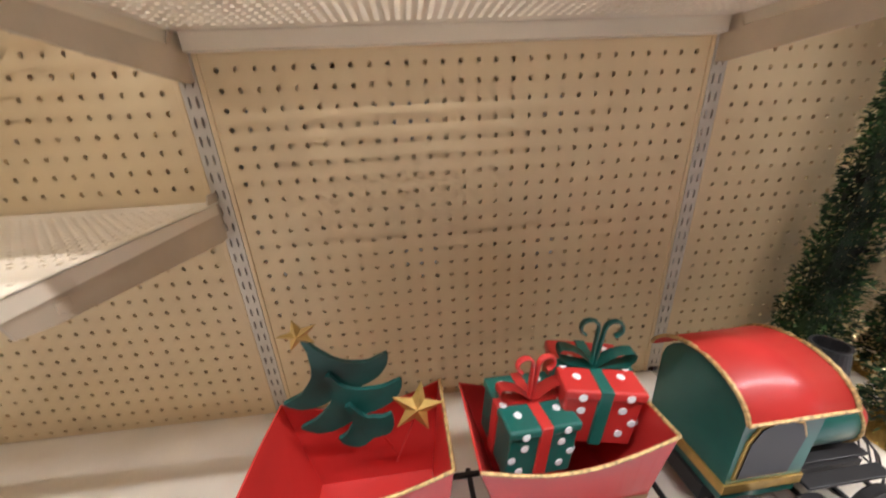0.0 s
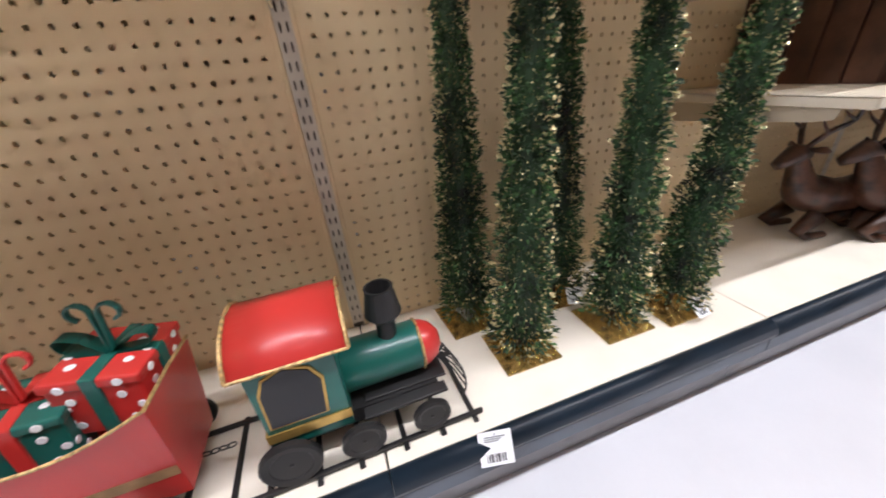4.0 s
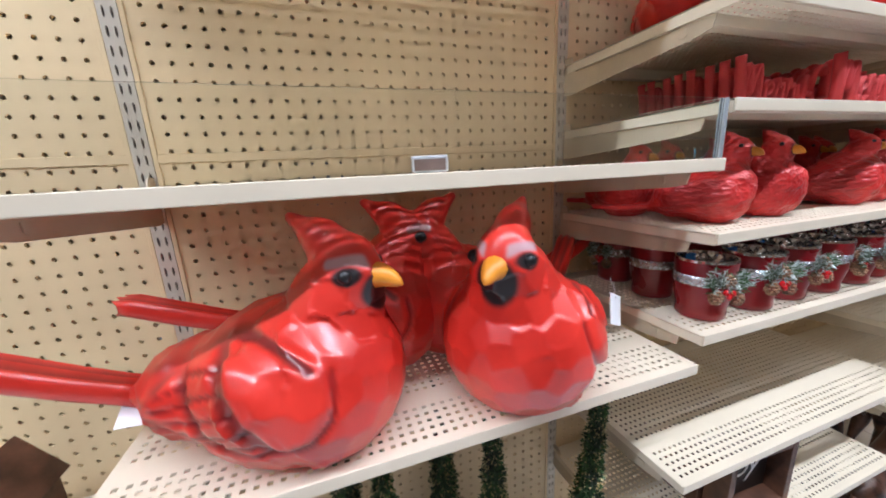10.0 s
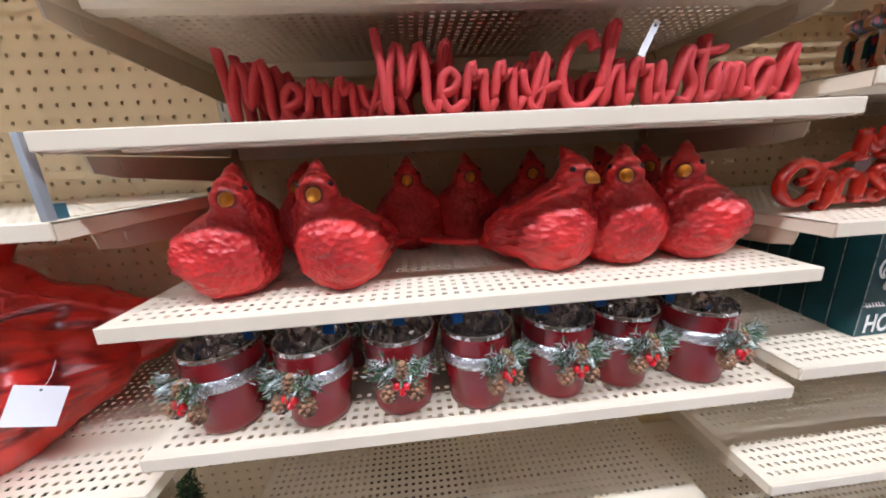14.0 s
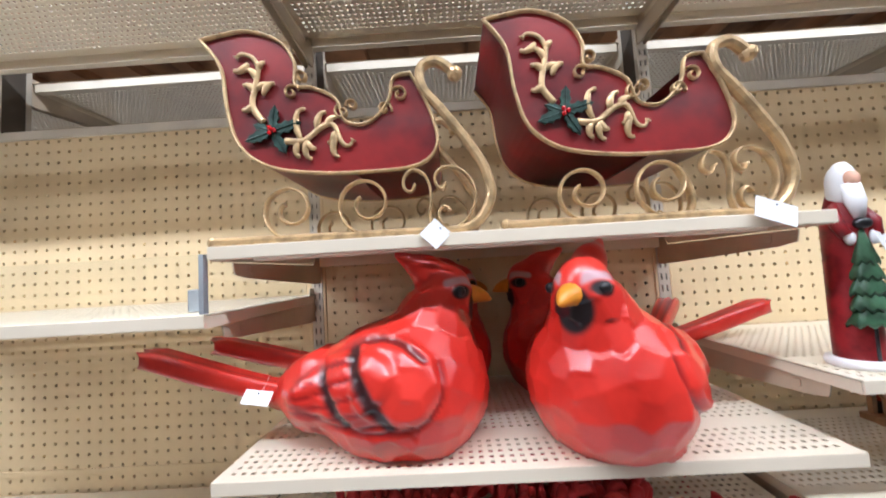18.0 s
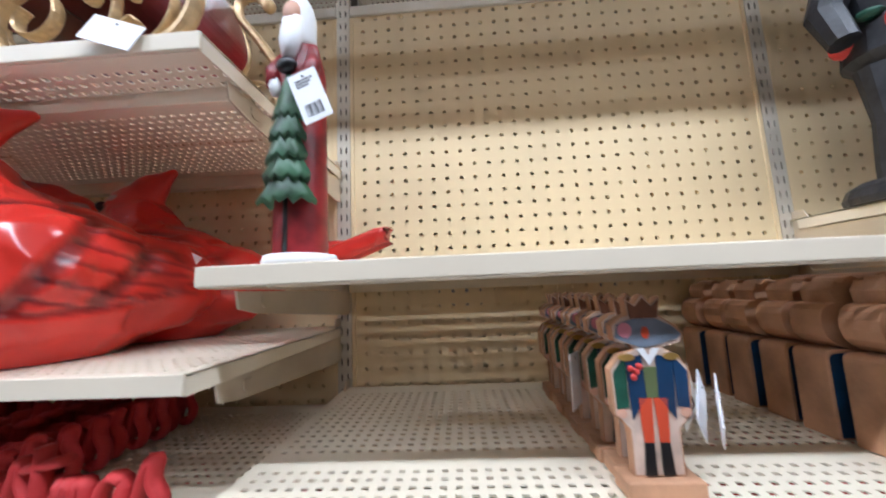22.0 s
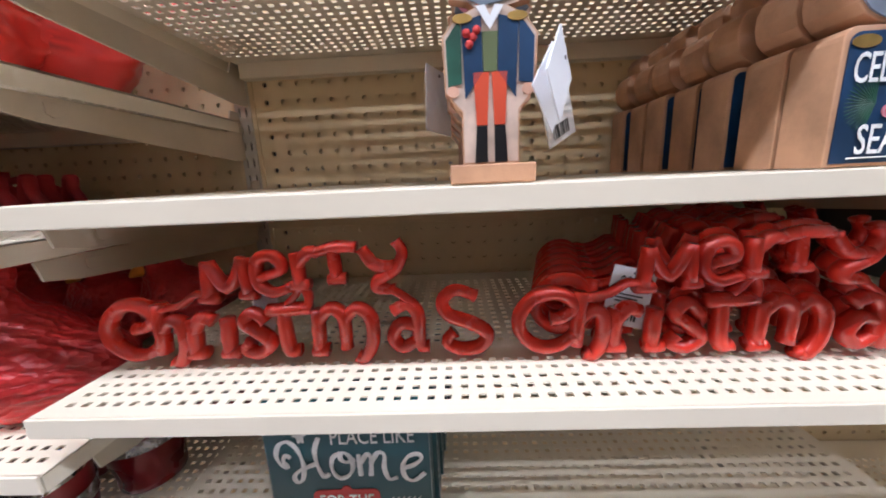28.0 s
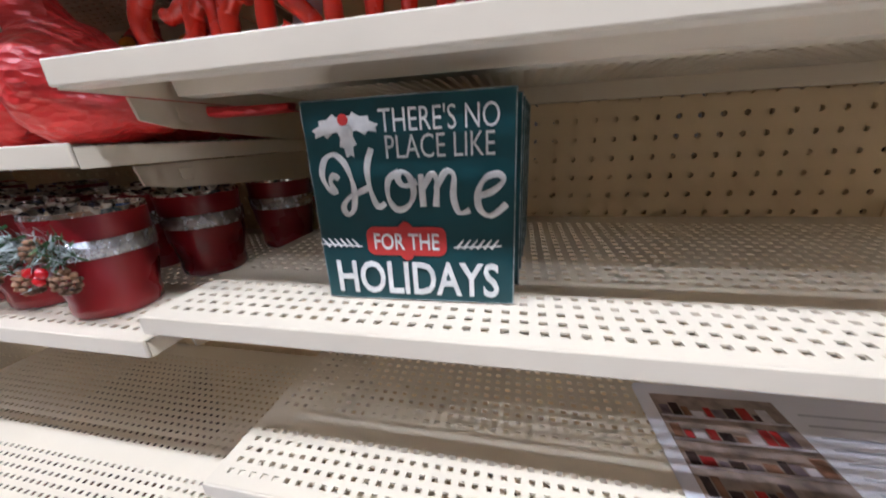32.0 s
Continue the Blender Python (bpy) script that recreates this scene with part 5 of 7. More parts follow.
def sleigh():
    s = thing("metal_sleigh", "burgundy metal sleigh with gold scrolls and holly ornament", "sleigh", Matrix.Identity(4), "metal sleighs")
    out = smooth_line([(0.0, 0, 0.368), (0.035, 0, 0.315), (0.045, 0, 0.24), (0.065, 0, 0.175), (0.115, 0, 0.135), (0.20, 0, 0.118), (0.30, 0, 0.115), (0.375, 0, 0.122), (0.405, 0, 0.155), (0.40, 0, 0.20), (0.382, 0, 0.25), (0.365, 0, 0.282)], 4)
    top = smooth_line([(0.365, 0, 0.282), (0.335, 0, 0.275), (0.325, 0, 0.235), (0.29, 0, 0.200), (0.25, 0, 0.205), (0.235, 0, 0.245), (0.195, 0, 0.268), (0.165, 0, 0.275), (0.165, 0, 0.315), (0.14, 0, 0.355), (0.085, 0, 0.378), (0.04, 0, 0.375), (0.0, 0, 0.368)], 4)
    pts = [(p.x, p.z) for p in out[:-1]] + [(p.x, p.z) for p in top[:-1]]
    W0, W1 = -0.105, 0.125
    part("side_panel", prism(pts, W0, W0 + 0.004), SLEDR, s, "burgundy side panel")
    part("side_panel", prism(pts, W1 - 0.004, W1), SLEDR, s, "burgundy side panel")
    bm = bmesh.new()
    a = [bm.verts.new((p.x, W0 + 0.003, p.z)) for p in out]
    b = [bm.verts.new((p.x, W1 - 0.003, p.z)) for p in out]
    for i in range(len(out) - 1):
        bm.faces.new((a[i], a[i + 1], b[i + 1], b[i]))
    bmesh.ops.solidify(bm, geom=bm.faces[:], thickness=0.003)
    part("tub", bm, SLEDR, s, smooth=True)
    loop = [(p.x, 0, p.z) for p in out[:-1]] + [(p.x, 0, p.z) for p in top[:-1]]
    for y in (W0 - 0.001, W1 + 0.001):
        part("rim", tube([(p[0], y, p[2]) for p in loop], 0.0030, n=8, closed=True, flat=1.9), CHAMP, s, "gold rim", smooth=True)
        run = smooth_line([(0.02, y, 0.008), (0.15, y, 0.007), (0.35, y, 0.006), (0.45, y, 0.010), (0.488, y, 0.055), (0.482, y, 0.11), (0.45, y, 0.165), (0.415, y, 0.215), (0.384, y, 0.256), (0.384, y, 0.290), (0.412, y, 0.300), (0.440, y, 0.278)], 5)
        part("runner", tube(run, 0.0088, n=10, flat=1.2), CHAMP, s, "gold runner with curled front")
        part("runner_knob", ball((0.442, y, 0.276), 0.0135, n=10, k=8), CHAMP, s)
        part("runner_knob", ball((0.016, y, 0.009), 0.010, n=10, k=8), CHAMP, s)
        scroll((0.150, 0.057), 0.050, -1.5, -1.4, s, y, shrink=0.28)
        scroll((0.280, 0.060), 0.053, -1.5, -1.4, s, y, shrink=0.28)
        for curl in FRONT_CURLS:
            part("scroll", tube(smooth_line([(q, y, r) for q, r in curl], 5), 0.0027, n=8, flat=2.9), CHAMP, s, "curled gold iron scroll", smooth=True)
        for c, r, a0, t in (((0.158, 0.262), 0.014, 0.3, 1.1), ((0.175, 0.288), 0.012, 2.2, -1.0), ((0.245, 0.222), 0.014, 1.8, 1.1), ((0.262, 0.232), 0.011, 3.2, -1.1), ((0.318, 0.222), 0.013, -0.4, 1.1), ((0.345, 0.246), 0.014, 2.4, -1.1)):
            scroll(c, r, a0, t, s, y, 0.0028)
    for y, d in ((W0 - 0.004, -1), (W1 + 0.004, 1)):
        # acanthus sprays of gold and a holly sprig
        for stem in SPRAYS:
            L = smooth_line([(q, y, r) for q, r in stem], 4)
            n = len(L) - 1
            part("acanthus_stem", tube(L, [0.0062 - 0.0034 * k / n + (0.003 if k == n else 0) for k in range(n + 1)], n=8, flat=0.8), CHAMP, s, "gold acanthus stem", smooth=True)
        for x0, z0, x1, z1 in LEAVES:
            dx, dz = x1 - x0, z1 - z0
            bow = 0.22 if dx * dz > 0 else -0.22
            L = smooth_line([(x0, y, z0), (x0 + dx * 0.4 - dz * bow, y, z0 + dz * 0.4 + dx * bow), (x0 + dx * 0.85 - dz * bow, y, z0 + dz * 0.85 + dx * bow), (x1, y, z1)], 3)
            part("acanthus_leaf", tube(L, [0.0030, 0.0046, 0.0058, 0.0066, 0.0062, 0.0052, 0.0042, 0.0036, 0.0040, 0.0022], n=8, flat=0.75), CHAMP, s, "gold acanthus leaf", smooth=True)
        for ang, hl in ((3.45, 0.050), (1.45, 0.046), (0.25, 0.052), (-1.05, 0.048), (2.75, 0.036)):
            ca, sa = math.cos(ang), math.sin(ang)
            edge = [(0.0, 0.002), (0.16, 0.10), (0.24, 0.22), (0.36, 0.15), (0.50, 0.26), (0.62, 0.15), (0.76, 0.20), (0.84, 0.08), (1.0, 0.0)]
            lf = edge + [(u, -v) for u, v in edge[-2::-1]]
            leaf = [(0.125 + hl * (u * ca - 0.85 * v * sa), 0.194 + hl * (u * sa + 0.85 * v * ca)) for u, v in lf]
            part("holly_leaf", prism(leaf, min(y, y + d * 0.004), max(y, y + d * 0.004), 0.0008), HOLLY, s, "dark green holly leaf")
            part("leaf_vein", tube([(0.125, y + d * 0.0045, 0.194), (0.125 + hl * 0.92 * ca, y + d * 0.0045, 0.194 + hl * 0.92 * sa)], 0.0011, n=5), HOLLY, s)
        for k in range(3):
            part("holly_berry", ball((0.125 + 0.005 * math.cos(k * 2.1), y + d * 0.007, 0.194 + 0.005 * math.sin(k * 2.1)), 0.004, n=8, k=6), BERRY, s)
    return s


sl = sleigh()
sl.matrix_basis = pose(1.978, -0.318, Z["C_sl"] + 0.001)
copy_thing(sl, pose(2.475, -0.318, Z["C_sl"] + 0.001))
price_tag(pose(2.385, -0.452, Z["C_sl"] + 0.012, -12, 45, 0), "blank white card price tag over the shelf edge", 0.036, 0.036, False)
price_tag(pose(2.905, -0.455, Z["C_sl"] + 0.018, -12, 20, 0), "blank white card price tag over the shelf edge", 0.065, 0.035, False)


# ---- framed wood signs and carved reindeer, lower shelves ----
def shadow_frame():
    f = thing("shadow_box_frame", "brown wooden shadow box frame with a black word panel", "frame", Matrix.Identity(4), "shadow box frames")
    w, h, t, d = 0.125, 0.215, 0.022, 0.062
    part("side_rail", box(-w, -w + t, 0, d, 0, h, 0.0015), WOODB, f)
    part("side_rail", box(w - t, w, 0, d, 0, h, 0.0015), WOODB, f)
    part("top_rail", box(-w + t + 0.0005, w - t - 0.0005, 0, d, h - t, h, 0.0015), WOODB, f)
    part("bottom_rail", box(-w + t + 0.0005, w - t - 0.0005, 0, d, 0, t, 0.0015), WOODB, f)
    p = part("back_panel", box(-w + t, w - t, d - 0.012, d - 0.004, t, h - t), BLACK, f, "black panel")
    lettering("word", "joy", 0.10, WHITEP, f, 0, d - 0.0135, 0.085, "white painted word joy", extrude=0.0006, shear=0.3)
    return f


fr = shadow_frame()
fr.matrix_basis = pose(2.385, -0.41, Z["C_e2"] + 0.001, 0, 0, -3)
for k in range(5):
    copy_thing(fr, pose(2.375 - 0.004 * k, -0.336 + 0.0655 * k, Z["C_e2"] + 0.001))


def reindeer_mesh(lying=False, seed=0):
    bm = bmesh.new()
    h = 0.13 if lying else 0.30
    tube(smooth_line([(-0.17, 0, h + 0.01), (-0.12, 0, h + 0.015), (0, 0, h), (0.11, 0, h + 0.02), (0.155, 0, h + 0.06), (0.185, 0, h + 0.12), (0.20, 0, h + 0.16)], 3), [v.x for v in smooth_line([(q, 0, 0) for q in (0.022, 0.062, 0.060, 0.066, 0.050, 0.034, 0.030)], 3)], bm, n=14, flat=0.85)
    tube([(0.175, 0, h + 0.165), (0.215, 0, h + 0.165), (0.255, 0, h + 0.14), (0.272, 0, h + 0.13)], [0.026, 0.033, 0.022, 0.014], bm, n=10)
    tube([(-0.175, 0, h + 0.02), (-0.20, 0, h - 0.01), (-0.198, 0, h - 0.03)], [0.012, 0.012, 0.004], bm, n=8)
    for s in (-1, 1):
        tube([(0.19, s * 0.02, h + 0.18), (0.18, s * 0.055, h + 0.185), (0.175, s * 0.068, h + 0.18)], [0.008, 0.012, 0.003], bm, n=8, flat=0.5)
        main = smooth_line([(0.195, s * 0.012, h + 0.185), (0.175, s * 0.04, h + 0.235), (0.15, s * 0.075, h + 0.275), (0.165, s * 0.09, h + 0.325), (0.20, s * 0.085, h + 0.36)], 3)
        tube(main, [0.008] * 6 + [0.006] * (len(main) - 7) + [0.002], bm, n=7)
        for k, (dx, dz) in enumerate(((0.045, 0.045), (0.05, 0.03), (-0.03, 0.05))):
            p = main[3 + 3 * k]
            tube([p, p + Vector((dx * 0.6, s * 0.004, dz * 0.5)), p + Vector((dx, s * 0.006, dz))], [0.006, 0.005, 0.002], bm, n=6)
        if lying:
            tube([(0.10, s * 0.05, 0.08), (0.17, s * 0.062, 0.03), (0.13, s * 0.065, 0.012), (0.06, s * 0.06, 0.012)], [0.03, 0.02, 0.014, 0.012], bm, n=9)
            tube([(-0.11, s * 0.05, 0.09), (-0.05, s * 0.072, 0.035), (-0.12, s * 0.078, 0.014), (-0.18, s * 0.072, 0.013)], [0.045, 0.028, 0.015, 0.012], bm, n=9)
        else:
            tube([(0.10, s * 0.034, h - 0.01), (0.108, s * 0.038, h * 0.5), (0.10, s * 0.038, 0.07), (0.105, s * 0.038, 0.02), (0.112, s * 0.038, 0.0)], [0.034, 0.019, 0.012, 0.013, 0.017], bm, n=9)
            tube([(-0.12, s * 0.036, h), (-0.105, s * 0.04, h * 0.62), (-0.145, s * 0.04, h * 0.34), (-0.135, s * 0.04, 0.02), (-0.125, s * 0.04, 0.0)], [0.05, 0.03, 0.015, 0.013, 0.017], bm, n=9)
    for v in bm.verts:
        v.co += Vector((noise.noise(v.co * 30), noise.noise(v.co * 30 + Vector((5, 0, 0))), noise.noise(v.co * 30 + Vector((0, 7, 0))))) * 0.003
        v.co.z = max(v.co.z, 0)
    return mesh_of(bm, [BRONZE], smooth=True)


rd_stand, rd_lie = reindeer_mesh(), reindeer_mesh(True)
for me, x, y, a, lab in ((rd_lie, 2.84, -0.33, 150, "carved brown resin reindeer lying on the base deck"), (rd_lie, 2.68, -0.19, 165, "carved brown resin reindeer lying on the base deck"),
                         (rd_stand, 3.16, -0.375, 8, "carved brown resin reindeer standing on the base deck"), (rd_stand, 3.20, -0.20, 12, "carved brown resin reindeer standing behind another"),
                         (rd_stand, 3.80, -0.375, 4, "carved brown resin reindeer standing on the base deck"), (rd_stand, 3.86, -0.18, -5, "carved brown resin reindeer standing behind another"),
                         (rd_stand, 4.42, -0.36, 8, "carved brown resin reindeer standing on the base deck"), (rd_lie, 4.8, -0.25, 190, "carved brown resin reindeer lying on the base deck")):
    put("reindeer_figurine", me, pose(x, y, DECKZ + 0.001, 0, 0, a), lab, "reindeer figurine", "reindeer figurines")
price_tag(pose(2.78, -0.405, DECKZ + 0.13, -40, 10, 0), "white card price tag on a reindeer", 0.06, 0.05)
price_tag(pose(3.36, -0.44, DECKZ + 0.42, -10, 10, 0), "white card price tag on a reindeer", 0.05, 0.05)

# ---- clear fences on the shelves of the second bay, and a label clip ----
for z, h in ((Z["B_up"], 0.098), (Z["B_up2"], 0.098)):
    a = thing("acrylic_fence", "clear acrylic shelf fence with polished edges", "shelf fence", pose(1, 0, z), "acrylic fences")
    part("front_pane", box(0.01, 0.985, -0.446, -0.443, 0.001, h), ACRYL, a)
    part("end_pane", box(0.981, 0.985, -0.4415, -0.04, 0.001, h, 0.0008), ACRYL, a)
    part("corner_channel", box(0.9855, 0.9935, -0.449, -0.437, 0.001, h, 0.0008), mat("grey_translucent_edge", (0.35, 0.38, 0.40), 0.25), a, "grey corner channel")
    for o in a.children:
        o.visible_shadow = o.name.startswith("corner")
clip = thing("label_clip", "small silver label clip on a shelf", "label clip", pose(1.487, -0.385, Z["B_up"] + 0.001, 0, 0, -14))
CLIPM = mat("silver_grey_plastic", (0.52, 0.53, 0.56), 0.3, metal=0.4)
part("body", box(-0.026, 0.026, -0.009, 0.009, 0, 0.024, 0.003), CLIPM, clip)
part("face", box(-0.022, 0.022, -0.0105, -0.0092, 0.003, 0.019, 0.0005), mat("brown_label_face", (0.12, 0.08, 0.07), 0.3), clip, "dark brown face")
corner_tag = thing("corner_label", "small teal label card at a shelf corner", "label", pose(1.972, -0.415, Z["B_up"] + 0.001, 0, 0, 35))
part("card", box(-0.009, 0.009, -0.0008, 0.0008, 0, 0.018), mat("teal_label_card", (0.02, 0.12, 0.17), 0.4), corner_tag)
clip2 = thing("label_clip", "small clear label clip on a high shelf", "label clip", pose(1.93, -0.38, Z["B_up2"] + 0.001))
part("body", box(-0.012, 0.012, -0.006, 0.006, 0, 0.04, 0.002), mat("grey_translucent_edge", (0.35, 0.38, 0.40), 0.25), clip2)

# ---- brown wooden house on the shelf above the train ----
ho = thing("wooden_house", "brown wooden decorative house with sloping roof", "house decoration", pose(0.735, -0.17, Z["A1"] + 0.001) @ Matrix.Diagonal((0.62, 0.75, 0.72, 1)))
part("wall", box(-0.09, 0.085, -0.09, 0.09, 0, 0.20, 0.002), WOODB, ho)
part("gable", prism([(-0.09, 0.2005), (0.085, 0.2005), (-0.002, 0.31)], -0.09, 0.09), WOODB, ho)
for s in (-1, 1):
    part("roof", box(-0.005, 0.155, -0.11, 0.11, 0, 0.008, 0.001), WOODB, ho, m=pose(-0.002, 0, 0.316, 0, 51.5 if s > 0 else 128.5, 0))
part("door", box(-0.03, 0.03, -0.094, -0.0905, 0, 0.11, 0.001), BLACK, ho)
mug = thing("snowman_box", "red and white snowman box on a shelf", "box", pose(0.765, -0.36, Z["A1"] + 0.001))
part("body", box(-0.04, 0.04, -0.04, 0.04, 0, 0.05, 0.004), WHITEP, mug)
part("band", box(-0.0405, 0.0405, -0.0405, 0.0405, 0.0505, 0.075, 0.003), TRAINR, mug)


# ---- fourth bay: letters, signs, mice and nutcracker blocks ----
GLOSSR = mat("glossy_red_enamel", (0.60, 0.030, 0.014), 0.26, var=0.18, scale=14, coat=0.35, dark=(0.42, 0.016, 0.008))
MDF = mat("tan_mdf_edge", (0.53, 0.29, 0.165), 0.6, var=0.18, scale=14, fine=0.3, bump=0.1, fscale=200)
TEAL = mat("dark_teal_paint", (0.004, 0.065, 0.075), 0.45, var=0.25, scale=6)
CHALK = mat("white_brush_paint", (0.80, 0.80, 0.78), 0.55, var=0.12, scale=60)
BADGE = mat("coral_red_paint", (0.60, 0.045, 0.04), 0.5, var=0.1)
NAVYP = mat("navy_blue_paint", (0.005, 0.036, 0.095), 0.45, var=0.25, scale=20)
MGREY = mat("blue_grey_mouse_paint", (0.17, 0.20, 0.25), 0.5, var=0.2, scale=30)
PINK = mat("pink_paint", (0.66, 0.24, 0.30), 0.5, var=0.1)
ORANGE = mat("orange_red_paint", (0.66, 0.08, 0.03), 0.45)
SKIN = mat("pale_peach_paint", (0.70, 0.40, 0.28), 0.5, var=0.12, scale=40)
BROWNP = mat("chestnut_paint", (0.17, 0.062, 0.03), 0.5, var=0.3, scale=30)
GREENP = mat("pine_green_paint", (0.012, 0.075, 0.045), 0.5, var=0.3, scale=40)
PALEO = mat("pale_tan_outline", (0.66, 0.50, 0.40), 0.5, var=0.15, scale=40)
OLIVE = mat("olive_paint", (0.12, 0.15, 0.06), 0.5)


def striped(name, a, b, scale):
    """Two colours of paint in slanting brush stripes."""
    m = mat(name, a, 0.5)
    nt = m.node_tree
    w = nt.nodes.new("ShaderNodeTexWave")
    w.bands_direction = "DIAGONAL"
    w.inputs["Scale"].default_value = scale
    w.inputs["Distortion"].default_value = 1.0
    tc = nt.nodes.new("ShaderNodeTexCoord")
    nt.links.new(tc.outputs["Object"], w.inputs["Vector"])
    st = nt.nodes.new("ShaderNodeMapRange")
    st.inputs["From Min"].default_value, st.inputs["From Max"].default_value = 0.2, 0.4
    nt.links.new(w.outputs["Fac"], st.inputs["Value"])
    mx = nt.nodes.new("ShaderNodeMix")
    mx.data_type = "RGBA"
    mx.inputs["A"].default_value, mx.inputs["B"].default_value = (*b, 1), (*a, 1)
    nt.links.new(st.outputs["Result"], mx.inputs["Factor"])
    nt.links.new(mx.outputs["Result"], nt.nodes["Principled BSDF"].inputs["Base Color"])
    return m


CANDY = striped("white_striped_paint", (0.80, 0.79, 0.76), (0.36, 0.33, 0.31), 62.0)


def slab(pts, y0, y1, material, parent, name, label="", bev=0.0):
    return part(name, prism(pts, y0, y1, bev), material, parent, label)


def disc(cx, cz, rx, rz, y0, y1, material, parent, name, label="", n=20):
    return slab([(cx + rx * math.cos(2 * math.pi * k / n), cz + rz * math.sin(2 * math.pi * k / n)) for k in range(n)], y0, y1, material, parent, name, label)


def rounded(x0, x1, z0, z1, r, n=4, top_only=False):
    out = []
    for cx, cz, a in ((x1 - r, z1 - r, 0), (x0 + r, z1 - r, 90), (x0 + r, z0 + r, 180), (x1 - r, z0 + r, 270)):
        if top_only and a >= 180:
            out.append((x0 if a == 180 else x1, z0))
        else:
            out += [(cx + r * math.cos(math.radians(a + 90 * k / n)), cz + r * math.sin(math.radians(a + 90 * k / n))) for k in range(n + 1)]
    return out


# red enamel words: a small one over a large one, tied by curled struts
U_ = 0.000662
LOWER = {
    "C": ([(58, 55), (78, 58), (96, 78), (72, 99), (36, 96), (8, 66), (8, 32), (36, 6), (70, 6), (98, 26)],),
    "h": ([(100, 8), (107, 100)], [(107, 52), (126, 70), (143, 58), (143, 18), (130, -10), (116, -8)]),
    "r": ([(160, 8), (163, 70)], [(163, 48), (180, 72), (200, 66)], [(150, 5), (178, 5)]),
    "i": ([(222, 8), (225, 70)], [(212, 5), (240, 5)]),
    "s": ([(294, 60), (274, 80), (256, 62), (282, 40), (298, 20), (275, 2), (252, 10), (262, 24)],),
    "t": ([(327, 92), (329, 12), (348, 6)], [(302, 82), (376, 85)]),
    "m": ([(385, 8), (388, 80)], [(388, 58), (410, 82), (432, 66), (433, 8)], [(433, 58), (456, 82), (480, 62), (480, 18), (464, -12), (450, -8)], [(374, 5), (400, 5)]),
    "a": ([(520, 74), (545, 86), (562, 66), (563, 12), (580, 6)], [(561, 44), (532, 50), (517, 26), (534, 6), (561, 20)]),
    "s_end": ([(662, 96), (628, 108), (605, 90), (614, 64), (652, 48), (681, 28), (668, 4), (634, 0), (610, 14), (624, 32)],),
}
UPPER = {
    "M": ([(202, 122), (208, 196)], [(208, 194), (239, 142), (270, 200)], [(270, 200), (274, 130)], [(190, 122), (218, 122)], [(262, 128), (288, 128)]),
    "e": ([(298, 162), (336, 176), (324, 203), (296, 196), (292, 152), (316, 130), (348, 140)],),
    "r": ([(362, 208), (365, 146)], [(365, 184), (384, 208), (400, 206)], [(352, 144), (380, 144)]),
    "r_two": ([(426, 212), (429, 156)], [(400, 208), (434, 216), (466, 214)], [(416, 154), (444, 154)]),
    "y": ([(474, 212), (496, 178), (528, 176)], [(532, 224), (542, 200), (528, 168), (500, 150), (496, 132), (526, 128)]),
}
STRUTS = ([(206, 122), (180, 116), (150, 98), (112, 90)], [(366, 146), (352, 122), (338, 94)], [(366, 146), (376, 120), (372, 86)], [(500, 140), (526, 124), (540, 100), (560, 84)])


def holiday_words():
    w = thing("word_sign", "glossy red metal words Merry Christmas standing on a shelf", "letter sign", Matrix.Identity(4), "red word signs")
    for nm, table, r in (("lower_letter", LOWER, 0.0066), ("upper_letter", UPPER, 0.0058)):
        for strokes in table.values():
            bm = bmesh.new()
            for st in strokes:
                L = smooth_line([(x * U_, 0, z * (U_ if z < 120 else U_ * 0.88) + 0.0125) for x, z in st], 4)
                n = len(L) - 1
                rr = [r * (1.0 + 0.28 * math.sin(math.pi * k / n) + (0.22 if k in (0, n) else 0)) for k in range(n + 1)]
                tube(L, rr, bm, n=10, flat=0.0085 / r)
            part(nm, bm, GLOSSR, w, smooth=True)
    for st in STRUTS:
        part("strut", tube(smooth_line([(x * U_, 0, z * (U_ if z < 120 else U_ * 0.88) + 0.0125) for x, z in st], 4), 0.0046, n=8, flat=1.9), GLOSSR, w, smooth=True)
    return w


hw = holiday_words()
hw.matrix_basis = pose(3.003, -0.36, Z["D_let"] + 0.001)
copy_thing(hw, pose(3.485, -0.365, Z["D_let"] + 0.001, 0, 0, -2))
for k in range(7):
    copy_thing(hw, pose(3.515 + 0.010 * k, -0.318 + 0.036 * k, Z["D_let"] + 0.001, 0, 0, (-3, 2, 0)[k % 3]))
tg = price_tag(pose(3.625, -0.345, Z["D_let"] + 0.098, -6, 14, 0), "white card price tag printed $9.99 hanging on red letters", 0.05, 0.068, low=True)
lettering("price", "$9.99", 0.014, INK, tg, 0, -0.0012, -0.020, "black printed price")
price_tag(pose(3.19, -0.335, Z["D_let"] + 0.09, -3, 12, 0), "white card price tag hanging on red letters", 0.03, 0.07, False)

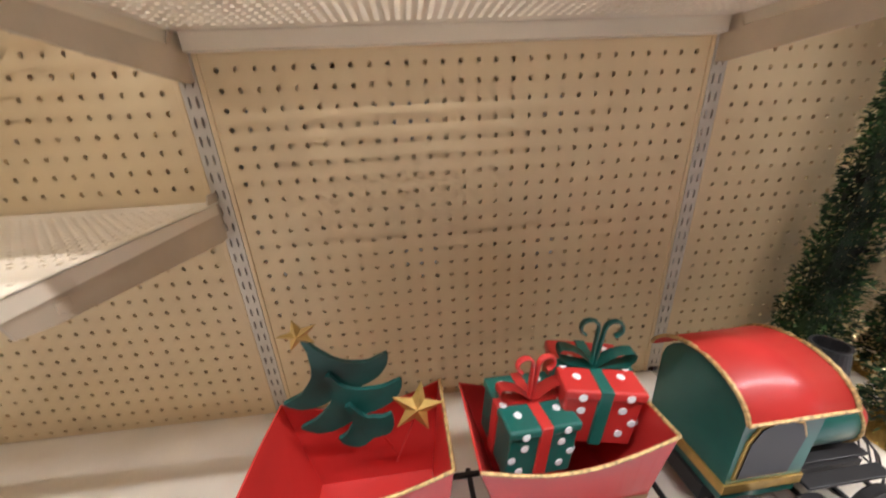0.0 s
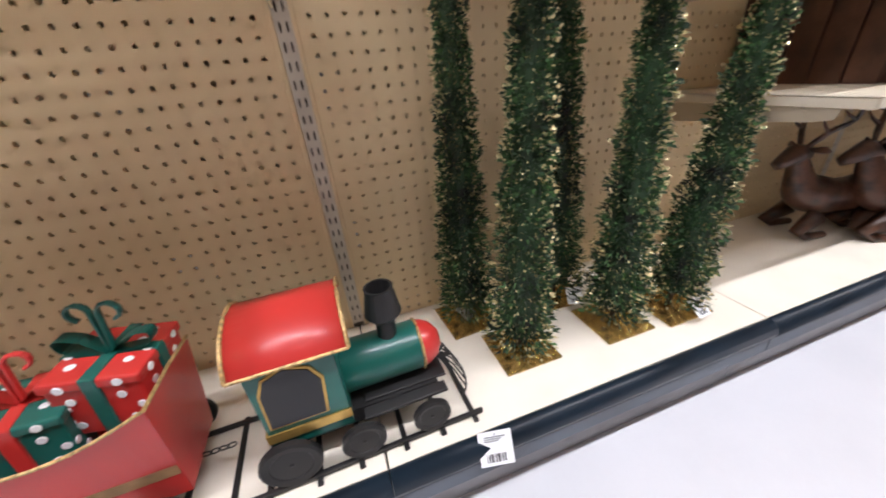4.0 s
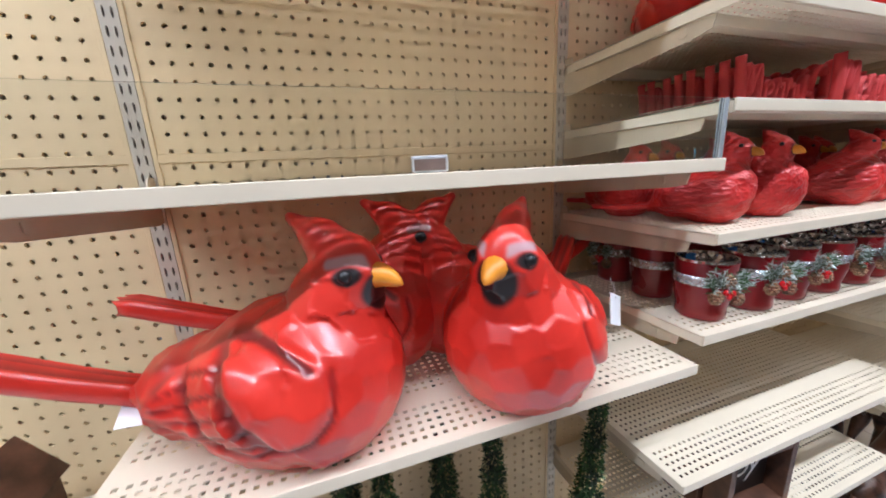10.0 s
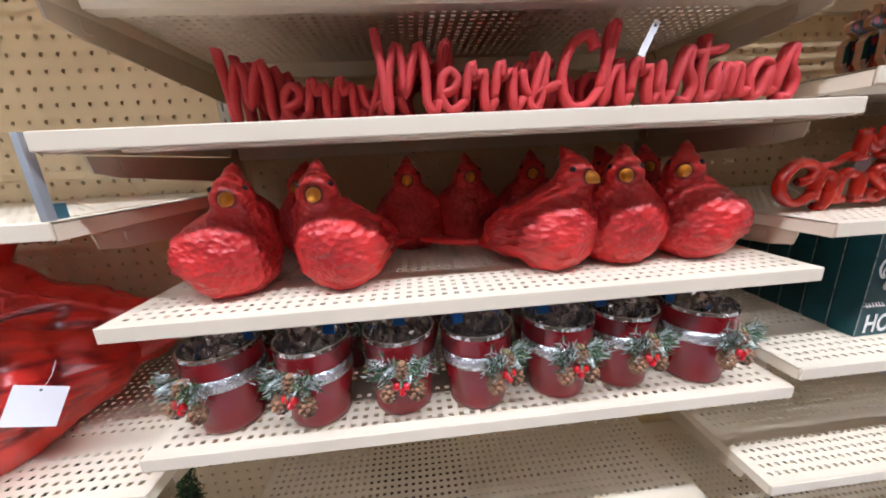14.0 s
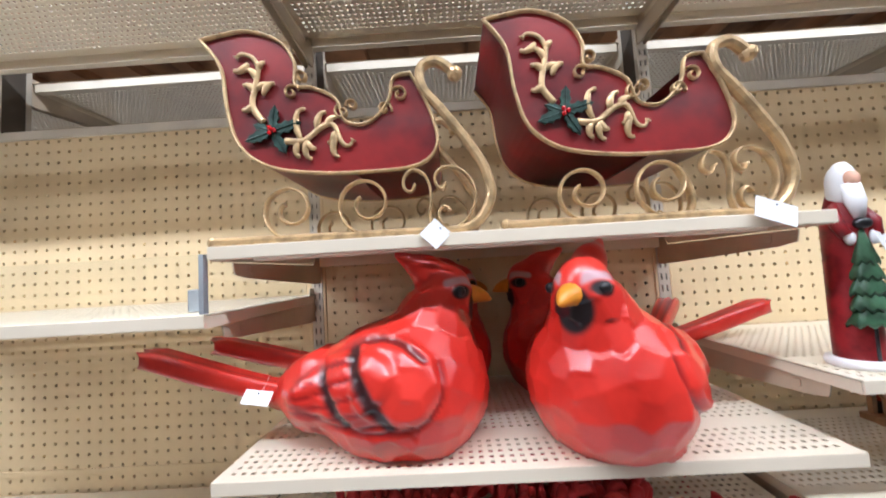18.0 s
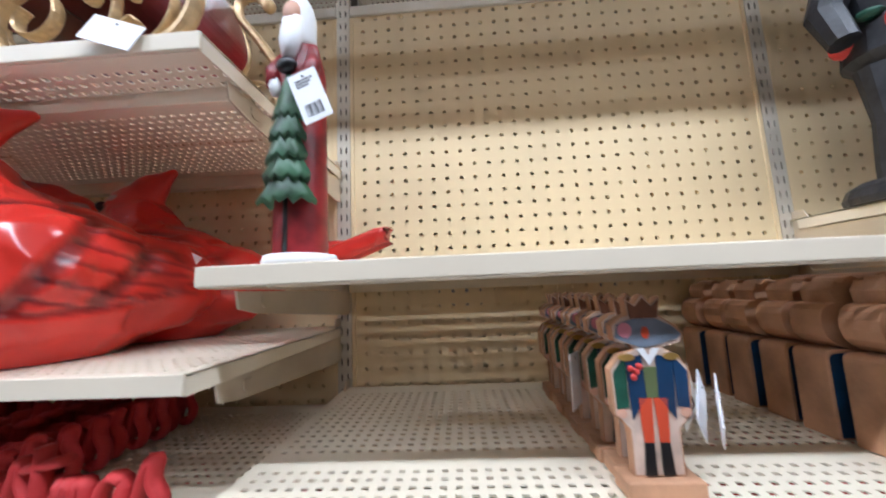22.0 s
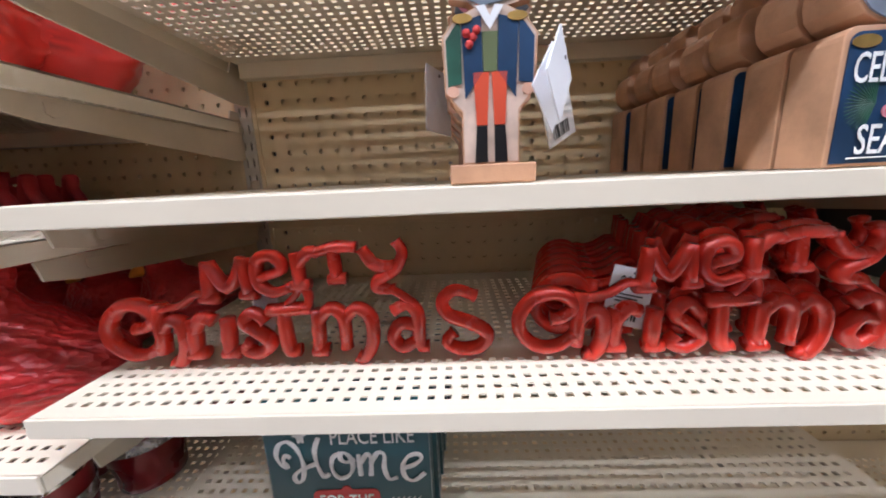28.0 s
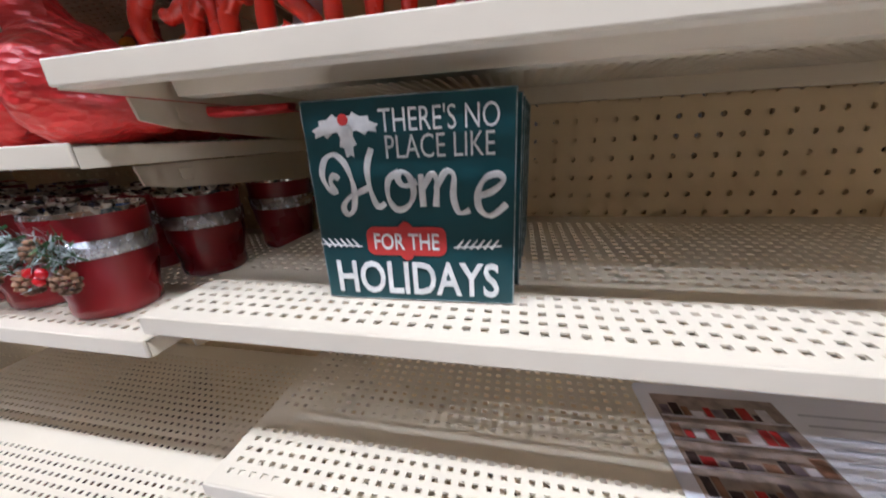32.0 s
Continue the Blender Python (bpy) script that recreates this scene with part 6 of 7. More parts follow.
# teal box signs
HOME = ([(222, 208), (203, 197), (190, 218), (204, 250), (178, 236), (163, 195), (180, 148), (216, 132), (248, 158), (266, 205), (272, 250), (262, 308), (238, 324), (226, 300), (252, 268), (330, 236)],
        [(348, 118), (326, 175), (330, 245), (350, 298), (378, 288)], [(432, 190), (396, 214), (390, 268), (416, 308), (456, 298), (478, 258), (468, 208), (440, 190), (428, 214), (450, 234), (490, 222)],
        [(505, 200), (508, 300)], [(508, 246), (540, 200), (556, 222), (550, 300)], [(552, 246), (585, 195), (612, 206), (608, 270), (625, 320), (660, 312)],
        [(682, 270), (730, 256), (765, 226), (750, 205), (710, 216), (686, 260), (692, 310), (728, 330), (776, 294)])
SIGNW, SIGNH, SIGND = 0.0975, 0.197, 0.042


def box_sign(written):
    s = thing("box_sign", "dark teal wooden box sign with white holiday lettering" if written else "dark teal wooden box sign, back one of a stack", "sign", Matrix.Identity(4), "teal box signs")
    part("body", box(-SIGNW, SIGNW, 0, SIGND, 0, SIGNH, 0.0015), TEAL, s)
    part("worn_edge", tube([(-SIGNW, 0.0005, 0.001), (SIGNW, 0.0005, 0.001), (SIGNW, 0.0005, SIGNH - 0.001), (-SIGNW, 0.0005, SIGNH - 0.001)], 0.0009, n=4, closed=True), mat("worn_pale_edge", (0.30, 0.34, 0.33), 0.6, var=0.4, scale=90), s)
    if written:
        y = -0.0012
        lettering("line", "THERE'S NO", 0.030, CHALK, s, 0.031, y, 0.1665, fit=(0.106, 0.0205), extrude=0.0004, offset=-0.0001)
        lettering("line", "PLACE LIKE", 0.029, CHALK, s, 0.031, y, 0.1435, fit=(0.098, 0.0205), extrude=0.0004, offset=-0.0001)
        bm = bmesh.new()
        for st in HOME:
            L = smooth_line([(-0.1315 + q * 0.000286, y, 0.1885 - r * 0.000298) for q, r in st], 4)
            tube(L, [0.0019 + 0.0013 * abs(math.sin(k * 0.33 + 0.6)) for k in range(len(L))], bm, n=6, flat=0.3)
        part("script_word", bm, CHALK, s, "white brush script word Home")
        slab(rounded(-0.047, 0.034, 0.050, 0.079, 0.008) , -0.0012, -0.0002, BADGE, s, "badge", "coral red badge")
        disc(-0.006, 0.0645, 0.010, 0.020, -0.0011, -0.0003, BADGE, s, "badge_point")
        lettering("line", "FOR THE", 0.020, CHALK, s, -0.006, -0.0018, 0.0560, fit=(0.066, 0.0170), extrude=0.0003, offset=0.0002)
        lettering("line", "HOLIDAYS", 0.0385, CHALK, s, 0.0, y, 0.0075, fit=(0.168, 0.036), extrude=0.0004, offset=0.0006)
        for sx in (-1, 1):
            bm = bmesh.new()
            for k in range(6):
                x = -0.006 + sx * (0.050 + 0.0065 * k)
                tube([(x, y, 0.058), (x + sx * 0.007, y, 0.067)], [0.0016, 0.0006], bm, n=5, flat=0.4)
            tube([(-0.006 + sx * 0.047, y, 0.059), (-0.006 + sx * 0.092, y, 0.061)], 0.0008, bm, n=5, flat=0.5)
            part("laurel", bm, CHALK, s)
        for a in (200, 345, 275):
            bm = bmesh.new()
            pts = []
            for k in range(16):
                u = k / 16 * 2 * math.pi
                r = 1 + (0.22 if k % 2 else -0.18)
                pts.append((0.015 + 0.016 * math.cos(u) * (r if abs(math.sin(u)) > 0.2 else 1.0), 0.0075 * math.sin(u) * r))
            ca, sa = math.cos(math.radians(a)), math.sin(math.radians(a))
            slab([(-0.056 + p * ca - q * sa, 0.179 + p * sa + q * ca) for p, q in pts], -0.0014, -0.0004, CHALK, s, "holly_leaf", "white painted holly leaf")
        disc(-0.056, 0.179, 0.005, 0.005, -0.0022, -0.0015, BADGE, s, "holly_berry")
    return s


bs = box_sign(True)
bs.matrix_basis = pose(3.284, -0.385, Z["D_sgn"] + 0.001, 0, 0, 1)
bp_ = box_sign(False)
bp_.matrix_basis = pose(3.289, -0.338, Z["D_sgn"] + 0.001, 0, 0, 0.5)
for k in range(4):
    copy_thing(bp_, pose(3.292 + 0.003 * k, -0.291 + 0.046 * k, Z["D_sgn"] + 0.001))

# laminated planogram sheet on the low shelf
ph = thing("laminated_sheet", "laminated sheet with a shelf photograph and printed lines", "paper sheet", pose(3.76, -0.318, Z["D_e1"] + 0.0025, 0, 0, 2))
part("laminate", prism(rounded(-0.185, 0.185, -0.142, 0.142, 0.012), 0, 0.0012, axis="z"), mat("white_laminate", (0.80, 0.79, 0.84), 0.12, var=0.03), ph)
photo = part("photo", box(-0.165, 0.0, -0.12, 0.118, 0.0016, 0.0019), mat("photo_beige", (0.36, 0.28, 0.24), 0.2, var=0.3, scale=30), ph, "colour photograph of stocked shelves")
rnd = random.Random(11)
pm = [mat("photo_" + n, c, 0.2, var=0.3, scale=40) for n, c in (("red", (0.40, 0.03, 0.03)), ("dark", (0.05, 0.03, 0.03)), ("pale", (0.62, 0.56, 0.58)), ("mauve", (0.20, 0.15, 0.17)), ("brown", (0.26, 0.13, 0.08)))]
for row in range(6):
    z0 = 0.10 - row * 0.04
    part("photo_shelf", box(-0.163, -0.002, z0 - 0.027, z0 - 0.023, 0.0020, 0.0022), pm[2], photo)
    x = -0.160
    while x < -0.02:
        w_ = rnd.uniform(0.008, 0.022)
        part("photo_item", box(x, x + w_ * 0.85, z0 - 0.0225, z0 - 0.0225 + rnd.uniform(0.008, 0.026), 0.0020, 0.0023), rnd.choice(pm), photo)
        x += w_
for k in range(11):
    part("print_line", box(0.02, 0.165 - 0.02 * (k % 3), 0.095 - k * 0.019, 0.099 - k * 0.019, 0.0016, 0.0018), mat("grey_print", (0.45, 0.45, 0.50), 0.4), ph)

# mouse soldier cut-outs, a row of them one behind the other
SILH = [(-0.024, 0.017), (-0.024, 0.060), (-0.038, 0.075), (-0.039, 0.118), (-0.028, 0.132), (-0.012, 0.138), (-0.018, 0.143), (-0.032, 0.146), (-0.034, 0.162), (-0.024, 0.170), (-0.016, 0.172), (-0.018, 0.190), (-0.009, 0.183), (0.0, 0.193), (0.009, 0.183), (0.018, 0.190), (0.015, 0.171), (0.030, 0.160), (0.038, 0.151), (0.034, 0.144), (0.014, 0.139), (0.028, 0.132), (0.039, 0.118), (0.037, 0.075), (0.024, 0.060), (0.024, 0.017)]


def mouse_soldier():
    m = thing("mouse_soldier", "wooden mouse soldier cut-out with blue coat and orange trousers", "wooden figure", Matrix.Identity(4), "mouse soldiers")
    part("base", box(-0.036, 0.036, -0.016, 0.018, 0, 0.0165, 0.0015), MDF, m, "tan wooden base")
    slab([(p[0], p[1]) for p in SILH], -0.004, 0.008, MDF, m, "cut_out", "tan sawn cut-out")
    slab([(p[0] * 0.96, 0.105 + (p[1] - 0.105) * 0.985) for p in SILH], -0.0041, -0.0030, PALEO, m, "outline", "pale painted outline")
    y0, y1 = -0.0056, -0.0041
    for s in (-1, 1):
        slab([(s * 0.003, 0.018), (s * 0.014, 0.018), (s * 0.012, 0.048), (s * 0.003, 0.048)][::s], y0, y1, BLACK, m, "boot")
        slab([(s * 0.003, 0.0485), (s * 0.012, 0.0485), (s * 0.014, 0.090), (s * 0.001, 0.090)][::s], y0, y1, ORANGE, m, "trouser_leg")
        slab([(s * 0.006, 0.0905), (s * 0.021, 0.070), (s * 0.023, 0.128), (s * 0.007, 0.132)][::s], y0, y1, NAVYP, m, "coat_front")
        slab([(s * 0.0235, 0.082), (s * 0.035, 0.080), (s * 0.036, 0.115), (s * 0.026, 0.128), (s * 0.0235, 0.126)][::s], y0, y1, GREENP if s < 0 else NAVYP, m, "sleeve")
        disc(s * 0.031, 0.076, 0.005, 0.0045, y0, y1, SKIN, m, "glove")
        disc(s * 0.022, 0.130, 0.008, 0.0035, y0 - 0.001, y1 - 0.001, GOLDP, m, "epaulette")
        slab([(0, 0.121), (s * 0.011, 0.138), (s * 0.004, 0.139), (0, 0.131)][::s], y0 - 0.001, y1 - 0.0015, WHITEP, m, "collar")
    slab([(-0.0055, 0.0905), (0.0055, 0.0905), (0.0065, 0.120), (-0.0065, 0.120)], y0, y1, OLIVE, m, "waistcoat")
    slab([(-0.031, 0.150), (-0.028, 0.163), (-0.012, 0.168), (0.010, 0.168), (0.026, 0.160), (0.035, 0.151), (0.030, 0.147), (0.008, 0.141), (-0.006, 0.139), (-0.026, 0.147)], y0, y1, MGREY, m, "head", "blue-grey painted mouse head")
    disc(-0.021, 0.157, 0.007, 0.0075, y0 - 0.001, y0 - 0.0001, PINK, m, "ear")
    disc(-0.001, 0.154, 0.0038, 0.006, y0 - 0.001, y0 - 0.0001, ORANGE, m, "cheek")
    slab([(-0.014, 0.1685), (-0.016, 0.186), (-0.008, 0.180), (0, 0.189), (0.008, 0.180), (0.016, 0.186), (0.013, 0.1685)], y0, y1, BROWNP, m, "crown")
    bm = bmesh.new()
    for a, r in ((0, 0.0), (1, 0.006), (2.6, 0.006), (4.2, 0.006)):
        ball((-0.014 + r * math.cos(a), y0 - 0.001, 0.116 + r * math.sin(a)), 0.0035, bm, 7, 5)
    part("flower_spray", bm, BADGE, m)
    return m


ms = mouse_soldier()
ms.matrix_basis = pose(3.455, -0.412, Z["D_mou"] + 0.001)
for k in range(1, 10):
    copy_thing(ms, pose(3.456 + 0.003 * (k % 2), -0.412 + 0.0365 * k, Z["D_mou"] + 0.001))
for k, (dx, dy, a, w_) in enumerate(((0.046, 0.000, 40, 0.048), (0.050, 0.026, 42, 0.050), (0.056, 0.070, -22, 0.054))):
    price_tag(pose(3.470 + dx, -0.418 + dy, Z["D_mou"] + 0.102 - 0.004 * k, 0, a, 58 - 8 * k), "white card price tag hanging from a mouse soldier", w_, w_ * 1.05, k == 2)
price_tag(pose(3.410, -0.326, Z["D_mou"] + 0.12, 0, 4, 60), "white card price tag hanging from a mouse soldier", 0.05, 0.065, False)


# mouse blocks and nutcracker blocks
MOUSEHEAD = smooth_line([(-0.006, 0, 0.106), (-0.030, 0, 0.112), (-0.047, 0, 0.126), (-0.050, 0, 0.150), (-0.040, 0, 0.166), (-0.018, 0, 0.168), (0.006, 0, 0.166), (0.024, 0, 0.162), (0.044, 0, 0.148), (0.060, 0, 0.136), (0.060, 0, 0.126), (0.046, 0, 0.122), (0.022, 0, 0.112), (0.008, 0, 0.104)], 2)
CROWN = [(-0.028, 0.162), (-0.031, 0.184), (-0.024, 0.196), (-0.016, 0.192), (-0.010, 0.200), (-0.002, 0.202), (0.006, 0.196), (0.012, 0.200), (0.020, 0.192), (0.018, 0.182), (0.015, 0.162)]


def mouse_block(front):
    b = thing("mouse_block", "wooden mouse block lettered Celebrate the Season" if front else "tan wooden mouse block, one of a row", "wooden block", Matrix.Identity(4), "mouse blocks")
    d = 0.044
    slab(rounded(-0.053, 0.053, 0, 0.109, 0.010, top_only=True), 0, d, MDF, b, "body", "tan sawn block", 0.001)
    slab([(p.x, p.z) for p in MOUSEHEAD], 0.0005, d - 0.0005, MDF, b, "head_block", "", 0.001)
    slab(CROWN, 0.001, d - 0.001, BROWNP if front else MDF, b, "crown_block", "", 0.001)
    y0, y1 = -0.0016, -0.0001
    slab(rounded(-0.0485, 0.0485, 0.003, 0.1045, 0.008, top_only=True), y0 + 0.0006, y1, NAVYP, b, "navy_panel", "navy painted panel")
    if front:
        slab([((p.x - 0.002) * 0.92, 0.138 + (p.z - 0.138) * 0.90) for p in MOUSEHEAD], y0, y1, MGREY, b, "face", "blue-grey painted mouse face")
        slab([(-0.012, 0.113), (0.012, 0.113), (0.006, 0.098), (0, 0.091), (-0.006, 0.098)], y0 - 0.0006, y1, MGREY, b, "chin")
        disc(-0.030, 0.144, 0.0145, 0.0145, y0 - 0.001, y0, PINK, b, "ear", "round pink ear")
        disc(0.0, 0.134, 0.0068, 0.0108, y0 - 0.001, y0, ORANGE, b, "cheek", "orange cheek")
        disc(0.057, 0.131, 0.005, 0.005, y0 - 0.001, y0, PINK, b, "nose")
        part("eyelid", tube(smooth_line([(0.007, y0, 0.147), (0.013, y0, 0.144), (0.019, y0, 0.147)], 3), 0.0009, n=5), BLACK, b)
        part("mouth", tube(smooth_line([(0.026, y0, 0.124), (0.034, y0, 0.121), (0.040, y0, 0.124)], 3), 0.0008, n=5), WHITEP, b)
        for k in range(4):
            part("crown_point", tube([(-0.022 + 0.012 * k, y0, 0.164), (-0.025 + 0.014 * k, y0, 0.188)], [0.0035, 0.001], n=5, flat=0.4), MAHO, b)
        for s in (-1, 1):
            bm = bmesh.new()
            for k in range(5):
                ball((s * (0.020 - 0.0042 * k), y0 - 0.0006, 0.107 - 0.0048 * k), 0.0042, bm, 8, 5, s=(1, 0.4, 0.8))
            part("ruff", bm, WHITEP, b, "white painted ruff")
            disc(s * 0.037, 0.097, 0.011, 0.005, y0 - 0.0004, y0 + 0.0004, GOLDP, b, "epaulette")
        y = y0 - 0.0006
        lettering("line", "CELEBRATE", 0.0205, CHALK, b, 0, y, 0.066, fit=(0.086, 0.023), extrude=0.0003, offset=0.0001)
        lettering("line", "the", 0.024, CHALK, b, 0.019, y, 0.047, extrude=0.0003, shear=0.3, offset=0.0002)
        lettering("line", "SEASON", 0.0250, CHALK, b, 0.006, y, 0.0100, fit=(0.074, 0.024), extrude=0.0003, offset=0.0001)
        part("underline", tube([(-0.036, y, 0.007), (0.040, y, 0.0075)], 0.0007, n=5), CHALK, b)
        part("underline", tube([(0.004, y, 0.040), (0.042, y, 0.044)], 0.0007, n=5), CHALK, b)
        bm = bmesh.new()
        for k in range(22):
            a = 1.6 + 3.0 * (k / 22)
            tube([(-0.022, y + 0.0002, 0.050), (-0.022 + 0.024 * math.cos(a), y, 0.050 + 0.024 * math.sin(a))], [0.0012, 0.0003], bm, n=4, flat=0.4)
        part("pine_sprig", bm, GREENP, b)
        for dx, dz in ((-0.004, 0.054), (-0.010, 0.044), (-0.001, 0.044)):
            disc(dx, dz, 0.0055, 0.0055, y - 0.0006, y + 0.0004, PINK, b, "rose")
            disc(dx, dz, 0.0030, 0.0030, y - 0.0012, y - 0.0007, BADGE, b, "rose_heart")
    return b


MAHO = mat("dark_crown_paint", (0.07, 0.025, 0.015), 0.5)
mb = mouse_block(True)
mb.matrix_basis = pose(3.788, -0.415, Z["D_mou"] + 0.001)
mp = mouse_block(False)
mp.matrix_basis = pose(3.786, -0.369, Z["D_mou"] + 0.001)
for k in range(1, 6):
    copy_thing(mp, pose(3.786 - 0.004 * (k % 2), -0.369 + 0.059 * k, Z["D_mou"] + 0.001))


def nutcracker_block(front):
    b = thing("nutcracker_block", "wooden nutcracker block lettered Joy to the World" if front else "tan wooden nutcracker block, one of a row", "wooden block", Matrix.Identity(4), "nutcracker blocks")
    d = 0.044
    out = [(-0.057, 0), (0.057, 0), (0.057, 0.100), (0.064, 0.112), (0.064, 0.140), (0.052, 0.156), (0.042, 0.160)] + [(0.042 * math.cos(q), 0.190 + 0.016 * math.sin(q)) for q in np.linspace(0.1, 3.04, 9)] + [(-0.042, 0.160), (-0.052, 0.156), (-0.064, 0.140), (-0.064, 0.112), (-0.057, 0.100)]
    slab(out, 0, d, MDF, b, "body", "tan sawn block", 0.001)
    if front:
        y0, y1 = -0.0016, -0.0001
        slab([(-0.054, 0.002), (0.054, 0.002), (0.054, 0.094), (-0.054, 0.094)], y0 + 0.0005, y1, BADGE, b, "red_panel", "red painted panel")
        slab([(-0.054, 0.0945), (0.054, 0.0945), (0.054, 0.1015), (-0.054, 0.1015)], y0, y1, BROWNP, b, "fur_band")
        slab([(-0.031, 0.102), (0.031, 0.102), (0.033, 0.148), (-0.033, 0.148)], y0, y1, SKIN, b, "face", "peach painted face")
        slab([(-0.037, 0.166), (0.037, 0.166), (0.037, 0.192), (0.024, 0.200), (-0.024, 0.200), (-0.037, 0.192)], y0, y1, BLACK, b, "hat", "black painted hat")
        pts = [(-0.037, 0.1485)] + [(0.037, 0.1485), (0.037, 0.180)]
        for k in range(4):
            x = 0.0285 - 0.019 * k
            pts += [(x + 0.0095 if k else 0.0365, 0.163)][:1] if k else []
            pts += [(x, 0.184), (x - 0.0095, 0.164)]
        pts += [(-0.037, 0.178)]
        slab(pts, y0 - 0.0008, y0 - 0.0001, BADGE, b, "crown", "red pointed crown")
        for k in range(4):
            disc(0.0285 - 0.019 * k, 0.1845, 0.0026, 0.0026, y0 - 0.0016, y0 - 0.0006, WHITEP, b, "pearl")
        for s in (-1, 1):
            for k, (cx, cz) in enumerate(((0.046, 0.150), (0.050, 0.133), (0.049, 0.116), (0.040, 0.143), (0.041, 0.124))):
                disc(s * cx, cz, 0.0105, 0.0095, y0 - 0.0002 * k, y1, WHITEP, b, "hair_curl", "white painted curl")
                part("curl_line", tube([(s * (cx + 0.006 * (1 - q / 7) * math.cos(q)), y0 - 0.0012, cz + 0.006 * (1 - q / 7) * math.sin(q)) for q in np.linspace(0, 6.5, 12)], 0.0005, n=4), MGREY, b)
            disc(s * 0.015, 0.137, 0.0055, 0.0042, y0 - 0.0008, y0 - 0.0001, WHITEP, b, "eye")
            disc(s * 0.0155, 0.137, 0.0025, 0.0032, y0 - 0.0014, y0 - 0.0009, NAVYP, b, "iris")
            part("brow", tube([(s * 0.008, y0 - 0.0005, 0.145), (s * 0.022, y0 - 0.0005, 0.1455)], 0.0009, n=4), BROWNP, b)
            disc(s * 0.023, 0.121, 0.006, 0.008, y0 - 0.0006, y0 - 0.0001, ORANGE, b, "cheek")
            part("moustache", tube(smooth_line([(0, y0, 0.1185), (s * 0.008, y0, 0.120), (s * 0.015, y0, 0.116), (s * 0.020, y0, 0.119)], 3), [0.003] * 4 + [0.0028] * 3 + [0.002] * 2 + [0.0008], n=6, flat=0.5), BLACK, b)
        slab([(-0.004, 0.121), (0.004, 0.121), (0.003, 0.146), (-0.003, 0.146)], y0 - 0.002, y0 - 0.0001, ORANGE, b, "nose")
        for k in range(5):
            slab([(-0.012 + 0.0052 * k, 0.101), (-0.0078 + 0.0052 * k, 0.101), (-0.0078 + 0.0052 * k, 0.1125), (-0.012 + 0.0052 * k, 0.1125)], y0 - 0.0012, y0 - 0.0002, WHITEP, b, "tooth")
        y = y0 - 0.0003
        lettering("line", "JOY", 0.042, CANDY, b, -0.010, y, 0.055, fit=(0.072, 0.035), extrude=0.0003, shear=0.15, offset=0.0020)
        lettering("line", "WORLD", 0.0335, CANDY, b, 0.002, y, 0.009, fit=(0.094, 0.031), extrude=0.0003, offset=0.0020, turn=-3)
        part("pine_swag", tube(smooth_line([(-0.042, y - 0.0006, 0.040), (-0.01, y - 0.0006, 0.045), (0.02, y - 0.0006, 0.047), (0.044, y - 0.0006, 0.058)], 3), 0.0075, n=6, flat=0.12), GREENP, b, "dark green pine swag")
        part("pine_tip", tube([(0.02, y - 0.0006, 0.066), (0.048, y - 0.0006, 0.076)], [0.005, 0.001], n=6, flat=0.2), GREENP, b)
    return b


nb = nutcracker_block(True)
nb.matrix_basis = pose(3.932, -0.418, Z["D_mou"] + 0.001, 0, 0, -3)
np_ = nutcracker_block(False)
np_.matrix_basis = pose(3.930, -0.371, Z["D_mou"] + 0.001)
for k in range(1, 6):
    copy_thing(np_, pose(3.930 - 0.003 * (k % 2), -0.371 + 0.047 * k, Z["D_mou"] + 0.001))

# carved santa with a tree, one mesh
bm = bmesh.new()
lathe([(0, 0), (0.050, 0), (0.053, 0.006), (0.050, 0.014), (0.0, 0.016)], 24, bm)
mark(bm, 0, 1)
n = len(bm.faces)
lathe([(0.038, 0.014), (0.039, 0.06), (0.037, 0.18), (0.036, 0.25), (0.032, 0.285), (0.026, 0.30)], 20, bm)
mark(bm, n, 0)
n = len(bm.faces)
tube(smooth_line([(0, -0.006, 0.285), (0, -0.010, 0.315), (0, -0.006, 0.34), (0, 0.002, 0.352)], 3), [0.026, 0.030, 0.031, 0.031, 0.031, 0.029, 0.026, 0.022, 0.014, 0.004], bm, n=16)
mark(bm, n, 1)
n = len(bm.faces)
ball((0, -0.036, 0.324), 0.018, bm, 12, 8, s=(1, 0.7, 0.85))
mark(bm, n, 3)
n = len(bm.faces)
tube([(0, -0.032, 0.315), (0, -0.038, 0.285), (0, -0.036, 0.255)], [0.022, 0.024, 0.010], bm, n=12, flat=0.6)
for s in (-1, 1):
    ball((s * 0.022, -0.036, 0.222), 0.010, bm, 8, 6, s=(1, 0.8, 1.3))
mark(bm, n, 1)
n = len(bm.faces)
for s in (-1, 1):
    tube([(s * 0.026, -0.010, 0.280), (s * 0.034, -0.024, 0.25), (s * 0.026, -0.034, 0.226)], [0.010, 0.012, 0.011], bm, n=8)
mark(bm, n, 0)
n = len(bm.faces)
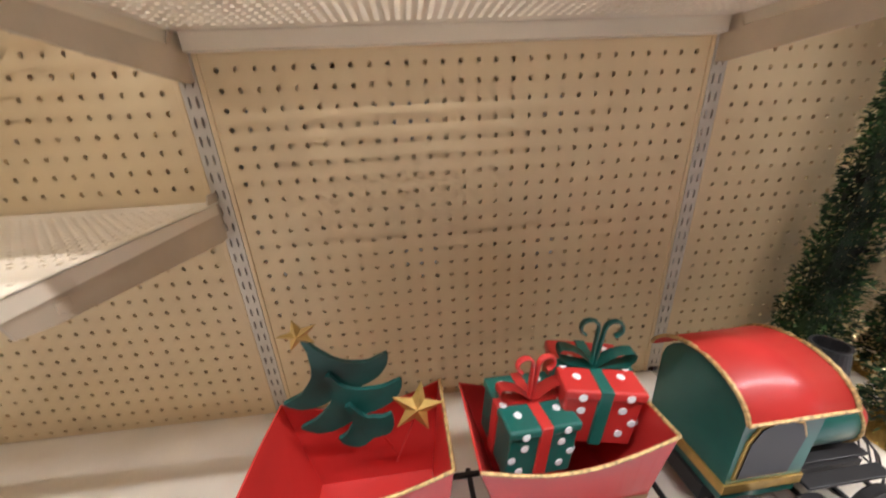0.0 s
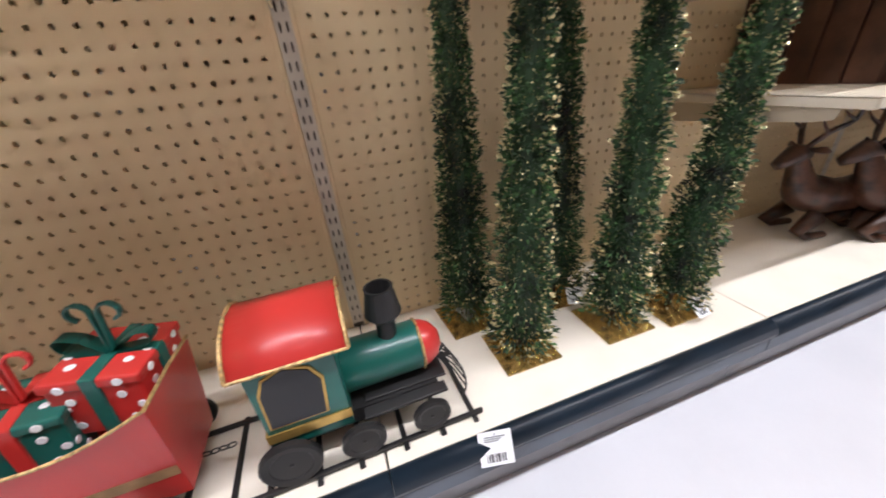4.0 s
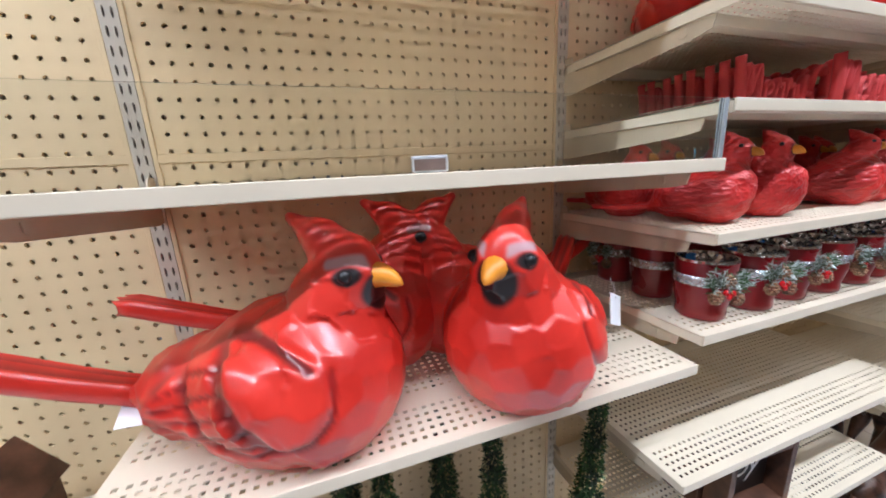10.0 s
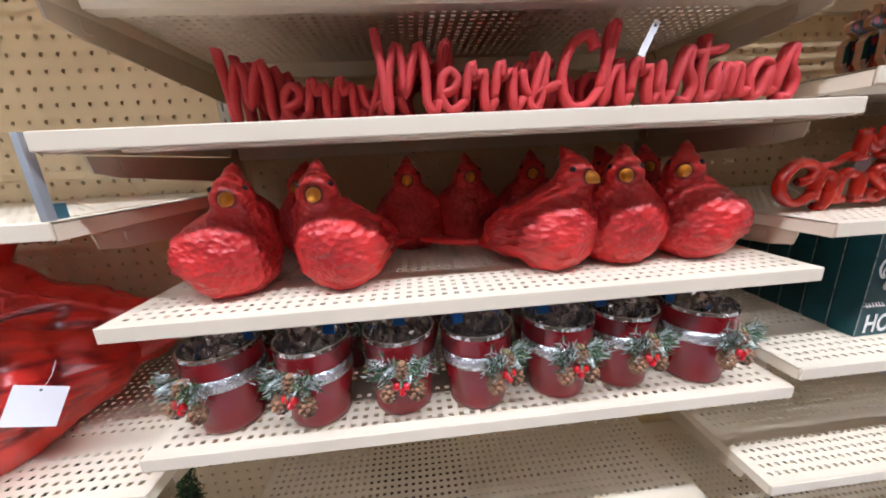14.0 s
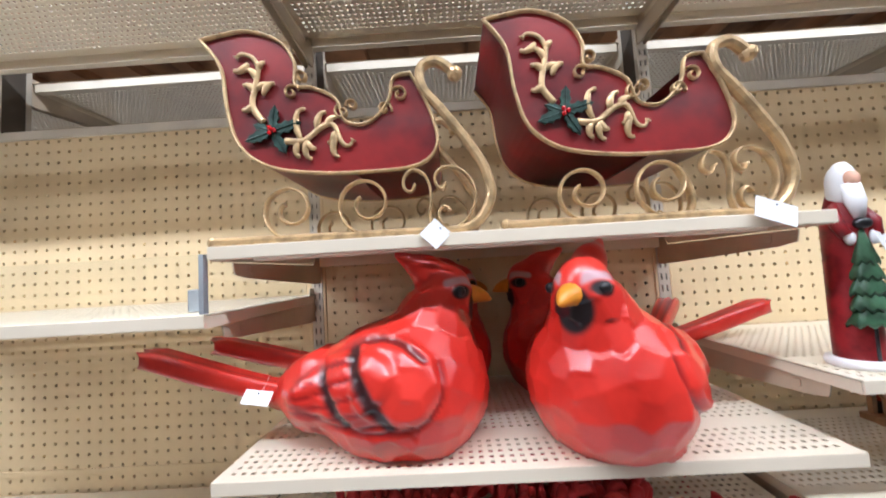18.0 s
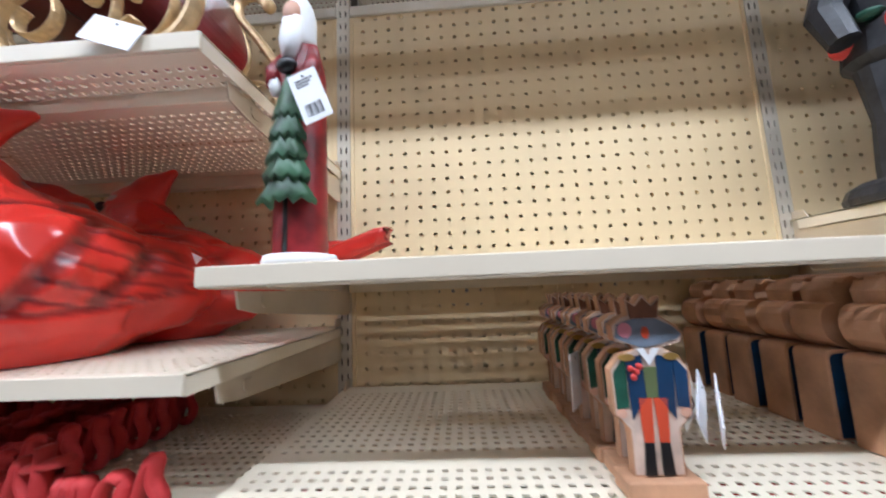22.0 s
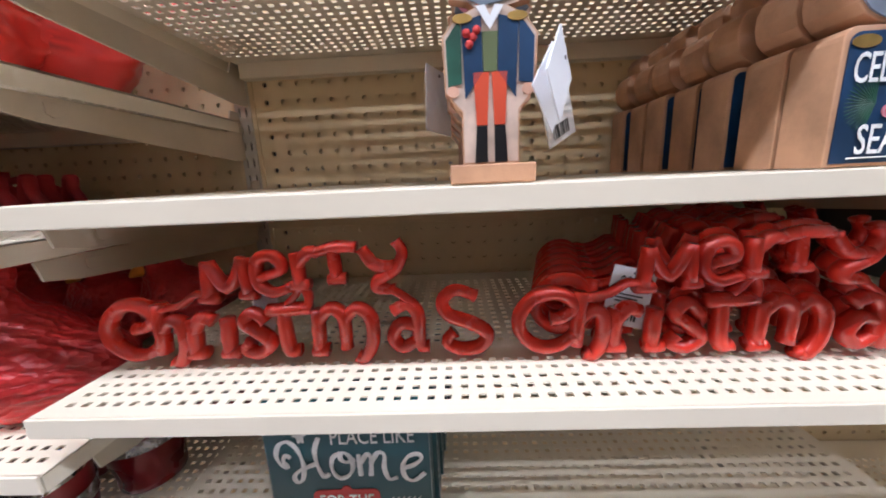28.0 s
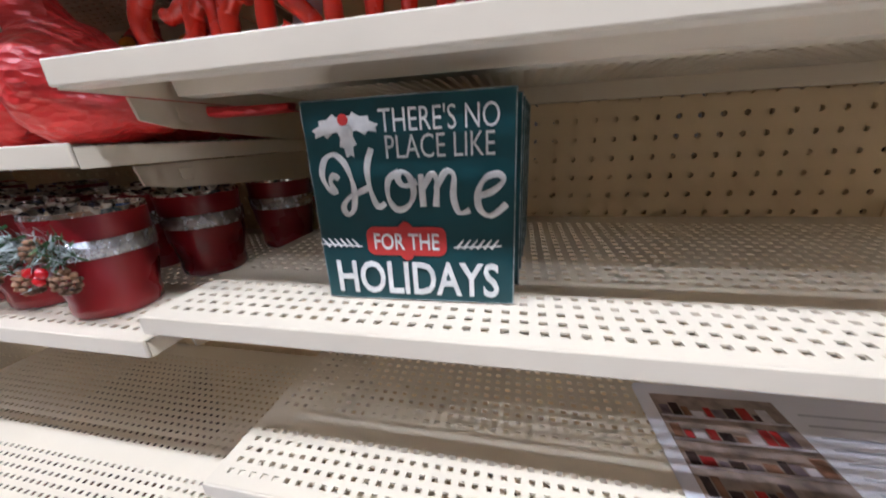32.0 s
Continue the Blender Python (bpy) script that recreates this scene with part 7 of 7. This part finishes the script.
for k, (zb, zt, r) in enumerate(((0.082, 0.138, 0.040), (0.108, 0.162, 0.036), (0.134, 0.188, 0.032), (0.160, 0.214, 0.028), (0.186, 0.246, 0.022))):
    ringn = 22
    rings = []
    for u, drop, wave in ((0.35, 0.0, 0.05), (0.75, 0.0, 0.10), (1.0, 0.0, 0.16), (0.90, -0.006, 0.22), (0.55, 0.002, 0.0)):
        ring = []
        for i in range(ringn):
            a = 2 * math.pi * i / ringn
            e = wave * math.sin(5.5 * a + 1.7 * k) * (1 if i % 2 else 0.4)
            h = zt + (zb - zt) * min(1.0, u if drop == 0 else 1.0) + drop - (0.007 * (i % 2) if u > 0.7 else 0)
            ring.append(bm.verts.new((r * u * (1 + e) * math.cos(a), -0.036 + 0.55 * r * u * (1 + e) * math.sin(a), h)))
        rings.append(ring)
    t_ = bm.verts.new((0, -0.034, zt))
    for i in range(ringn):
        bm.faces.new((rings[0][i], rings[0][(i + 1) % ringn], t_))
        for a_, b_ in zip(rings, rings[1:]):
            bm.faces.new((a_[i], b_[i], b_[(i + 1) % ringn], a_[(i + 1) % ringn]))
mark(bm, n, 2)
n = len(bm.faces)
tube([(0, -0.037, 0.014), (0, -0.037, 0.09)], 0.004, bm, n=7)
ball((0, -0.04, 0.246), 0.013, bm, 10, 7, s=(1.3, 0.8, 0.8))
mark(bm, n, 4)
for v in bm.verts:
    q = 0.82 if v.co.z < 0.02 else (0.66 if v.co.z > 0.27 else 0.80)
    v.co.x *= q
    v.co.y *= q
    v.co.z *= 0.975
santa_mesh = mesh_of(bm, [mat("burgundy_robe_paint", (0.26, 0.014, 0.018), 0.4, var=0.3, scale=30), WHITEP, mat("carved_tree_green", (0.045, 0.12, 0.06), 0.45, var=0.4, scale=30), SKIN, BLACK], smooth=True)
put("santa_figurine", santa_mesh, pose(3.080, -0.385, Z["D_top"] + 0.001, 0, 0, -8), "slim santa figurine in burgundy robe holding a green tree", "figurine")
price_tag(pose(3.098, -0.428, Z["D_top"] + 0.222, -4, -22, 0), "white card price tag hanging on a figurine", 0.034, 0.066)

# ---- fifth bay: black nutcracker statues, boxes and stacked trays ----
bm = bmesh.new()
lathe([(0, 0), (0.105, 0), (0.108, 0.012), (0.10, 0.03), (0.085, 0.04), (0, 0.04)], 24, bm)
for s in (-1, 1):
    tube([(s * 0.038, -0.01, 0.04), (s * 0.038, 0.0, 0.07), (s * 0.036, 0.0, 0.15), (s * 0.04, 0, 0.25)], [0.038, 0.030, 0.026, 0.034], bm, n=12)
    tube([(s * 0.085, 0, 0.42), (s * 0.115, -0.01, 0.36), (s * 0.11, -0.03, 0.29)], [0.032, 0.028, 0.022], bm, n=10)
lathe([(0.05, 0.24), (0.078, 0.27), (0.072, 0.33), (0.085, 0.41), (0.07, 0.45), (0.03, 0.46)], 20, bm)
lathe([(0.03, 0.455), (0.055, 0.475), (0.058, 0.52), (0.052, 0.545), (0.062, 0.548), (0.066, 0.62), (0.0, 0.63)], 20, bm)
for k in range(14):
    a = k * 0.449
    tube([(0.060 * math.cos(a), 0.060 * math.sin(a), 0.40), (0.098 * math.cos(a), 0.098 * math.sin(a), 0.425)], [0.016, 0.003], bm, n=5)
mark(bm, 0, 0)
n = len(bm.faces)
for a in (4.1, 4.7, 5.3, 2.9):
    ball((0.07 * math.cos(a), 0.07 * math.sin(a), 0.31), 0.026, bm, 10, 7)
mark(bm, n, 1)
n = len(bm.faces)
for a in (4.4, 5.0, 3.6):
    ball((0.075 * math.cos(a), 0.075 * math.sin(a), 0.335), 0.016, bm, 8, 6, s=(1.4, 1, 0.6))
mark(bm, n, 2)
n = len(bm.faces)
ball((0, -0.045, 0.495), 0.03, bm, 10, 8, s=(0.9, 0.5, 1.1))
lathe([(0.0, 0.36), (0.02, 0.36), (0.02, 0.38), (0, 0.38)], 8, bm, at=(0.05, -0.07, 0.02))
mark(bm, n, 3)
nut_mesh = mesh_of(bm, [mat("charcoal_resin", (0.022, 0.023, 0.028), 0.42, var=0.35, scale=25, bump=0.3), BADGE, GREENP, mat("pewter_paint", (0.30, 0.31, 0.34), 0.4)], smooth=False)
for x, y, a in ((4.095, -0.17, -10), (4.36, -0.16, 8), (4.62, -0.2, 0)):
    put("nutcracker_statue", nut_mesh, pose(x, y, Z["E_top"] + 0.001, 0, 0, a), "tall black nutcracker statue with red flowers", "statue", "nutcracker statues")
for k, (x, a) in enumerate(((4.175, 24), (4.285, -18), (4.46, 10))):
    g = thing("red_gift_bag", "red quilted hanging ornament pack with a white card", "ornament pack", pose(x, -0.33, Z["E_top"] + 0.03, -10, a, 0) @ Matrix.Diagonal((1.3, 1.0, 1.3, 1)), "red packs")
    part("pack", prism([(-0.055, 0.0), (0.055, 0.0), (0.06, 0.12), (0.0, 0.16), (-0.06, 0.12)], -0.012, 0.012, 0.004), TRAINR, g)
    part("card", box(-0.018, 0.018, -0.0155, -0.0125, 0.055, 0.10), TAG, g, "white card")
    part("print", box(-0.010, 0.010, -0.0168, -0.0158, 0.066, 0.088), INK, g)

TRAYW = mat("pale_tray_lining", (0.70, 0.68, 0.70), 0.4, var=0.08)


def tray(x, y, z, a, w=0.84, d=0.40, h=0.055):
    t = thing("black_tray", "black rimmed shallow tray with pale lining", "tray", pose(x, y, z, 0, 0, a), "stacked trays")
    part("floor_panel", box(-w / 2, w / 2, -d / 2, d / 2, 0, 0.006, 0.001), TRAYW, t, "pale lined floor")
    for bx in ((-w / 2 - 0.008, -w / 2, -d / 2, d / 2), (w / 2, w / 2 + 0.008, -d / 2, d / 2)):
        part("side_wall", box(*bx, 0, h, 0.002), BLACK, t)
    for by in ((-d / 2 - 0.008, -d / 2 - 0.0005), (d / 2 + 0.0005, d / 2 + 0.008)):
        part("end_wall", box(-w / 2 - 0.008, w / 2 + 0.008, *by, 0, h, 0.002), BLACK, t)
    return t


tray(4.54, -0.215, Z["E_tray"] + 0.001, 0)
t2 = tray(4.58, -0.235, Z["E_tray"] + 0.058, -4)
part("seal", lathe([(0, 0), (0.03, 0), (0.03, 0.0008), (0, 0.0008)], 24, sx=1.0, sy=0.6), GOLDP, t2, "round gold seal", m=pose(-0.05, 0.12, 0.0065))
for k, (x, y, z, a, sx) in enumerate(((4.40, -0.33, 0.072, -4, 0.30), (4.62, -0.30, 0.112, 6, 0.28))):
    b = thing("white_carton", "flat white carton lying in a tray", "carton", pose(x, y, Z["E_tray"] + z, 0, 0, a), "white cartons")
    part("carton", box(-sx, sx, -0.11, 0.11, 0, 0.036, 0.003), WHITEP, b)
    part("flap", box(-sx + 0.004, sx - 0.004, -0.1115, -0.1105, 0.004, 0.028), TAG, b)
